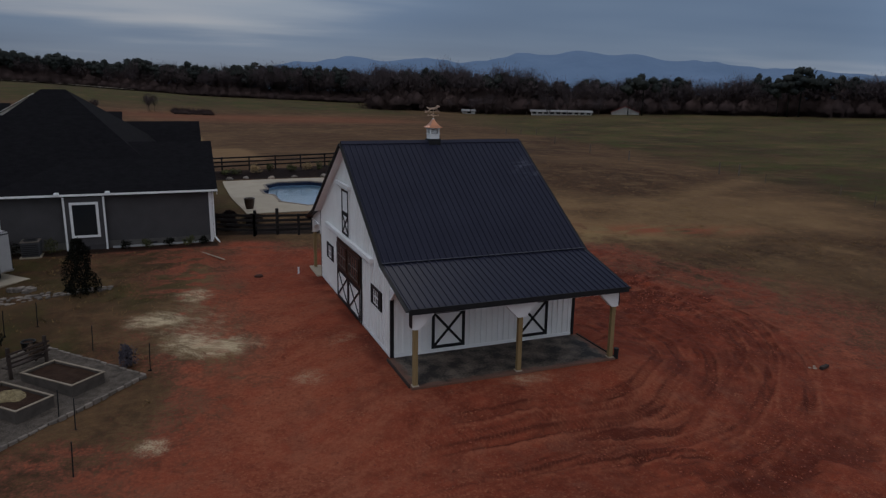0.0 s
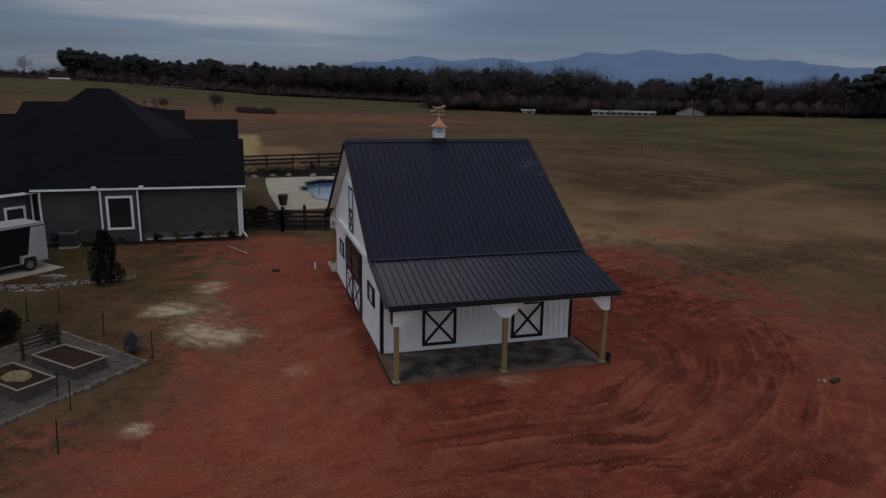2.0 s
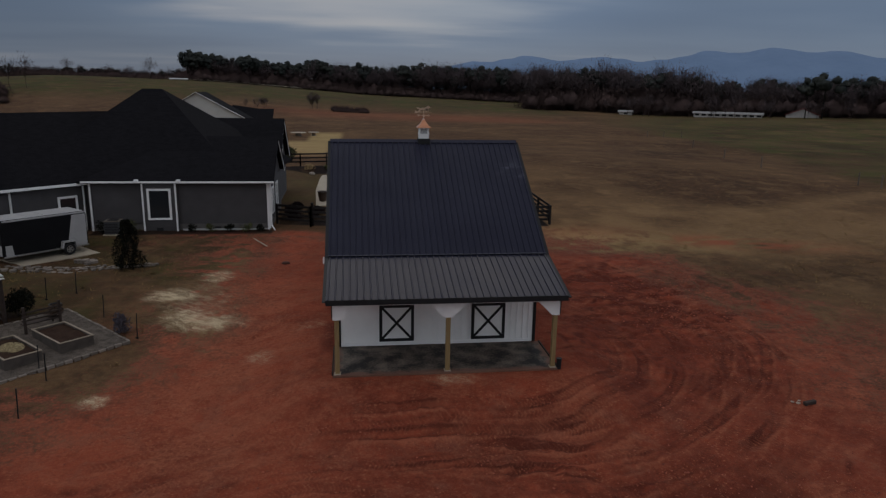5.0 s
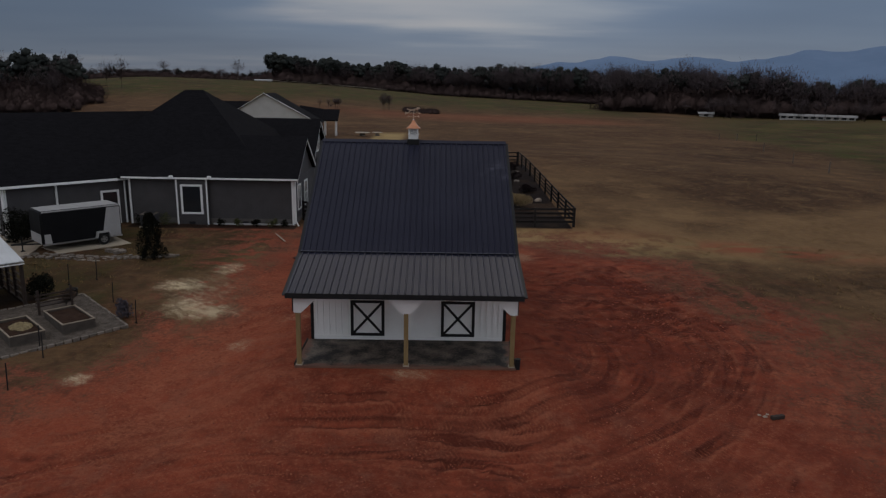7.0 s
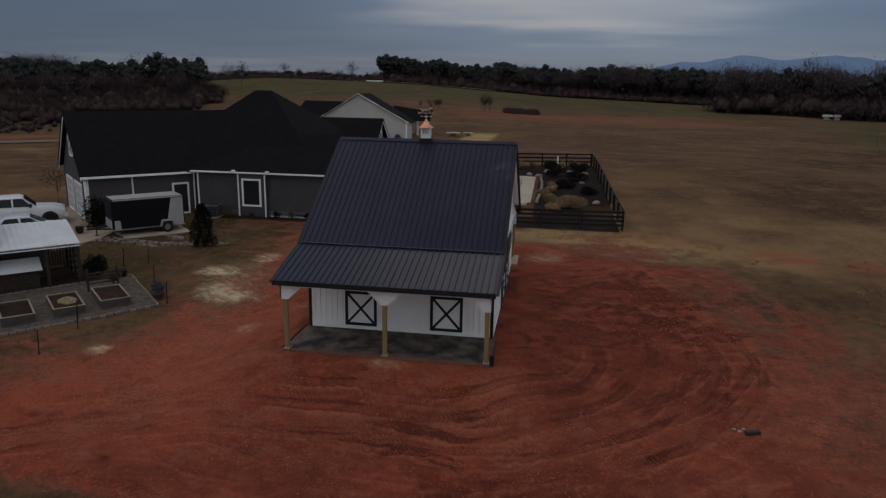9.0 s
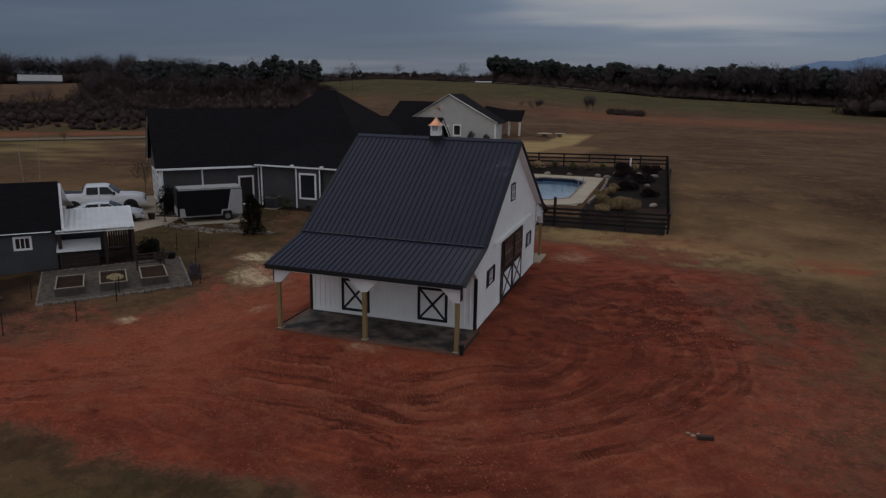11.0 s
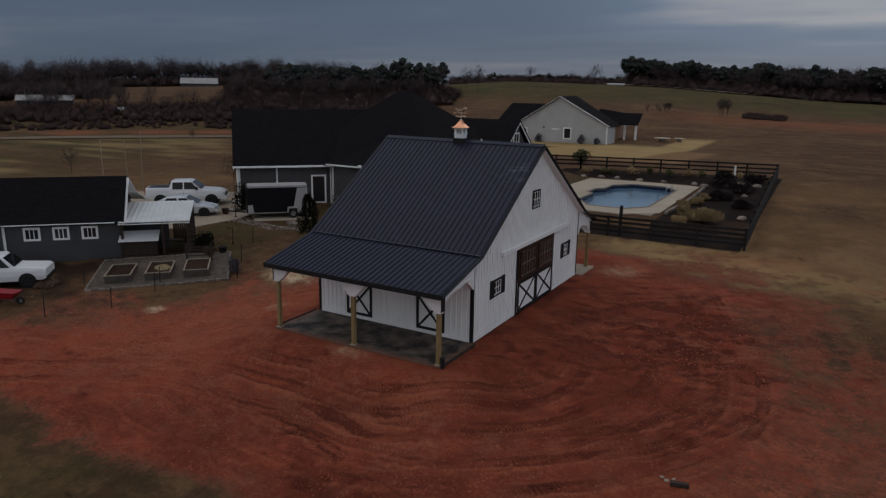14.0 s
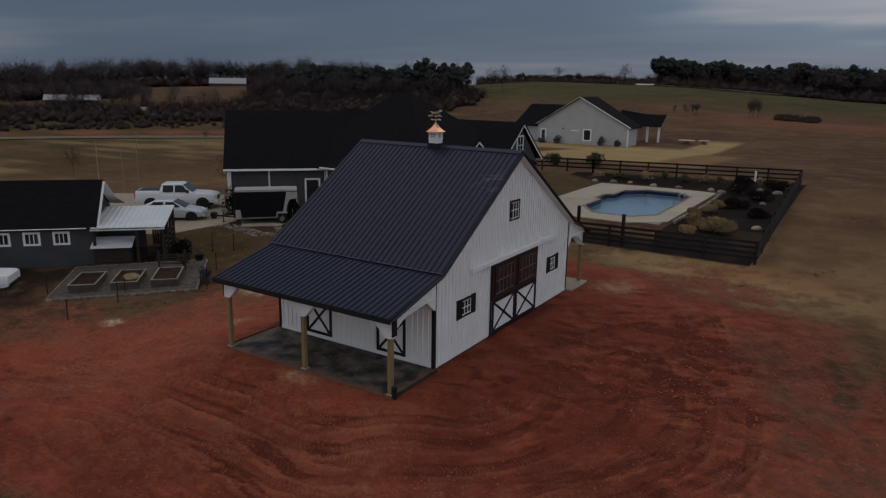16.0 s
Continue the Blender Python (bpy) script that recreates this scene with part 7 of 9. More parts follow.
def shed():
    s = thing("garden_shed", "dark grey gabled shed with white trim and windows", "shed")
    ln, dp, ez, rz = 9.6, 4.3, 1.72, 3.98
    fa, fb = SHED(-ln, 0), SHED(0.42, 0)
    ba, bb = SHED(0.42, dp), SHED(-ln, dp)
    for a, b in ((fa, fb), (fb, ba), (ba, bb), (bb, fa)):
        wall_box(s, a, b, GZ - 0.2, ez, 0.12, SHEDWALL)
    lap_siding(s, fa, fb, GZ, ez - 0.05, SHEDWALL, 0.2)
    lap_siding(s, fb, ba, GZ, ez - 0.05, SHEDWALL, 0.2)
    def q(u, v, z):
        return (*SHED(u, v), z)
    mid = dp / 2
    edge = ((0.74, -0.32, ez), (0.68, mid, rz), (0.86, mid + 1.05, rz - 0.95), (1.15, mid + 2.3, rz - 1.62))
    far = [(-ln - 0.3, v, z) for _, v, z in edge]
    roof_solid([q(*e) for e in edge] + [q(*e) for e in far], [(0, 1, 5, 4), (1, 2, 6, 5), (2, 3, 7, 6)], "roof", s, "black shingle shed roof with a flared back eave", thick=0.10)
    for e0, e1 in zip(edge[:-1], edge[1:]):
        part("rake_board", bar(q(e0[0] + 0.02, e0[1], e0[2] - 0.13), q(e1[0] + 0.02, e1[1], e1[2] - 0.13), 0.03, 0.20, side=(0.7, 0.7, 0)), TRIM, s, "white rake board")
    gv = [q(u, v, z) for u in (0.44, 0.30) for v, z in ((0, ez), (mid + 2.2, ez), (mid + 2.2, rz - 1.85), (mid + 1.05, rz - 1.16), (mid, rz - 0.14))]
    raw("gable", gv, [(0, 1, 2, 3, 4), (9, 8, 7, 6, 5), (0, 5, 6, 1), (1, 6, 7, 2), (2, 7, 8, 3), (3, 8, 9, 4), (4, 9, 5, 0)], SIDING, s)
    for (u0, v0, z0), (u1, v1, z1) in zip(edge[1:-1], edge[2:]):
        raw("soffit", [q(0.45, v0, z0 - 0.12), q(u0, v0, z0 - 0.12), q(u1, v1, z1 - 0.12), q(0.45, v1, z1 - 0.12)], [(0, 1, 2, 3)], TRIM, s, "white soffit")
    part("fascia", bar(q(-ln - 0.3, -0.34, ez - 0.03), q(0.25, -0.34, ez - 0.03), 0.03, 0.16, side=(0.7, -0.7, 0)), TRIM, s)
    part("downpipe", bar(q(-5.35, -0.10, GZ), q(-5.35, -0.10, ez - 0.1), 0.10), TRIM, s)
    for u in (5.6, 7.05, 8.5):
        wall_opening(s, fa, fb, u - 0.31, u + 0.31, 0.86, 1.38, trim=0.11, cols=3)
    return s


shed()


def porch_lean():
    p = thing("lean_to", "timber lean-to with pale galvanised roof beside the shed", "lean-to")
    def q(u, v, z):
        return (*SHED(u, v), z)
    # ribbed sheets sloping to the front
    u0, u1, v0, v1, za, zb = 0.45, 4.22, -0.48, 3.35, 1.68, 2.22
    V, F = [], []
    n = 28
    for v, z in ((v0, za), (v1, zb)):
        for i in range(n + 1):
            u = u0 + (u1 - u0) * i / n
            V.append(q(u, v, z + (0.025 if i % 2 else 0)))
    V += [q(u0, v0, za - 0.03), q(u1, v0, za - 0.03), q(u0, v1, zb - 0.03), q(u1, v1, zb - 0.03)]
    for i in range(n):
        F.append((i, i + 1, n + 2 + i, n + 1 + i))
    k = 2 * n + 2
    F += [(k + 1, k, k + 2, k + 3), (0, n + 1, k + 2, k), (n, k + 1, k + 3, 2 * n + 1)]
    raw("roof_sheet", V, F, GALV, p, "pale galvanised ribbed roofing")
    part("fascia", bar(q(u0, v0 + 0.02, za - 0.1), q(u1, v0 + 0.02, za - 0.1), 0.04, 0.12, side=(0.7, -0.7, 0)), TRIM, p)
    for u, v, z in ((0.6, -0.35, 1.55), (2.75, -0.35, 1.55), (4.1, -0.35, 1.55), (4.1, 0.9, 1.75), (4.1, 2.1, 1.95), (4.1, 3.2, 2.1), (2.4, 3.2, 2.1)):
        part("post", bar(q(u, v, GZ - 0.2), q(u, v, z), 0.12), DARKWOOD, p)
    for i in range(5):
        part("rail", bar(q(4.1, -0.3, -0.2 + i * 0.3), q(4.1, 3.2, -0.2 + i * 0.3), 0.03, 0.09, side=(0.7, 0.7, 0)), DARKWOOD, p)
    # back wall and boards added to make the inside darker
    part("added_back_wall", bar(q(0.1, 1.6, 0.55), q(2.85, 1.6, 0.55), 2.2, 0.05, side=(0.7, -0.7, 0)), SHEDWALL, p)
    for i in range(9):
        part("added_wall_board", bar(q(2.95 + i * 0.13, 3.15, -0.3), q(2.95 + i * 0.13, 3.15, 0.9), 0.11, 0.03, side=(0.7, -0.7, 0)), DARKWOOD, p)
    part("shelf", bar(q(2.3, 1.2, 0.25), q(3.6, 1.2, 0.25), 0.5, 0.05), DARKWOOD, p)
    return p


porch_lean()


def coop():
    c = thing("hutch", "small wooden hutch with pale metal roof, the shade below painted dark", "hutch")
    def q(u, v, z):
        return (*SHED(u, v), z)
    V = [q(0.4, -0.62, 0.64), q(2.5, -0.62, 0.64), q(2.5, 0.45, 1.04), q(0.4, 0.45, 1.04)]
    V += [(x, y, z - 0.04) for x, y, z in V]
    raw("roof_sheet", V, [(0, 1, 2, 3), (7, 6, 5, 4), (0, 4, 5, 1), (1, 5, 6, 2), (2, 6, 7, 3), (3, 7, 4, 0)], GALV, c, "pale metal roof")
    # dark wood on body and slats paints the shade under the roof
    V = []
    for z in (GZ - 0.1, 0.58):
        V += [q(0.55, -0.42, z), q(2.35, -0.42, z), q(2.35, 0.4, z), q(0.55, 0.4, z)]
    raw("body", V, [(3, 2, 1, 0), (4, 5, 6, 7), (0, 1, 5, 4), (1, 2, 6, 5), (2, 3, 7, 6), (3, 0, 4, 7)], DARKWOOD, c)
    for i in range(5):
        part("slat", bar(q(0.6, -0.44, GZ + 0.12 + i * 0.2), q(2.3, -0.44, GZ + 0.12 + i * 0.2), 0.03, 0.07, side=(0.7, -0.7, 0)), DARKWOOD, c)
    return c


coop()


# ---- raised beds ----
GARDEN = rot45(45, -3.46, 22.86)


def gz(u, v):
    return ground_z(*GARDEN(u, v))


def garden():
    # gravelled plot with a stone edging
    lo, hi, ya, yb = -4.5, 2.2, -0.92, 4.2
    V, F = [], []
    nx, ny = 16, 10
    for j in range(ny + 1):
        for i in range(nx + 1):
            u, v = lo + (hi - lo) * i / nx, ya + (yb - ya) * j / ny
            V.append((*GARDEN(u, v), gz(u, v) + 0.09))
    for j in range(ny):
        for i in range(nx):
            a = j * (nx + 1) + i
            F.append((a, a + 1, a + nx + 2, a + nx + 1))
    tagged(raw("garden_plot", V, F, GRAVEL), "grey gravel floor of the kitchen garden", "gravel bed", kind="structure")
    e = thing("stone_edging", "pale stone edging round the kitchen garden", "edging")
    rnd = random.Random(5)
    def run(ax, ay, bx, by):
        ln = math.hypot(bx - ax, by - ay)
        k = int(ln / 0.30)
        for i in range(k):
            u, v = ax + (bx - ax) * (i + 0.5) / k, ay + (by - ay) * (i + 0.5) / k
            x, y = GARDEN(u, v)
            bm = box(-0.13, 0.13, -0.042, 0.042, -0.08, 0.115 + rnd.uniform(0, 0.03), bevel=0.015)
            ob = part("edging_stone", bm, STONE, e)
            ob.matrix_local = pose(x, y, gz(u, v), 0, 0, (45 if ay == by else 135) + rnd.uniform(-5, 5))
    run(lo, ya, hi, ya); run(hi, ya, hi, yb); run(lo, yb, hi, yb); run(lo, ya, lo, yb)


garden()


def raised_bed(at, fill, fill_mat, label, heap=False):
    u0, v0 = at
    x, y = GARDEN(u0, v0)
    b = thing("raised_bed", label, "raised bed", "raised beds in the garden", (x, y, gz(u0 + 0.6, v0 + 1.1) + 0.05), 45)
    w, l, h = 1.22, 2.35, 0.36
    for x0, x1, y0, y1, nm in ((0, w, 0, 0.05, "end_board"), (0, w, l - 0.05, l, "end_board"), (0, 0.05, 0.052, l - 0.052, "side_board"), (w - 0.05, w, 0.052, l - 0.052, "side_board")):
        part(nm, box(x0, x1, y0, y1, -0.1, h, bevel=0.006), BEDWOOD, b)
    for x0, x1, y0, y1 in ((-0.015, w + 0.015, -0.015, 0.05), (-0.015, w + 0.015, l - 0.05, l + 0.015), (-0.015, 0.05, 0.051, l - 0.051), (w - 0.05, w + 0.015, 0.051, l - 0.051)):
        part("cap_board", box(x0, x1, y0, y1, h + 0.001, h + 0.03), PALEWOOD, b)
    n = 14
    V, F = [], []
    for j in range(n + 1):
        for i in range(n + 1):
            px, py = 0.05 + (w - 0.1) * i / n, 0.05 + (l - 0.1) * j / n
            z = fill + float(vnoise(px, py, 0.22, 50 + int(u0 * 3)) - 0.5) * 0.06
            V.append((px, py, z))
    for j in range(n):
        for i in range(n):
            a = j * (n + 1) + i
            F.append((a, a + 1, a + n + 2, a + n + 1))
    raw("soil", V, F, fill_mat, b, smooth=True)
    if heap:
        V, F = [], []
        for j in range(9):
            for i in range(16):
                t, r = 2 * math.pi * i / 16, j / 8
                V.append((0.7 + math.cos(t) * r * 0.42, 1.25 + math.sin(t) * r * 0.5, fill + 0.01 + 0.16 * (1 - r * r) + 0.12 * float(vnoise(math.cos(t) * r * 3, math.sin(t) * r * 3, 0.5, 3) - 0.5)))
        for j in range(8):
            for i in range(16):
                F.append((j * 16 + i, j * 16 + (i + 1) % 16, (j + 1) * 16 + (i + 1) % 16, (j + 1) * 16 + i))
        raw("straw_heap", V, F, STRAW, b, "heap of pale straw", smooth=True)
    return b


raised_bed((0, -0.15), 0.30, SOIL, "grey wooden raised bed filled with bare brown soil")
raised_bed((-1.85, -0.15), 0.29, SOIL, "grey wooden raised bed with a straw heap on soil", heap=True)
raised_bed((-3.75, -0.15), 0.30, MULCH, "grey wooden raised bed filled with dark leaf mulch")


def trellis():
    t = thing("trellis", "weathered wooden trellis with slats behind a raised bed", "trellis", at=(*GARDEN(-0.05, 2.62), gz(0.6, 2.6)), turn=45)
    for x in (0.0, 1.3):
        part("post", box(x - 0.045, x + 0.045, -0.045, 0.045, -0.15, 1.15), DARKWOOD, t)
    for z in (0.62, 0.78, 0.94):
        part("slat", box(-0.12, 1.42, -0.075, -0.047, z - 0.03, z + 0.03), DARKWOOD, t)
    part("seat_board", box(-0.05, 1.35, 0.05, 0.33, 0.40, 0.44), DARKWOOD, t)
    return t


trellis()


def stake(x, y, h=1.05, lean=0):
    s = thing("garden_stake", "thin dark metal stake of the garden fence", "stake", "garden fence stakes", (x, y, ground_z(x, y)))
    part("shaft", bar((0, 0, -0.2), (lean, 0, h), 0.03), BLACK, s)
    part("spade", box(-0.06, 0.06, -0.006, 0.006, -0.15, 0.02), BLACK, s)


for x, y in ((-3.6, 21.5), (-3.1, 20.8), (-2.9, 18.3), (-3.1, 26.5), (-1.15, 24.3), (-4.6, 16.2), (-6.9, 19.6), (-6.3, 28.9), (-5.3, 29.6), (-6.2, 15.0)):
    stake(x, y, 1.0, 0.05)


def pot(x, y, z, r, h, mat_, label):
    p = thing("plant_pot", label, "pot", at=(x, y, z))
    V, F = [], []
    prof = [(r * 0.7, 0), (r * 0.95, h * 0.55), (r, h * 0.92), (r * 1.08, h * 0.93), (r * 1.08, h), (r * 0.9, h), (r * 0.85, h * 0.85)]
    for q, zz in prof:
        V += [(q * math.cos(2 * math.pi * k / 14), q * math.sin(2 * math.pi * k / 14), zz) for k in range(14)]
    for i in range(len(prof) - 1):
        for k in range(14):
            F.append((i * 14 + k, i * 14 + (k + 1) % 14, i * 14 + 14 + (k + 1) % 14, i * 14 + 14 + k))
    raw("body", V, F, mat_, p, smooth=True)
    raw("soil", [(r * 0.86 * math.cos(2 * math.pi * k / 14), r * 0.86 * math.sin(2 * math.pi * k / 14), h * 0.86) for k in range(14)], [tuple(range(14))], SOIL, p)


DARKPOT = surf("dark_glazed_pot", (0.03, 0.018, 0.014), (0.05, 0.03, 0.02), 3, 0.3)
pot(-5.2, 27.1, ground_z(-5.2, 27.1), 0.24, 0.42, BLACK, "black plastic plant pot at the garden corner")
pot(5.0, 49.6, DECK_Z, 0.36, 0.75, DARKPOT, "large dark glazed pot on the pool deck")
pot(-13.0, 34.6, ground_z(-13.0, 34.6) + 0.06, 0.26, 0.42, DARKPOT, "dark plant pot standing on the driveway")


# ---- vehicles ----


def wheel(parent, x, y, r, w, rim=ALLOY):
    t = bmesh.new()
    prof = [(r * 0.62, -w / 2), (r * 0.93, -w / 2), (r, -w * 0.3), (r, w * 0.3), (r * 0.93, w / 2), (r * 0.62, w / 2)]
    n = 22
    V = [[t.verts.new((x + math.cos(2 * math.pi * k / n) * q, y + s, r + math.sin(2 * math.pi * k / n) * q)) for k in range(n)] for q, s in prof]
    for a in range(len(prof)):
        for k in range(n):
            t.faces.new((V[a][k], V[a][(k + 1) % n], V[(a + 1) % len(prof)][(k + 1) % n], V[(a + 1) % len(prof)][k]))
    ty = part("wheel", t, RUBBER, parent, smooth=True)
    s = -1 if y < 0 else 1
    rb = tube((x, y + s * w * 0.30, r), (x, y + s * w * 0.36, r), r * 0.60, r * 0.56, 18)
    rm = part("rim", rb, rim, ty)
    for k in range(5):
        a = 2 * math.pi * k / 5
        part("spoke_gap", tube((x + math.cos(a) * r * 0.38, y + s * w * 0.355, r + math.sin(a) * r * 0.38), (x + math.cos(a) * r * 0.38, y + s * w * 0.372, r + math.sin(a) * r * 0.38), r * 0.12, seg=8), BLACK, ty)
    return ty


def lofted(sections, closed_ends=True):
    """A skin through cross-sections, each a list of (x, y, z) with equal counts."""
    bm = bmesh.new()
    rows = [[bm.verts.new(p) for p in s] for s in sections]
    n = len(rows[0])
    for a, b in zip(rows[:-1], rows[1:]):
        for k in range(n):
            bm.faces.new((a[k], a[(k + 1) % n], b[(k + 1) % n], b[k]))
    if closed_ends:
        bm.faces.new(rows[0][::-1]); bm.faces.new(rows[-1])
    bmesh.ops.recalc_face_normals(bm, faces=list(bm.faces))
    return bm


def car_section(x, w, z0, z1, tuck=0.06):
    h = w / 2
    return [(x, -h + tuck, z0), (x, -h, z0 + (z1 - z0) * 0.35), (x, -h + 0.01, z0 + (z1 - z0) * 0.75), (x, -h + tuck, z1 - 0.02), (x, -h + tuck + 0.08, z1),
            (x, h - tuck - 0.08, z1), (x, h - tuck, z1 - 0.02), (x, h - 0.01, z0 + (z1 - z0) * 0.75), (x, h, z0 + (z1 - z0) * 0.35), (x, h - tuck, z0)]


def cabin_section(x, wb, wt, z0, z1):
    return [(x, -wb / 2, z0), (x, -wt / 2, z1 - 0.05), (x, -wt / 2 + 0.1, z1), (x, wt / 2 - 0.1, z1), (x, wt / 2, z1 - 0.05), (x, wb / 2, z0)]


def pickup():
    c = thing("pickup_truck", "white crew-cab pickup truck parked on the driveway", "pickup truck", at=(-18.45, 35.95, ground_z(-18.4, 36) + 0.06), turn=40)
    body = [(-2.95, 1.86, 0.62, 1.18), (-2.9, 1.94, 0.55, 1.40), (-1.2, 2.0, 0.50, 1.40), (-1.15, 2.0, 0.48, 1.22), (1.05, 2.0, 0.48, 1.24), (1.15, 2.0, 0.50, 1.26), (2.2, 1.96, 0.52, 1.20), (2.65, 1.86, 0.50, 1.10), (2.85, 1.70, 0.52, 0.95)]
    part("body", lofted([car_section(*s) for s in body]), CARWHITE, c, smooth=False)
    part("bed_liner", box(-2.82, -1.3, -0.78, 0.78, 1.385, 1.405), BLACK, c, "black open load bed")
    part("cab", lofted([cabin_section(-1.2, 1.86, 1.5, 1.22, 1.60), cabin_section(-1.05, 1.86, 1.52, 1.22, 1.90), cabin_section(0.2, 1.86, 1.52, 1.22, 1.93), cabin_section(0.45, 1.86, 1.5, 1.22, 1.86), cabin_section(1.10, 1.86, 1.6, 1.22, 1.30)]), CARWHITE, c)
    for s in (-1, 1):
        for xa, xb, xc, xd in ((-0.98, -0.22, -0.22, -0.95), (-0.12, 0.86, 0.42, -0.12)):
            V = [(xa, s * 0.935, 1.30), (xb, s * 0.935, 1.30), (xc, s * 0.79, 1.80), (xd, s * 0.79, 1.80)]
            V += [(x, y * 0.96, z) for x, y, z in V]
            raw("side_window", V, [(0, 1, 2, 3), (7, 6, 5, 4), (0, 4, 5, 1), (1, 5, 6, 2), (2, 6, 7, 3), (3, 7, 4, 0)], CARGLASS, c)
        part("mirror", box(0.75, 0.90, min(s * 0.98, s * 1.18), max(s * 0.98, s * 1.18), 1.25, 1.48, bevel=0.02), BLACK, c)
        part("headlight", box(2.60, 2.84, min(s * 0.55, s * 0.86), max(s * 0.55, s * 0.86), 0.82, 1.02, bevel=0.02), ALLOY, c)
        part("tail_light", box(-2.99, -2.93, min(s * 0.78, s * 0.93), max(s * 0.78, s * 0.93), 0.9, 1.3), REDPAINT, c)
        part("door_line", box(-0.175, -0.165, min(s * 0.99, s * 1.003), max(s * 0.99, s * 1.003), 0.55, 1.2), BLACK, c)
        for x in (-1.85, 1.85):
            part("wheel_arch", tube((x, s * 0.90, 0.42), (x, s * 1.004, 0.42), 0.50, seg=20), BLACK, c)
            wheel(c, x, s * 0.90, 0.41, 0.27)
    V = [(0.50, -0.74, 1.84), (0.50, 0.74, 1.84), (1.12, 0.80, 1.31), (1.12, -0.80, 1.31)]
    V += [(x + 0.02, y, z + 0.02) for x, y, z in V]
    raw("windscreen", V, [(0, 1, 2, 3), (7, 6, 5, 4), (0, 4, 5, 1), (1, 5, 6, 2), (2, 6, 7, 3), (3, 7, 4, 0)], CARGLASS, c)
    part("rear_window", box(-1.225, -1.16, -0.7, 0.7, 1.45, 1.80), CARGLASS, c)
    part("grille", box(2.78, 2.88, -0.50, 0.50, 0.70, 0.98, bevel=0.02), BLACK, c)
    part("bumper", box(2.70, 2.95, -0.92, 0.92, 0.48, 0.68, bevel=0.04), CARWHITE, c)
    part("bumper", box(-3.08, -2.93, -0.92, 0.92, 0.50, 0.66, bevel=0.03), ALLOY, c)
    return c


pickup()


def saloon(name, label, at, turn, paint, length=4.4, boxy=False):
    c = thing(name, label, "car", at=at, turn=turn)
    L = length / 2
    if boxy:
        body = [(-L, 1.5, 0.40, 0.85), (-L + 0.15, 1.68, 0.34, 0.98), (-0.6, 1.72, 0.30, 1.0), (0.75, 1.72, 0.30, 1.0), (L - 0.15, 1.66, 0.34, 0.94), (L, 1.6, 0.40, 0.86)]
        cab = [(-L + 0.12, 1.6, 1.30, 0.95, 1.48), (-L + 0.30, 1.6, 1.34, 0.98, 1.55), (0.15, 1.6, 1.34, 0.98, 1.57), (0.30, 1.6, 1.30, 0.98, 1.52), (0.82, 1.6, 1.45, 0.98, 1.02)]
        win, ws = ((-L + 0.45, -0.75, -0.75, -L + 0.5), (-0.65, 0.62, 0.24, -0.65)), (0.33, 0.80, 1.49, 1.03)
    else:
        body = [(-L, 1.35, 0.42, 0.80), (-L + 0.2, 1.62, 0.32, 0.98), (-1.0, 1.74, 0.28, 0.98), (0.9, 1.74, 0.28, 0.96), (L - 0.4, 1.62, 0.30, 0.80), (L - 0.05, 1.35, 0.36, 0.66), (L, 1.1, 0.40, 0.58)]
        cab = [(-L + 0.35, 1.5, 1.2, 0.94, 1.02), (-1.05, 1.6, 1.16, 0.96, 1.42), (-0.4, 1.6, 1.16, 0.96, 1.47), (0.15, 1.6, 1.16, 0.96, 1.43), (1.05, 1.55, 1.3, 0.94, 0.98)]
        win, ws = ((-1.35, -0.38, -0.45, -1.1), (-0.28, 0.70, 0.18, -0.30)), (0.22, 1.0, 1.40, 0.99)
    part("body", lofted([car_section(*s) for s in body]), paint, c)
    part("cabin", lofted([cabin_section(*s) for s in cab]), paint, c)
    for s in (-1, 1):
        for xa, xb, xc, xd in win:
            zt = 1.44 if boxy else 1.35
            V = [(xa, s * 0.805, 1.02), (xb, s * 0.805, 1.02), (xc, s * (0.70 if boxy else 0.645), zt), (xd, s * (0.70 if boxy else 0.645), zt)]
            V += [(x, y * 0.95, z) for x, y, z in V]
            raw("side_window", V, [(0, 1, 2, 3), (7, 6, 5, 4), (0, 4, 5, 1), (1, 5, 6, 2), (2, 6, 7, 3), (3, 7, 4, 0)], CARGLASS, c)
        part("headlight", box(L - 0.22, L - 0.02, min(s * 0.42, s * 0.66), max(s * 0.42, s * 0.66), 0.58, 0.72, bevel=0.02), ALLOY, c)
        for x in (-L * 0.62, L * 0.62):
            part("wheel_arch", tube((x, s * 0.76, 0.33), (x, s * 0.876, 0.33), 0.39, seg=18), BLACK, c)
            wheel(c, x, s * 0.78, 0.32, 0.2)
    xa, xb, za, zb = ws
    V = [(xa, -0.58, za), (xa, 0.58, za), (xb, 0.68, zb), (xb, -0.68, zb)]
    V += [(x + 0.03, y, z + 0.02) for x, y, z in V]
    raw("windscreen", V, [(0, 1, 2, 3), (7, 6, 5, 4), (0, 4, 5, 1), (1, 5, 6, 2), (2, 6, 7, 3), (3, 7, 4, 0)], CARGLASS, c)
    part("bumper", box(L - 0.12, L + 0.05, -0.72, 0.72, 0.32, 0.5, bevel=0.03), paint if not boxy else BLACK, c)
    return c


saloon("silver_car", "silver saloon car parked beside the pickup truck", (-15.2, 32.9, ground_z(-15.2, 32.9) - 0.02), 40, CARSILVER, 4.5)
saloon("white_car", "old boxy white car parked beside the garden", (-10.5, 17.6, ground_z(-10.5, 17.6)), 45, CARWHITE, 4.4, boxy=True)


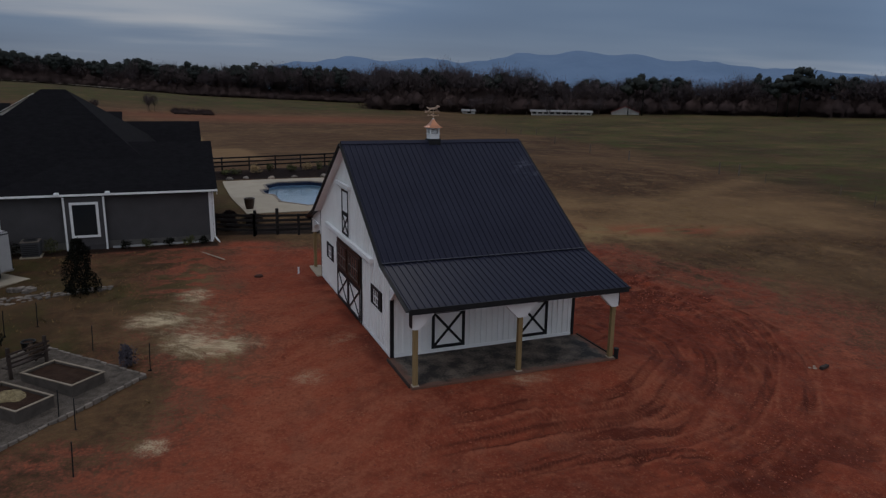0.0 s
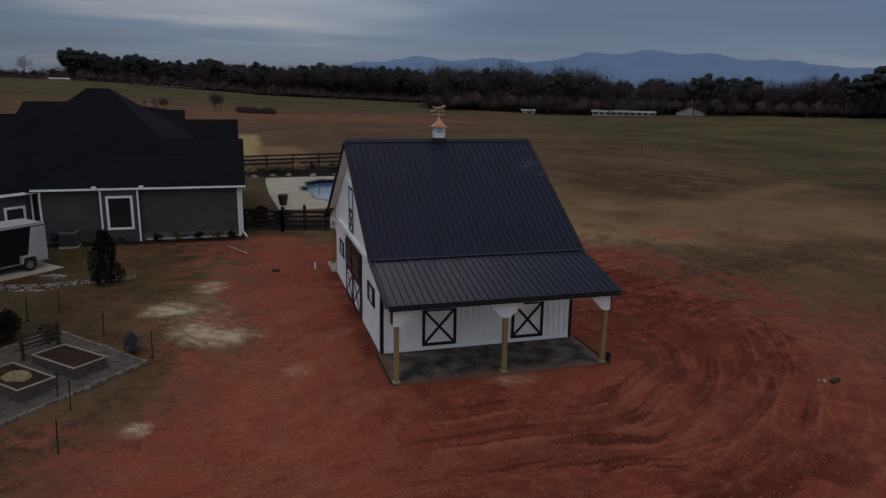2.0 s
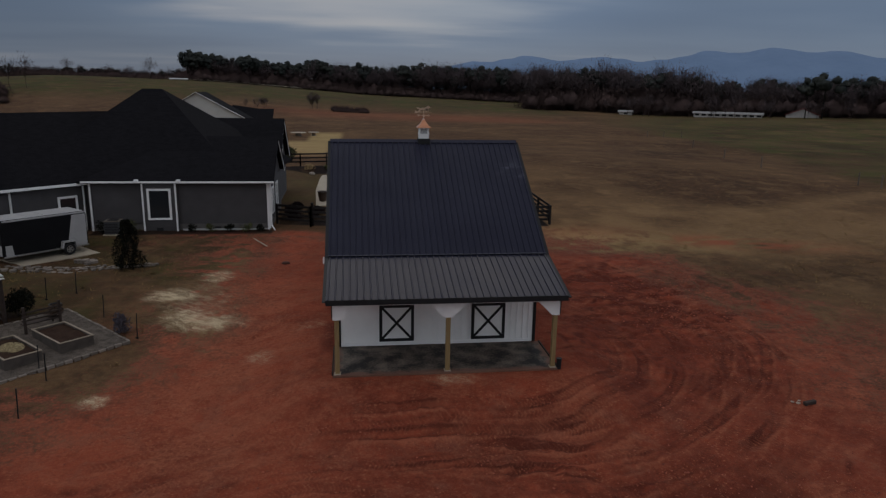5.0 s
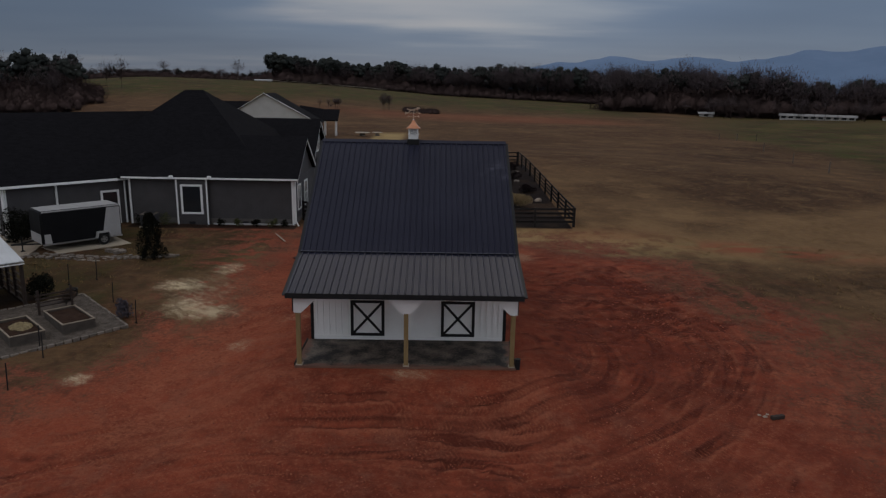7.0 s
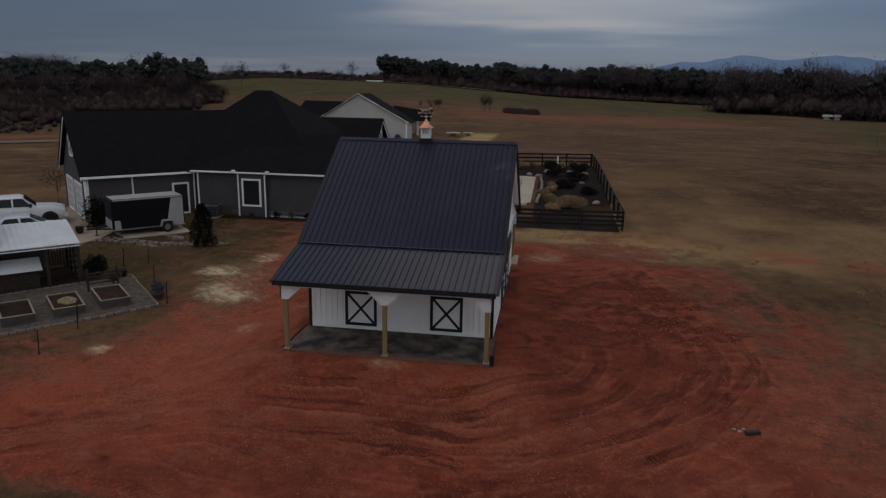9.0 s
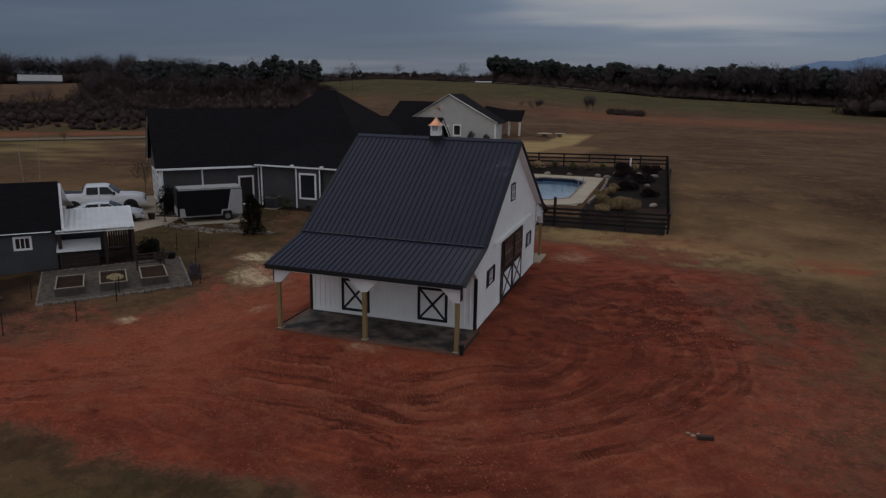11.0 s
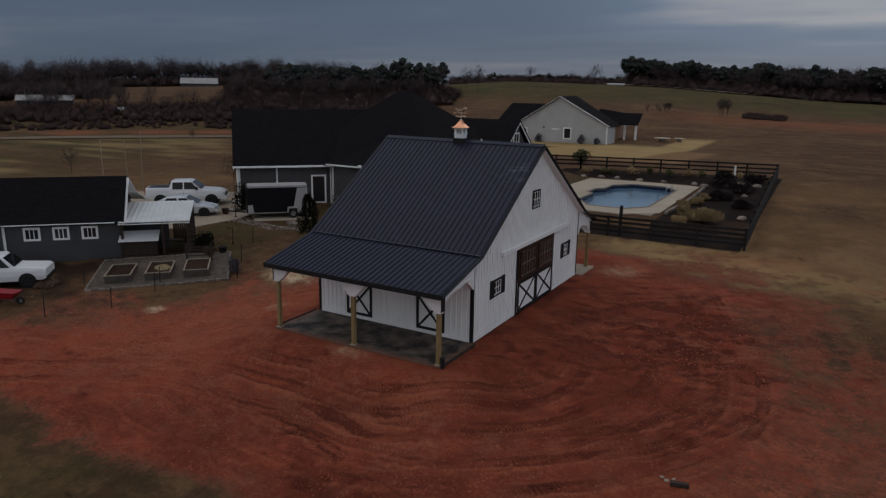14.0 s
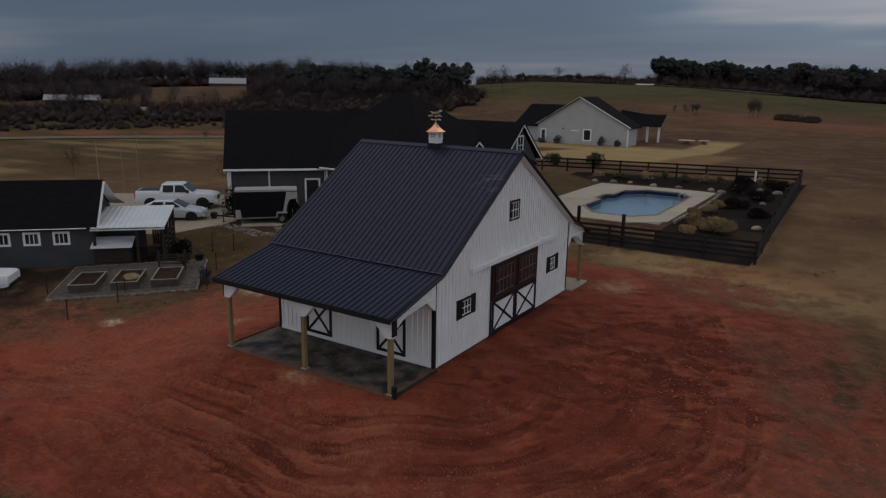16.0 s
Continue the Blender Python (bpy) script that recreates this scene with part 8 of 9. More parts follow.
def red_barrow():
    x, y = -7.5, 16.15
    b = thing("wheelbarrow", "red wheelbarrow beside the white car", "wheelbarrow", at=(x, y, ground_z(x, y)), turn=30)
    part("tray", lofted([[(-0.45, -0.25, 0.35), (0.35, -0.2, 0.3), (0.35, 0.2, 0.3), (-0.45, 0.25, 0.35)], [(-0.65, -0.36, 0.68), (0.62, -0.33, 0.62), (0.62, 0.33, 0.62), (-0.65, 0.36, 0.68)]]), REDPAINT, b)
    for s in (-1, 1):
        part("handle", bar((0.5, s * 0.12, 0.22), (-1.05, s * 0.28, 0.5), 0.04), RAWWOOD, b)
        part("leg", bar((-0.4, s * 0.24, 0.36), (-0.45, s * 0.26, 0.0), 0.03), BLACK, b)
    wheel(b, 0.65, 0.0, 0.19, 0.1)


red_barrow()


def trailer():
    t = thing("cargo_trailer", "enclosed black and silver cargo trailer on a pad", "trailer", at=(-9.55, 36.3, ground_z(-9.6, 36.3) + 0.06), turn=46)
    L, W, z0, z1 = 2.15, 1.0, 0.40, 2.25
    sec = lambda x, w, za, zb: [(x, -w, za), (x, -w, zb - 0.12), (x, -w + 0.14, zb), (x, w - 0.14, zb), (x, w, zb - 0.12), (x, w, za)]
    part("body", lofted([sec(-L, W - 0.1, z0, z1 - 0.06), sec(-L + 0.1, W, z0, z1), sec(L - 0.05, W, z0, z1), sec(L, W - 0.04, z0, z1 - 0.03)]), TRAILERBLACK, t, "black trailer skin")
    part("stone_guard", box(-L - 0.011, -L - 0.001, -W + 0.14, W - 0.14, z0 + 0.02, z0 + 0.56), TRAILERWHITE, t, "silver stone guard")
    part("roof", box(-L + 0.12, L - 0.06, -W + 0.16, W - 0.16, z1 + 0.001, z1 + 0.006), TRAILERWHITE, t, "silver roof sheet")
    for s in (-1, 1):
        part("roof_rail", bar((-L + 0.12, s * (W - 0.05), z1 - 0.05), (L - 0.06, s * (W - 0.05), z1 - 0.05), 0.07), TRAILERWHITE, t)
    part("rear_door", prism([(-W + 0.08, z0 + 0.05), (W - 0.08, z0 + 0.05), (W - 0.08, z1 - 0.22), (-W + 0.08, z1 - 0.22)], 0.012, "x", L + 0.001), TRAILERWHITE, t, "silver rear door")
    for s in (-1, 1):
        y0, y1 = sorted((s * W, s * (W + 0.008)))
        part("side_panel", prism([(L - 1.12, z0 + 0.02), (L - 0.06, z0 + 0.02), (L - 0.06, z1 - 0.13), (L - 0.78, z1 - 0.13)], 0.008, "y", y0), TRAILERWHITE, t, "silver slanted rear side panel")
        part("stone_guard", prism([(-L + 0.12, z0 + 0.02), (-L + 0.50, z0 + 0.02), (-L + 0.44, z0 + 0.56), (-L + 0.12, z0 + 0.56)], 0.008, "y", y0), TRAILERWHITE, t, "silver stone guard")
        part("fender", prism([(0.62, 0.42), (0.70, 0.78), (1.38, 0.78), (1.46, 0.42), (1.38, 0.42), (1.32, 0.70), (0.76, 0.70), (0.70, 0.42)], 0.24, "y", min(s * (W + 0.01), s * (W + 0.25))), TRAILERWHITE, t)
        part("wheel_well", box(0.72, 1.36, min(s * (W + 0.006), s * (W + 0.012)), max(s * (W + 0.006), s * (W + 0.012)), 0.40, 0.72), BLACK, t)
        wheel(t, 1.04, s * (W + 0.13), 0.32, 0.19)
        part("rub_rail", box(-L, L, min(s * W, s * (W + 0.03)), max(s * W, s * (W + 0.03)), z0 - 0.06, z0 + 0.02), ALLOY, t)
    for x in (-1.5, -0.7, 0.1):
        part("roof_seam", box(x - 0.02, x + 0.02, -W + 0.15, W - 0.15, z1 + 0.007, z1 + 0.018), TRAILERWHITE, t)
    for s in (-1, 1):
        part("tongue", bar((-L + 0.1, s * 0.6, 0.40), (-L - 1.05, 0, 0.42), 0.08), BLACK, t)
    part("jack", tube((-L - 0.75, 0, 0.02), (-L - 0.75, 0, 0.85), 0.035), BLACK, t)
    part("jack_foot", box(-L - 0.85, -L - 0.65, -0.1, 0.1, 0.0, 0.03), BLACK, t)
    part("coupler", box(-L - 1.3, -L - 1.0, -0.06, 0.06, 0.38, 0.48, bevel=0.02), BLACK, t)
    return t


trailer()


def sheet_on_ground(name, pts, lift, material, label, category, step=0.6):
    """A thin paving slab that follows the ground inside an outline."""
    xs, ys = [p[0] for p in pts], [p[1] for p in pts]
    bm = bmesh.new()
    vs = [bm.verts.new((x, y, 0)) for x, y in pts]
    f = bm.faces.new(vs)
    if f.normal.z < 0:
        f.normal_flip()
    for k in range(int((max(xs) - min(xs)) / step)):
        bmesh.ops.bisect_plane(bm, geom=list(bm.verts) + list(bm.edges) + list(bm.faces), plane_co=(min(xs) + (k + 1) * step, 0, 0), plane_no=(1, 0, 0))
    for k in range(int((max(ys) - min(ys)) / step)):
        bmesh.ops.bisect_plane(bm, geom=list(bm.verts) + list(bm.edges) + list(bm.faces), plane_co=(0, min(ys) + (k + 1) * step, 0), plane_no=(0, 1, 0))
    top = list(bm.faces)
    for v in bm.verts:
        v.co.z = ground_z(v.co.x, v.co.y) + lift
    r = bmesh.ops.extrude_face_region(bm, geom=top)
    for g in r["geom"]:
        if isinstance(g, bmesh.types.BMVert):
            g.co.z -= 0.2
    bmesh.ops.recalc_face_normals(bm, faces=list(bm.faces))
    return solid(name, bm, material, label, category, "structure")


sheet_on_ground("driveway", [(-11.6, 30.2), (-10.9, 33.6), (-11.4, 35.9), (-8.7, 38.7), (-9.6, 40.2), (-13.9, 36.9), (-19.5, 42.5), (-30, 36), (-30, 27.5), (-20, 26.8), (-15, 27.5)], 0.06, DRIVE, "pale concrete driveway before the garage", "driveway", 1.2)
sheet_on_ground("trailer_pad", [(-11.2, 35.4), (-9.4, 33.9), (-6.6, 36.6), (-8.5, 38.3)], 0.055, PALECON, "pale concrete pad under the trailer", "pad", 0.8)


# ---- stone path and shrubs by the house ----


def flat_stones():
    rnd = random.Random(11)
    s = thing("stone_path", "band of flat grey stepping stones set in the grass", "path")
    shapes = []
    for k in range(5):
        bm = bmesh.new()
        n = rnd.randint(6, 8)
        pts = [(math.cos(2 * math.pi * i / n) * rnd.uniform(0.75, 1.1), math.sin(2 * math.pi * i / n) * rnd.uniform(0.75, 1.1)) for i in range(n)]
        prism([(x * 0.5, y * 0.5) for x, y in pts], 1.0, "z", -0.5, bm)
        bmesh.ops.bevel(bm, geom=[e for e in bm.edges if e.verts[0].co.z > 0 and e.verts[1].co.z > 0], offset=0.08, segments=1, affect="EDGES")
        shapes.append(mesh_of("path_stone", bm, STONE))
    def put(x, y, r, h):
        ob = part("path_stone", shapes[rnd.randrange(5)], STONE, s)
        ob.matrix_local = Matrix.LocRotScale((x, y, ground_z(x, y) + h * 0.18), Euler((rnd.uniform(-0.08, 0.08), rnd.uniform(-0.08, 0.08), rnd.uniform(0, 6.28))), Vector((r, r * rnd.uniform(0.55, 0.9), h)))
    for i in range(30):
        f = (i + 0.5) / 30
        x = -11.2 + 8.4 * f
        y = 33.25 + 0.25 * math.sin(f * 9) + 1.6 * max(0, f - 0.55)
        for k in range(3 if f < 0.7 else 2):
            put(x + rnd.uniform(-0.1, 0.1), y + (k - 1) * 0.40 + rnd.uniform(-0.06, 0.06), rnd.uniform(0.24, 0.40), rnd.uniform(0.08, 0.13))
    for i in range(14):
        put(-6.6 + rnd.uniform(-0.45, 0.45), 34.5 + rnd.uniform(-0.3, 0.3), rnd.uniform(0.25, 0.42), rnd.uniform(0.14, 0.28))
    return s


flat_stones()


def leaf_cloud(rnd, rx, ry, rz, n, size, z0=0.0, upright=0.0, cone=False, hollow=0.35):
    """Many small leaf faces filling an uneven rounded mass."""
    V, F = [], []
    lumps = [(rnd.uniform(-0.5, 0.5), rnd.uniform(-0.5, 0.5), rnd.uniform(0.2, 0.9), rnd.uniform(0.35, 0.6)) for _ in range(7)]
    for _ in range(n):
        t, f = rnd.uniform(0, 2 * math.pi), rnd.uniform(0, 1)
        if cone:
            r = (1 - f * f * 0.75) * math.sqrt(rnd.uniform(hollow, 1)) * (0.85 + 0.3 * math.sin(t * 3 + f * 9))
            p = Vector((math.cos(t) * r * rx, math.sin(t) * r * ry, z0 + f * rz))
        else:
            lx, ly, lz, lr = lumps[rnd.randrange(7)]
            d = Vector((rnd.gauss(0, 1), rnd.gauss(0, 1), rnd.gauss(0, 1))).normalized() * lr * rnd.uniform(hollow, 1) ** 0.5
            p = Vector(((lx + d.x) * rx, (ly + d.y) * ry, z0 + max(0.02, (lz * 0.7 + d.z * 0.7)) * rz))
        a = Vector((rnd.gauss(0, 1), rnd.gauss(0, 1), rnd.gauss(0, 1) + upright)).normalized()
        b = a.cross(Vector((rnd.gauss(0, 1), rnd.gauss(0, 1), rnd.gauss(0, 1)))).normalized()
        s = size * rnd.uniform(0.6, 1.3)
        i = len(V)
        V += [p - b * s * 0.35, p + b * s * 0.35, p + a * s]
        F.append((i, i + 1, i + 2))
    return V, F


def shrub(x, y, rx, h, material, label, n=500, size=0.10, cone=False, seed=1, upright=0.0, name="shrub", category="shrub", z=None):
    rnd = random.Random(seed)
    s = thing(name, label, category, at=(x, y, ground_z(x, y) if z is None else z))
    V, F = leaf_cloud(rnd, rx, rx, h, n, size, 0.03, upright, cone)
    raw("crown", V, F, material, s)
    st = bmesh.new()
    for k in range(4):
        t = rnd.uniform(0, 6.28)
        tube((0.03 * math.cos(t), 0.03 * math.sin(t), -0.1), (rx * 0.3 * math.cos(t), rx * 0.3 * math.sin(t), h * 0.6), 0.02, 0.008, 5, st)
    part("stem", st, BARK, s)
    return s


GREYTWIG_DRY = surf("dead_stalks", (0.13, 0.085, 0.055), (0.075, 0.05, 0.036), 5, 0.95)
shrub(-4.75, 25.75, 0.42, 0.62, GREYTWIG_DRY, "dead stalks of last year's plants in the raised bed", 220, 0.16, False, 61, 1.0, name="dead_stalks", category="plant", z=ground_z(-4.75, 25.75) + 0.28)
shrub(-4.1, 33.4, 0.76, 2.45, HEDGE, "narrow dark evergreen standing in the yard", 6000, 0.085, True, 3, name="evergreen", category="evergreen")
shrub(-13.1, 36.9, 1.1, 2.1, HEDGE, "dark evergreen shrub at the garage corner", 3200, 0.11, False, 4)
for i, (x, r, h) in enumerate(((-2.6, 0.35, 0.5), (-1.5, 0.4, 0.55), (-0.4, 0.35, 0.5), (0.7, 0.4, 0.6), (1.5, 0.35, 0.5), (-6.2, 0.5, 0.9), (-7.9, 0.45, 0.8))):
    shrub(x, 40.95, r, h, SHRUB if i % 2 else HEDGE, "low dark shrub along the house wall", 300, 0.09, False, 20 + i)
GREYTWIG = surf("purple_grey_twigs", (0.10, 0.09, 0.105), (0.07, 0.06, 0.075), 3, 0.9)
shrub(-1.75, 24.9, 0.42, 0.95, GREYTWIG, "leafless purple-grey shrub at the garden corner", 700, 0.09, False, 31, 1.2)
shrub(-6.6, 26.9, 0.85, 1.25, HEDGE, "dark evergreen shrub in the rough grass", 1800, 0.10, False, 33)


def ac_unit(x, y):
    a = thing("air_conditioner", "grey outdoor air-conditioning unit beside the house", "air conditioner", at=(x, y, ground_z(x, y)))
    part("casing", box(-0.42, 0.42, -0.42, 0.42, 0.04, 0.85, bevel=0.03), SHEDWALL, a)
    part("fan_grille", tube((0, 0, 0.851), (0, 0, 0.88), 0.34, seg=20), BLACK, a)
    part("lid", box(-0.44, 0.44, -0.44, 0.44, 0.80, 0.852), STONE, a)
    for k in range(6):
        part("louvre", box(-0.38, 0.38, -0.432, -0.421, 0.15 + k * 0.1, 0.19 + k * 0.1), BLACK, a)
    part("pad", box(-0.5, 0.5, -0.5, 0.5, -0.1, 0.04), PALECON, a)


ac_unit(-7.1, 40.6)


# ---- planting round the pool ----
rnd_p = random.Random(17)
for i in range(11):
    x = 3.0 + i * 1.55 + rnd_p.uniform(-0.4, 0.4)
    yellow = i % 3 == 0
    shrub(x, 67.4 + i * 0.28 + rnd_p.uniform(-0.5, 0.5), rnd_p.uniform(0.4, 0.75), rnd_p.uniform(0.5, 0.9), DRYGRASS if yellow else SHRUB,
          "yellowed low shrub in the mulch bed" if yellow else "low green shrub in the mulch bed", 350, 0.12, False, 60 + i)
for x, y, r, h in ((17.4, 49.9, 1.6, 1.1), (16.0, 50.6, 0.9, 0.7), (15.4, 53.2, 0.7, 0.55), (16.2, 47.8, 0.7, 0.5), (15.9, 55.6, 0.7, 0.6), (16.1, 58.0, 0.6, 0.5)):
    shrub(x, y, r, h, DRYGRASS, "tan clump of dry ornamental grass by the pool", 5000, 0.10, False, int(x * 7), 1.0, name="ornamental_grass", category="grass clump")
DARKSHRUB = surf("dark_winter_shrub", (0.026, 0.017, 0.017), (0.013, 0.009, 0.010), 4, 0.95, spec=0.05)
for x, y, r, h in ((16.6, 65.0, 1.1, 1.3), (18.3, 62.0, 1.0, 1.2), (17.3, 58.5, 0.9, 1.0), (18.8, 67.8, 1.0, 1.2), (16.2, 69.0, 0.9, 1.2), (19.3, 56.0, 0.8, 0.9), (4.7, 45.3, 0.7, 1.0), (3.4, 44.6, 0.7, 1.1), (3.2, 46.4, 0.6, 0.8)):
    shrub(x, y, r * 1.25, h * 0.8, DARKSHRUB, "dark leafless shrub in the mulch bed", 2600, 0.09, False, int(x * 13), 0.6)
for i, (x, y) in enumerate(((-3.8, 72.5), (0.3, 73.8))):
    shrub(x, y, 1.1, 1.6, SHRUB, "rounded olive-green bush behind the fence", 900, 0.2, False, 90 + i)

for i, (x, r, h) in enumerate(((-23.6, 0.7, 1.2), (-20.9, 0.8, 1.5), (-13.2, 0.8, 1.6), (-10.2, 0.7, 1.3))):
    shrub(x, 113.0, r, h, GREYTWIG, "leafless grey shrub against the pale house wall", 500, 0.2, False, 160 + i, 0.8)


def boulder(x, y, r, material, label, seed, z=None):
    rnd = random.Random(seed)
    bm = bmesh.new()
    bmesh.ops.create_icosphere(bm, subdivisions=2, radius=1.0)
    for v in bm.verts:
        k = 1 + 0.28 * (noise.noise(v.co * 1.7 + Vector((seed, 0, 0))))
        v.co = Vector((v.co.x * r * k * 1.2, v.co.y * r * k * 0.9, max(-0.3, v.co.z * k) * r * 0.65))
    ob = solid("boulder", bm, material, label, "rock", group="rocks in the pool garden", smooth=True)
    ob.matrix_world = pose(x, y, (ground_z(x, y) if z is None else z) + r * 0.12, 0, 0, rnd.uniform(0, 360))


for i, (x, y, r) in enumerate(((19.65, 52.3, 0.42), (18.6, 64.0, 0.4), (18.0, 63.0, 0.35), (19.2, 65.6, 0.45), (17.8, 66.4, 0.4), (19.0, 58.0, 0.32), (5.0, 66.3, 0.5), (6.5, 66.6, 0.4), (8.8, 66.2, 0.45), (13.8, 66.4, 0.5), (14.8, 65.8, 0.5), (18.8, 60.6, 0.35), (15.7, 67.5, 0.55), (11.0, 66.5, 0.35), (3.3, 66.0, 0.45))):
    boulder(x, y, r * 0.75, HAYSTRAWROCK if i % 4 == 0 else STONE, "pale rounded garden rock by the pool" if i % 4 == 0 else "grey garden rock by the pool", 100 + i)
wp = thing("marker_post", "short white post in the mulch bed", "post", at=(16.6, 71.2, ground_z(16.6, 71.2)))
part("post", box(-0.08, 0.08, -0.08, 0.08, -0.1, 1.05, bevel=0.02), TRIM, wp)


def low_wall():
    w = thing("garden_wall", "low grey stone edging wall beside the pool deck", "wall")
    rnd = random.Random(23)
    for i in range(40):
        f = i / 39
        x, y = 14.95 + 0.25 * math.sin(f * 3.0), 49.5 + 14.5 * f
        bm = box(-0.19, 0.19, -0.10, 0.10, 0, 0.20 + rnd.uniform(0, 0.05), bevel=0.025)
        ob = part("wall_stone", bm, STONE, w)
        ob.matrix_local = pose(x + rnd.uniform(-0.03, 0.03), y, ground_z(x, y), 0, 0, 90 + rnd.uniform(-8, 8))


low_wall()


# ---- loose things in the yard ----
def plank(x, y, ln, turn, label):
    ob = solid("plank", box(-ln / 2, ln / 2, -0.045, 0.045, 0, 0.03, bevel=0.005), PALEWOOD, label, "plank")
    ob.matrix_world = pose(x, y, ground_z(x, y) + 0.02, 0, 0, turn)


plank(1.55, 38.75, 3.6, -64, "long bare wooden plank lying on the clay")
b1 = thing("survey_stake", "short white marker stake standing in the clay", "stake", at=(5.67, 34.0, ground_z(5.67, 34.0)))
part("shaft", tube((0, 0, -0.1), (0, 0, 0.34), 0.05, 0.045), TRIM, b1)
for i, (x, y, r) in enumerate(((3.68, 33.9, 0.22), (22.2, 17.45, 0.08), (22.35, 17.6, 0.06), (22.05, 17.55, 0.06))):
    rb = bmesh.new()
    bmesh.ops.create_icosphere(rb, subdivisions=2, radius=1.0)
    for v in rb.verts:
        v.co = v.co * r * (1 + 0.35 * noise.noise(v.co * 2 + Vector((i, 3, 0))))
        v.co.z *= 0.45
    ob = solid("clod", rb, surf("dark_wet_clod", (0.05, 0.02, 0.014), (0.08, 0.03, 0.02), 5, 0.9) if i == 0 else HAYSTRAWROCK, "dark clod of wet clay" if i == 0 else "small stone lying on the clay", "clod" if i == 0 else "stone", smooth=True)
    ob.matrix_world = pose(x, y, ground_z(x, y))
blk = thing("timber_offcut", "dark offcut of timber lying on the clay", "offcut", at=(22.55, 17.35, ground_z(22.5, 17.4)), turn=15)
part("block", box(-0.24, 0.24, -0.07, 0.07, 0.0, 0.12, bevel=0.01), DARKWOOD, blk)
bkt = thing("black_bucket", "small black bucket beside the porch post", "bucket", at=(14.22, 19.0, ground_z(14.22, 19.0) + 0.02))
part("body", tube((0, 0, 0), (0, 0, 0.36), 0.075, 0.09, 14), BLACK, bkt)
part("rim", tube((0, 0, 0.35), (0, 0, 0.38), 0.097, 0.097, 14), BLACK, bkt)

# ---- pasture fence posts, far buildings and grazing stock ----
for x, y in ((58.8, 62.0), (59.8, 60.0), (57.3, 77.0), (59.4, 89.5), (63.3, 106.5), (66.0, 131.0), (69.5, 131.0), (73.5, 131.5), (57.5, 54.0), (58.5, 46.0), (55.8, 40.5)):
    p = thing("fence_post", "weathered wooden post of the pasture fence", "post", "pasture fence posts", (x, y, ground_z(x, y)))
    part("shaft", tube((0, 0, -0.2), (0, 0, 1.35 if y > 55 else 1.0), 0.08 if y > 58 else 0.03, 0.07 if y > 58 else 0.03, 8), RAWWOOD, p)


def far_building(x, y, w, d, hw, hr, wall_m, roof_m, label, turn=0, windows=0, name="farm_building"):
    b = thing(name, label, "building", at=(x, y, ground_z(x, y)), turn=turn)
    part("wall", box(-w / 2, w / 2, -d / 2, d / 2, -1.0, hw), wall_m, b)
    roof_solid([(-w / 2 - 0.5, -d / 2 - 0.5, hw), (w / 2 + 0.5, -d / 2 - 0.5, hw), (w / 2 + 0.5, 0, hr), (-w / 2 - 0.5, 0, hr), (w / 2 + 0.5, d / 2 + 0.5, hw), (-w / 2 - 0.5, d / 2 + 0.5, hw)], [(0, 1, 2, 3), (3, 2, 4, 5)], "roof", b, material=roof_m)
    for s in (-1, 1):
        part("gable", prism([(-d / 2, hw - 0.1), (d / 2, hw - 0.1), (0, hr - 0.2)], 0.3, "x", s * (w / 2 - 0.15) - 0.15), wall_m, b)
    for k in range(windows):
        u = -w / 2 + w * (k + 0.5) / windows
        part("window", box(u - 0.7, u + 0.7, -d / 2 - 0.06, -d / 2 - 0.01, 1.0, hw - 0.8), PANE, b)


def polar(az, r):
    return 10 + math.sin(radians(az)) * r, math.cos(radians(az)) * r


far_building(160.0, 219.5, 8, 10, 0.8, 3.0, PLASTER, REDROOF, "white farm building with dull red roof at the wood's edge", 55, 0)
far_building(137.0, 227.0, 22, 6, 1.15, 1.75, PLASTER, FARTIN, "long low pale farm shed at the wood's edge", -31, 10)
far_building(105.0, 240.0, 4.5, 4, 1.0, 1.6, PLASTER, FARTIN, "small pale farm shed at the wood's edge", -20, 1)
far_building(-292.0, 276.0, 19, 12, 1.6, 4.6, SHEDWALL, FARTIN, "far barn with pale metal roof on the hillside", 46, 0, "far_barn")
far_building(-178.0, 120.0, 14, 7, 1.6, 3.0, SHEDWALL, FARTIN, "low dark house with pale roof among the far brush", 55, 3, "far_house")
far_building(-130.0, 111.0, 2.0, 2.0, 0.9, 1.7, PALESIDE, PALESIDE, "small white hut beyond the road", 50, 1, "far_hut")


V, F = [], []
for i, a in enumerate(np.linspace(-16, 0.5, 40)):
    for r in (333.0, 337.5):
        x, y = polar(a, r)
        V.append((x, y, ground_z(x, y) + 0.5))
for i in range(39):
    F.append((2 * i, 2 * i + 1, 2 * i + 3, 2 * i + 2))
tagged(raw("farm_lane", V, F, PALECON), "thin pale farm lane along the top of the green field", "lane", kind="structure")
_x, _y = polar(-13.7, 332)
far_building(_x, _y, 7, 3, 0.4, 0.8, PLASTER, PALESIDE, "long low white trailer on the far hilltop", 14, 0, "far_trailer")
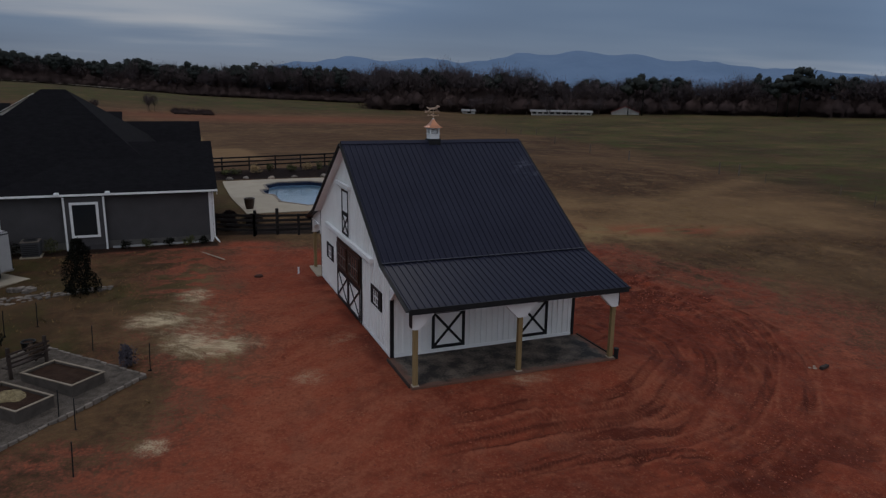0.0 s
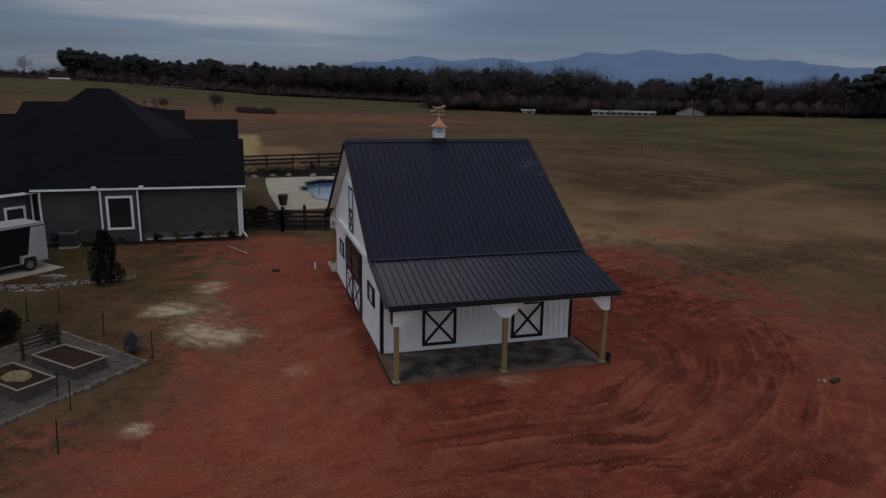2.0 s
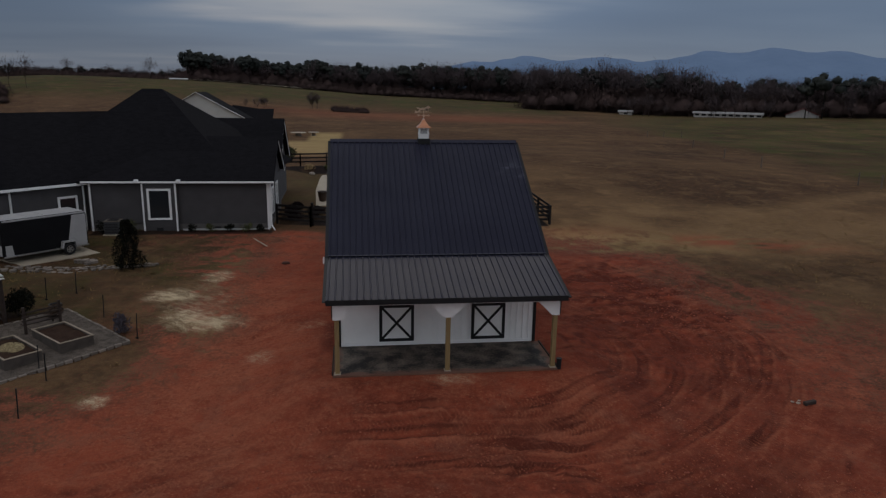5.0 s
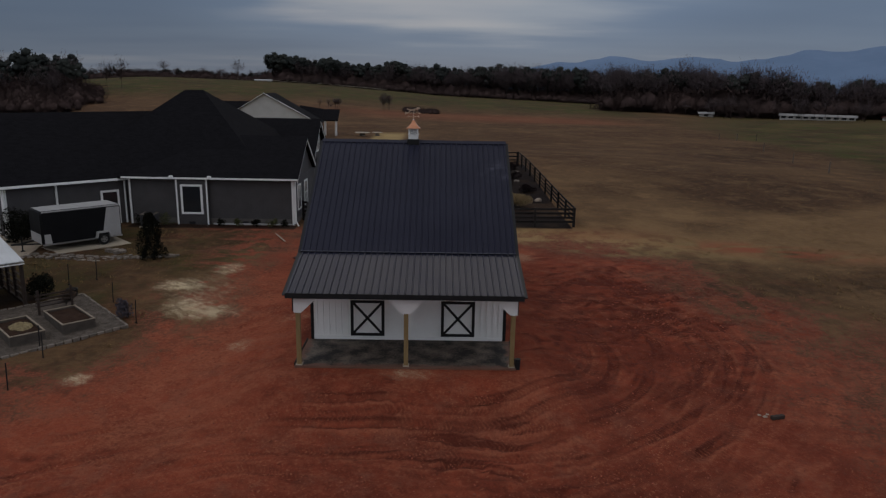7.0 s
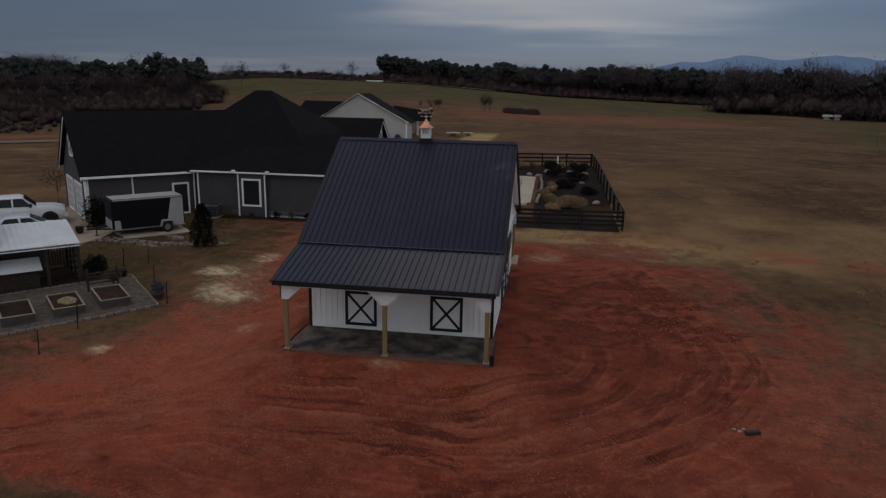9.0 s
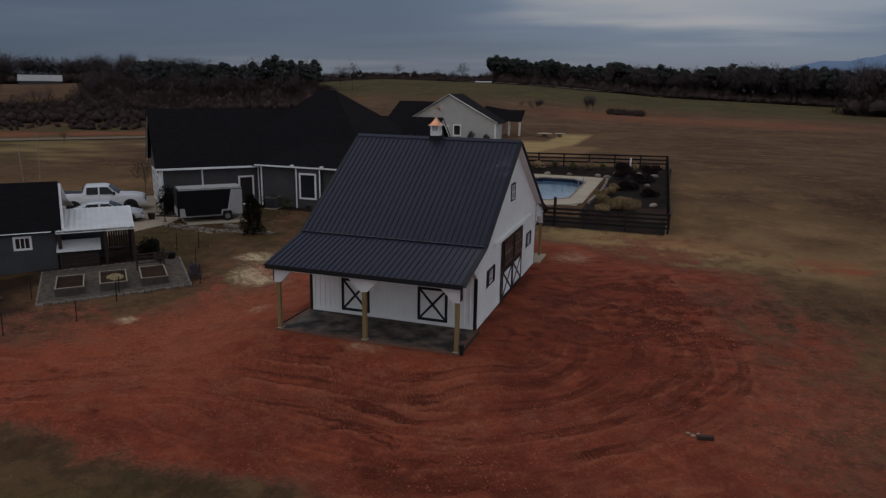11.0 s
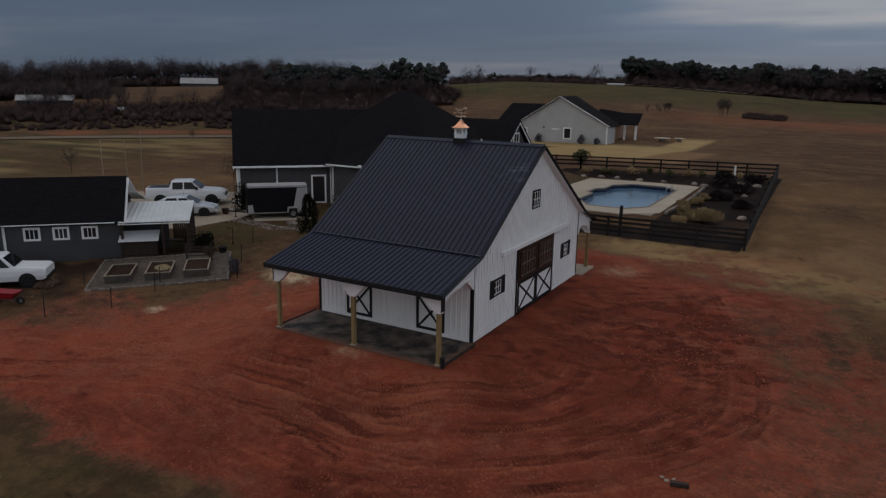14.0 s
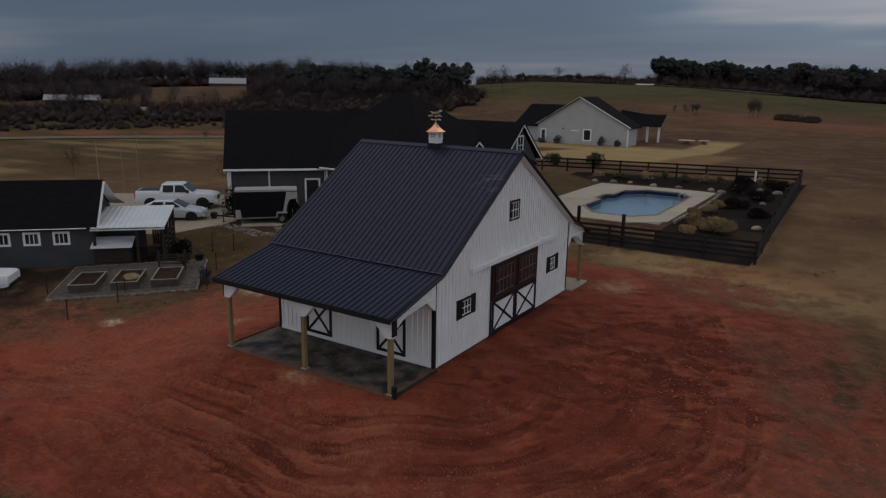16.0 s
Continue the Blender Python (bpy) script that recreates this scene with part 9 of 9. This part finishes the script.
# the road, with poles on the lawn before it
V, F = [], []
for i, a in enumerate(np.linspace(-80, -29, 40)):
    for r in (113.0, 117.5):
        x, y = polar(a, r)
        V.append((x, y, ground_z(x, y) + 0.12))
for i in range(39):
    F.append((2 * i, 2 * i + 1, 2 * i + 3, 2 * i + 2))
tagged(raw("road", V, F, ASPHALT), "grey country road beyond the lawn", "road", kind="structure")
for i, (x, y, h) in enumerate(((-27.2, 38.4, 5.2), (-29.0, 36.0, 4.5), (-27.9, 37.6, 4.4))):
    p = thing("lawn_pole", "tall thin pale pole on the lawn", "pole", "poles on the lawn", (x, y, ground_z(x, y)))
    part("shaft", tube((0, 0, -0.2), (0.3 - 0.25 * i, 0, h), 0.04, 0.025, 8), PALEWOOD, p)


def lone_tree(x, y, h, seed):
    V, F, O = grow_tree(np.random.default_rng(seed), h, "bare")
    t = thing("bare_tree", "small leafless tree on the lawn", "tree", at=(x, y, ground_z(x, y)))
    k = 8
    raw("trunk", V[:k], F[:8], BARK, t)
    raw("crown", V[k:], F[8:] - k, BARK, t)


for i, (a, r, h) in enumerate(((-51.5, 66, 3.2), (-35.7, 52.9, 3.6), (-44.5, 105, 2.2))):
    lone_tree(*polar(a, r), h, 200 + i)


def scattered_clods():
    """Lumps of clay thrown up along the tracks and where the ground was dug."""
    g = np.random.default_rng(31)
    base = bmesh.new()
    bmesh.ops.create_icosphere(base, subdivisions=1, radius=1.0)
    bv = np.array([v.co[:] for v in base.verts]); bf = np.array([[v.index for v in f.verts] for f in base.faces])
    base.free()
    spots = []
    for pts, reach, force in TRACKS[:6]:
        line, along, run = way(pts)
        for _ in range(int(110 * force)):
            i = g.integers(len(line))
            o = (reach + g.normal() * 0.25) * (1 if g.random() < 0.5 else -1) + g.normal() * 0.2
            spots.append((line[i][0] - along[i][1] * o, line[i][1] + along[i][0] * o, g.uniform(0.012, 0.030)))
    for _ in range(500):
        spots.append((g.normal(22.0, 1.8), g.normal(26.6, 1.7), g.uniform(0.015, 0.042)))
    for _ in range(220):
        spots.append((g.normal(16, 4.0), g.normal(12.8, 0.7), g.uniform(0.012, 0.032)))
    for _ in range(300):
        spots.append((g.uniform(-2, 26), g.uniform(11, 20), g.uniform(0.010, 0.026)))
    V, F, n = [], [], 0
    for x, y, r in spots:
        if 6.0 < x < 14.8 and y > 18.4:
            continue
        k = bv * (1 + g.normal(size=(len(bv), 1)) * 0.22) * np.array((r * g.uniform(0.8, 1.5), r * g.uniform(0.8, 1.5), r * 0.7))
        V.append(k + np.array((x, y, ground_z(x, y) + r * 0.25))); F.append(bf + n); n += len(bv)
    ob = raw("clay_clods", np.concatenate(V), np.concatenate(F), CLODS, smooth=False)
    tagged(ob, "loose lumps of red clay along the wheel tracks", "clods", kind="stuff")


CLODS = surf("clay_lumps", (0.38, 0.11, 0.062), (0.13, 0.034, 0.022), 2.0, 0.95, lo=0.4, hi=0.6)
scattered_clods()


def grass_tufts():
    """Clumps of dry blades over the rough turf, thickest near the yard."""
    g = np.random.default_rng(53)
    spots = np.concatenate([np.stack([g.uniform(-14, 3.5, 5200), g.uniform(15.5, 41, 5200)], 1), np.stack([g.uniform(14, 46, 5200), g.uniform(9, 46, 5200)], 1),
                            np.stack([g.uniform(-8, 26, 3000), g.uniform(6.5, 12.5, 3000)], 1), np.stack([g.uniform(14, 60, 2600), g.uniform(40, 74, 2600)], 1)])
    x, y = spots[:, 0], spots[:, 1]
    pd = polygon_dist(x, y, CLAY_EDGE)
    clear = (pd > g.uniform(0.8, 4.5, len(x))) & (g.random(len(x)) < 0.55) & (rect_dist(x, y, -10.9, -1.6, 18.5, 28.5) > 0.1) & ~((x < -8) & (y < 24)) & ~((x < -6.2) & (y > 33)) & (rect_dist(x, y, 2, 21.3, 42.4, 73) > 0.1) & ~((x < 2.3) & (y > 40.0))
    clear &= vnoise(x, y, 2.2, 54) * 0.6 + vnoise(x, y, 0.7, 55) * 0.4 > g.uniform(0.2, 0.62, len(x))
    V, F, O, n = [], [], [], 0
    for px, py in spots[clear]:
        z, k = float(land(px, py)), int(g.integers(4, 8))
        root = np.stack([px + g.normal(0, 0.07, k), py + g.normal(0, 0.07, k), np.full(k, z - 0.02)], 1)
        lean = np.stack([g.normal(0, 0.09, k), g.normal(0, 0.09, k), g.uniform(0.05, 0.15, k)], 1)
        t = g.uniform(0, math.pi, k)
        side = np.stack([np.cos(t), np.sin(t), np.zeros(k)], 1) * g.uniform(0.012, 0.028, (k, 1))
        V.append(np.stack([root - side, root + side, root + lean], 1).reshape(-1, 3))
        F.append(np.arange(3 * k).reshape(k, 3) + n); n += 3 * k
        O.append(np.tile((g.normal(0, 0.2), g.normal(0, 0.2), 1.0), (3 * k, 1)))
    ob = raw("grass_tufts", np.concatenate(V), np.concatenate(F), TUFTS)
    ob.data.attributes.new("outward", "FLOAT_VECTOR", "POINT").data.foreach_set("vector", np.concatenate(O).ravel().astype(np.float32))
    tagged(ob, "dry tan and olive tufts of winter grass", "grass", kind="stuff")


TUFTS = crown_mat("dry_turf", (0.27, 0.18, 0.085), (0.17, 0.112, 0.053), 1.1)
grass_tufts()

BRUSHPILE = surf("dry_brush", (0.20, 0.135, 0.085), (0.10, 0.065, 0.042), 4, 0.95, vary=0.2)
for i, (x, y, r, h) in enumerate(((-8.5, 18.6, 0.7, 0.25), (-9.2, 18.3, 0.5, 0.2))):
    shrub(x, y, r, h, BRUSHPILE, "low heap of dry brush beside the old white car", 1200, 0.12, False, 140 + i, 0.3, name="brush_heap", category="brush heap")
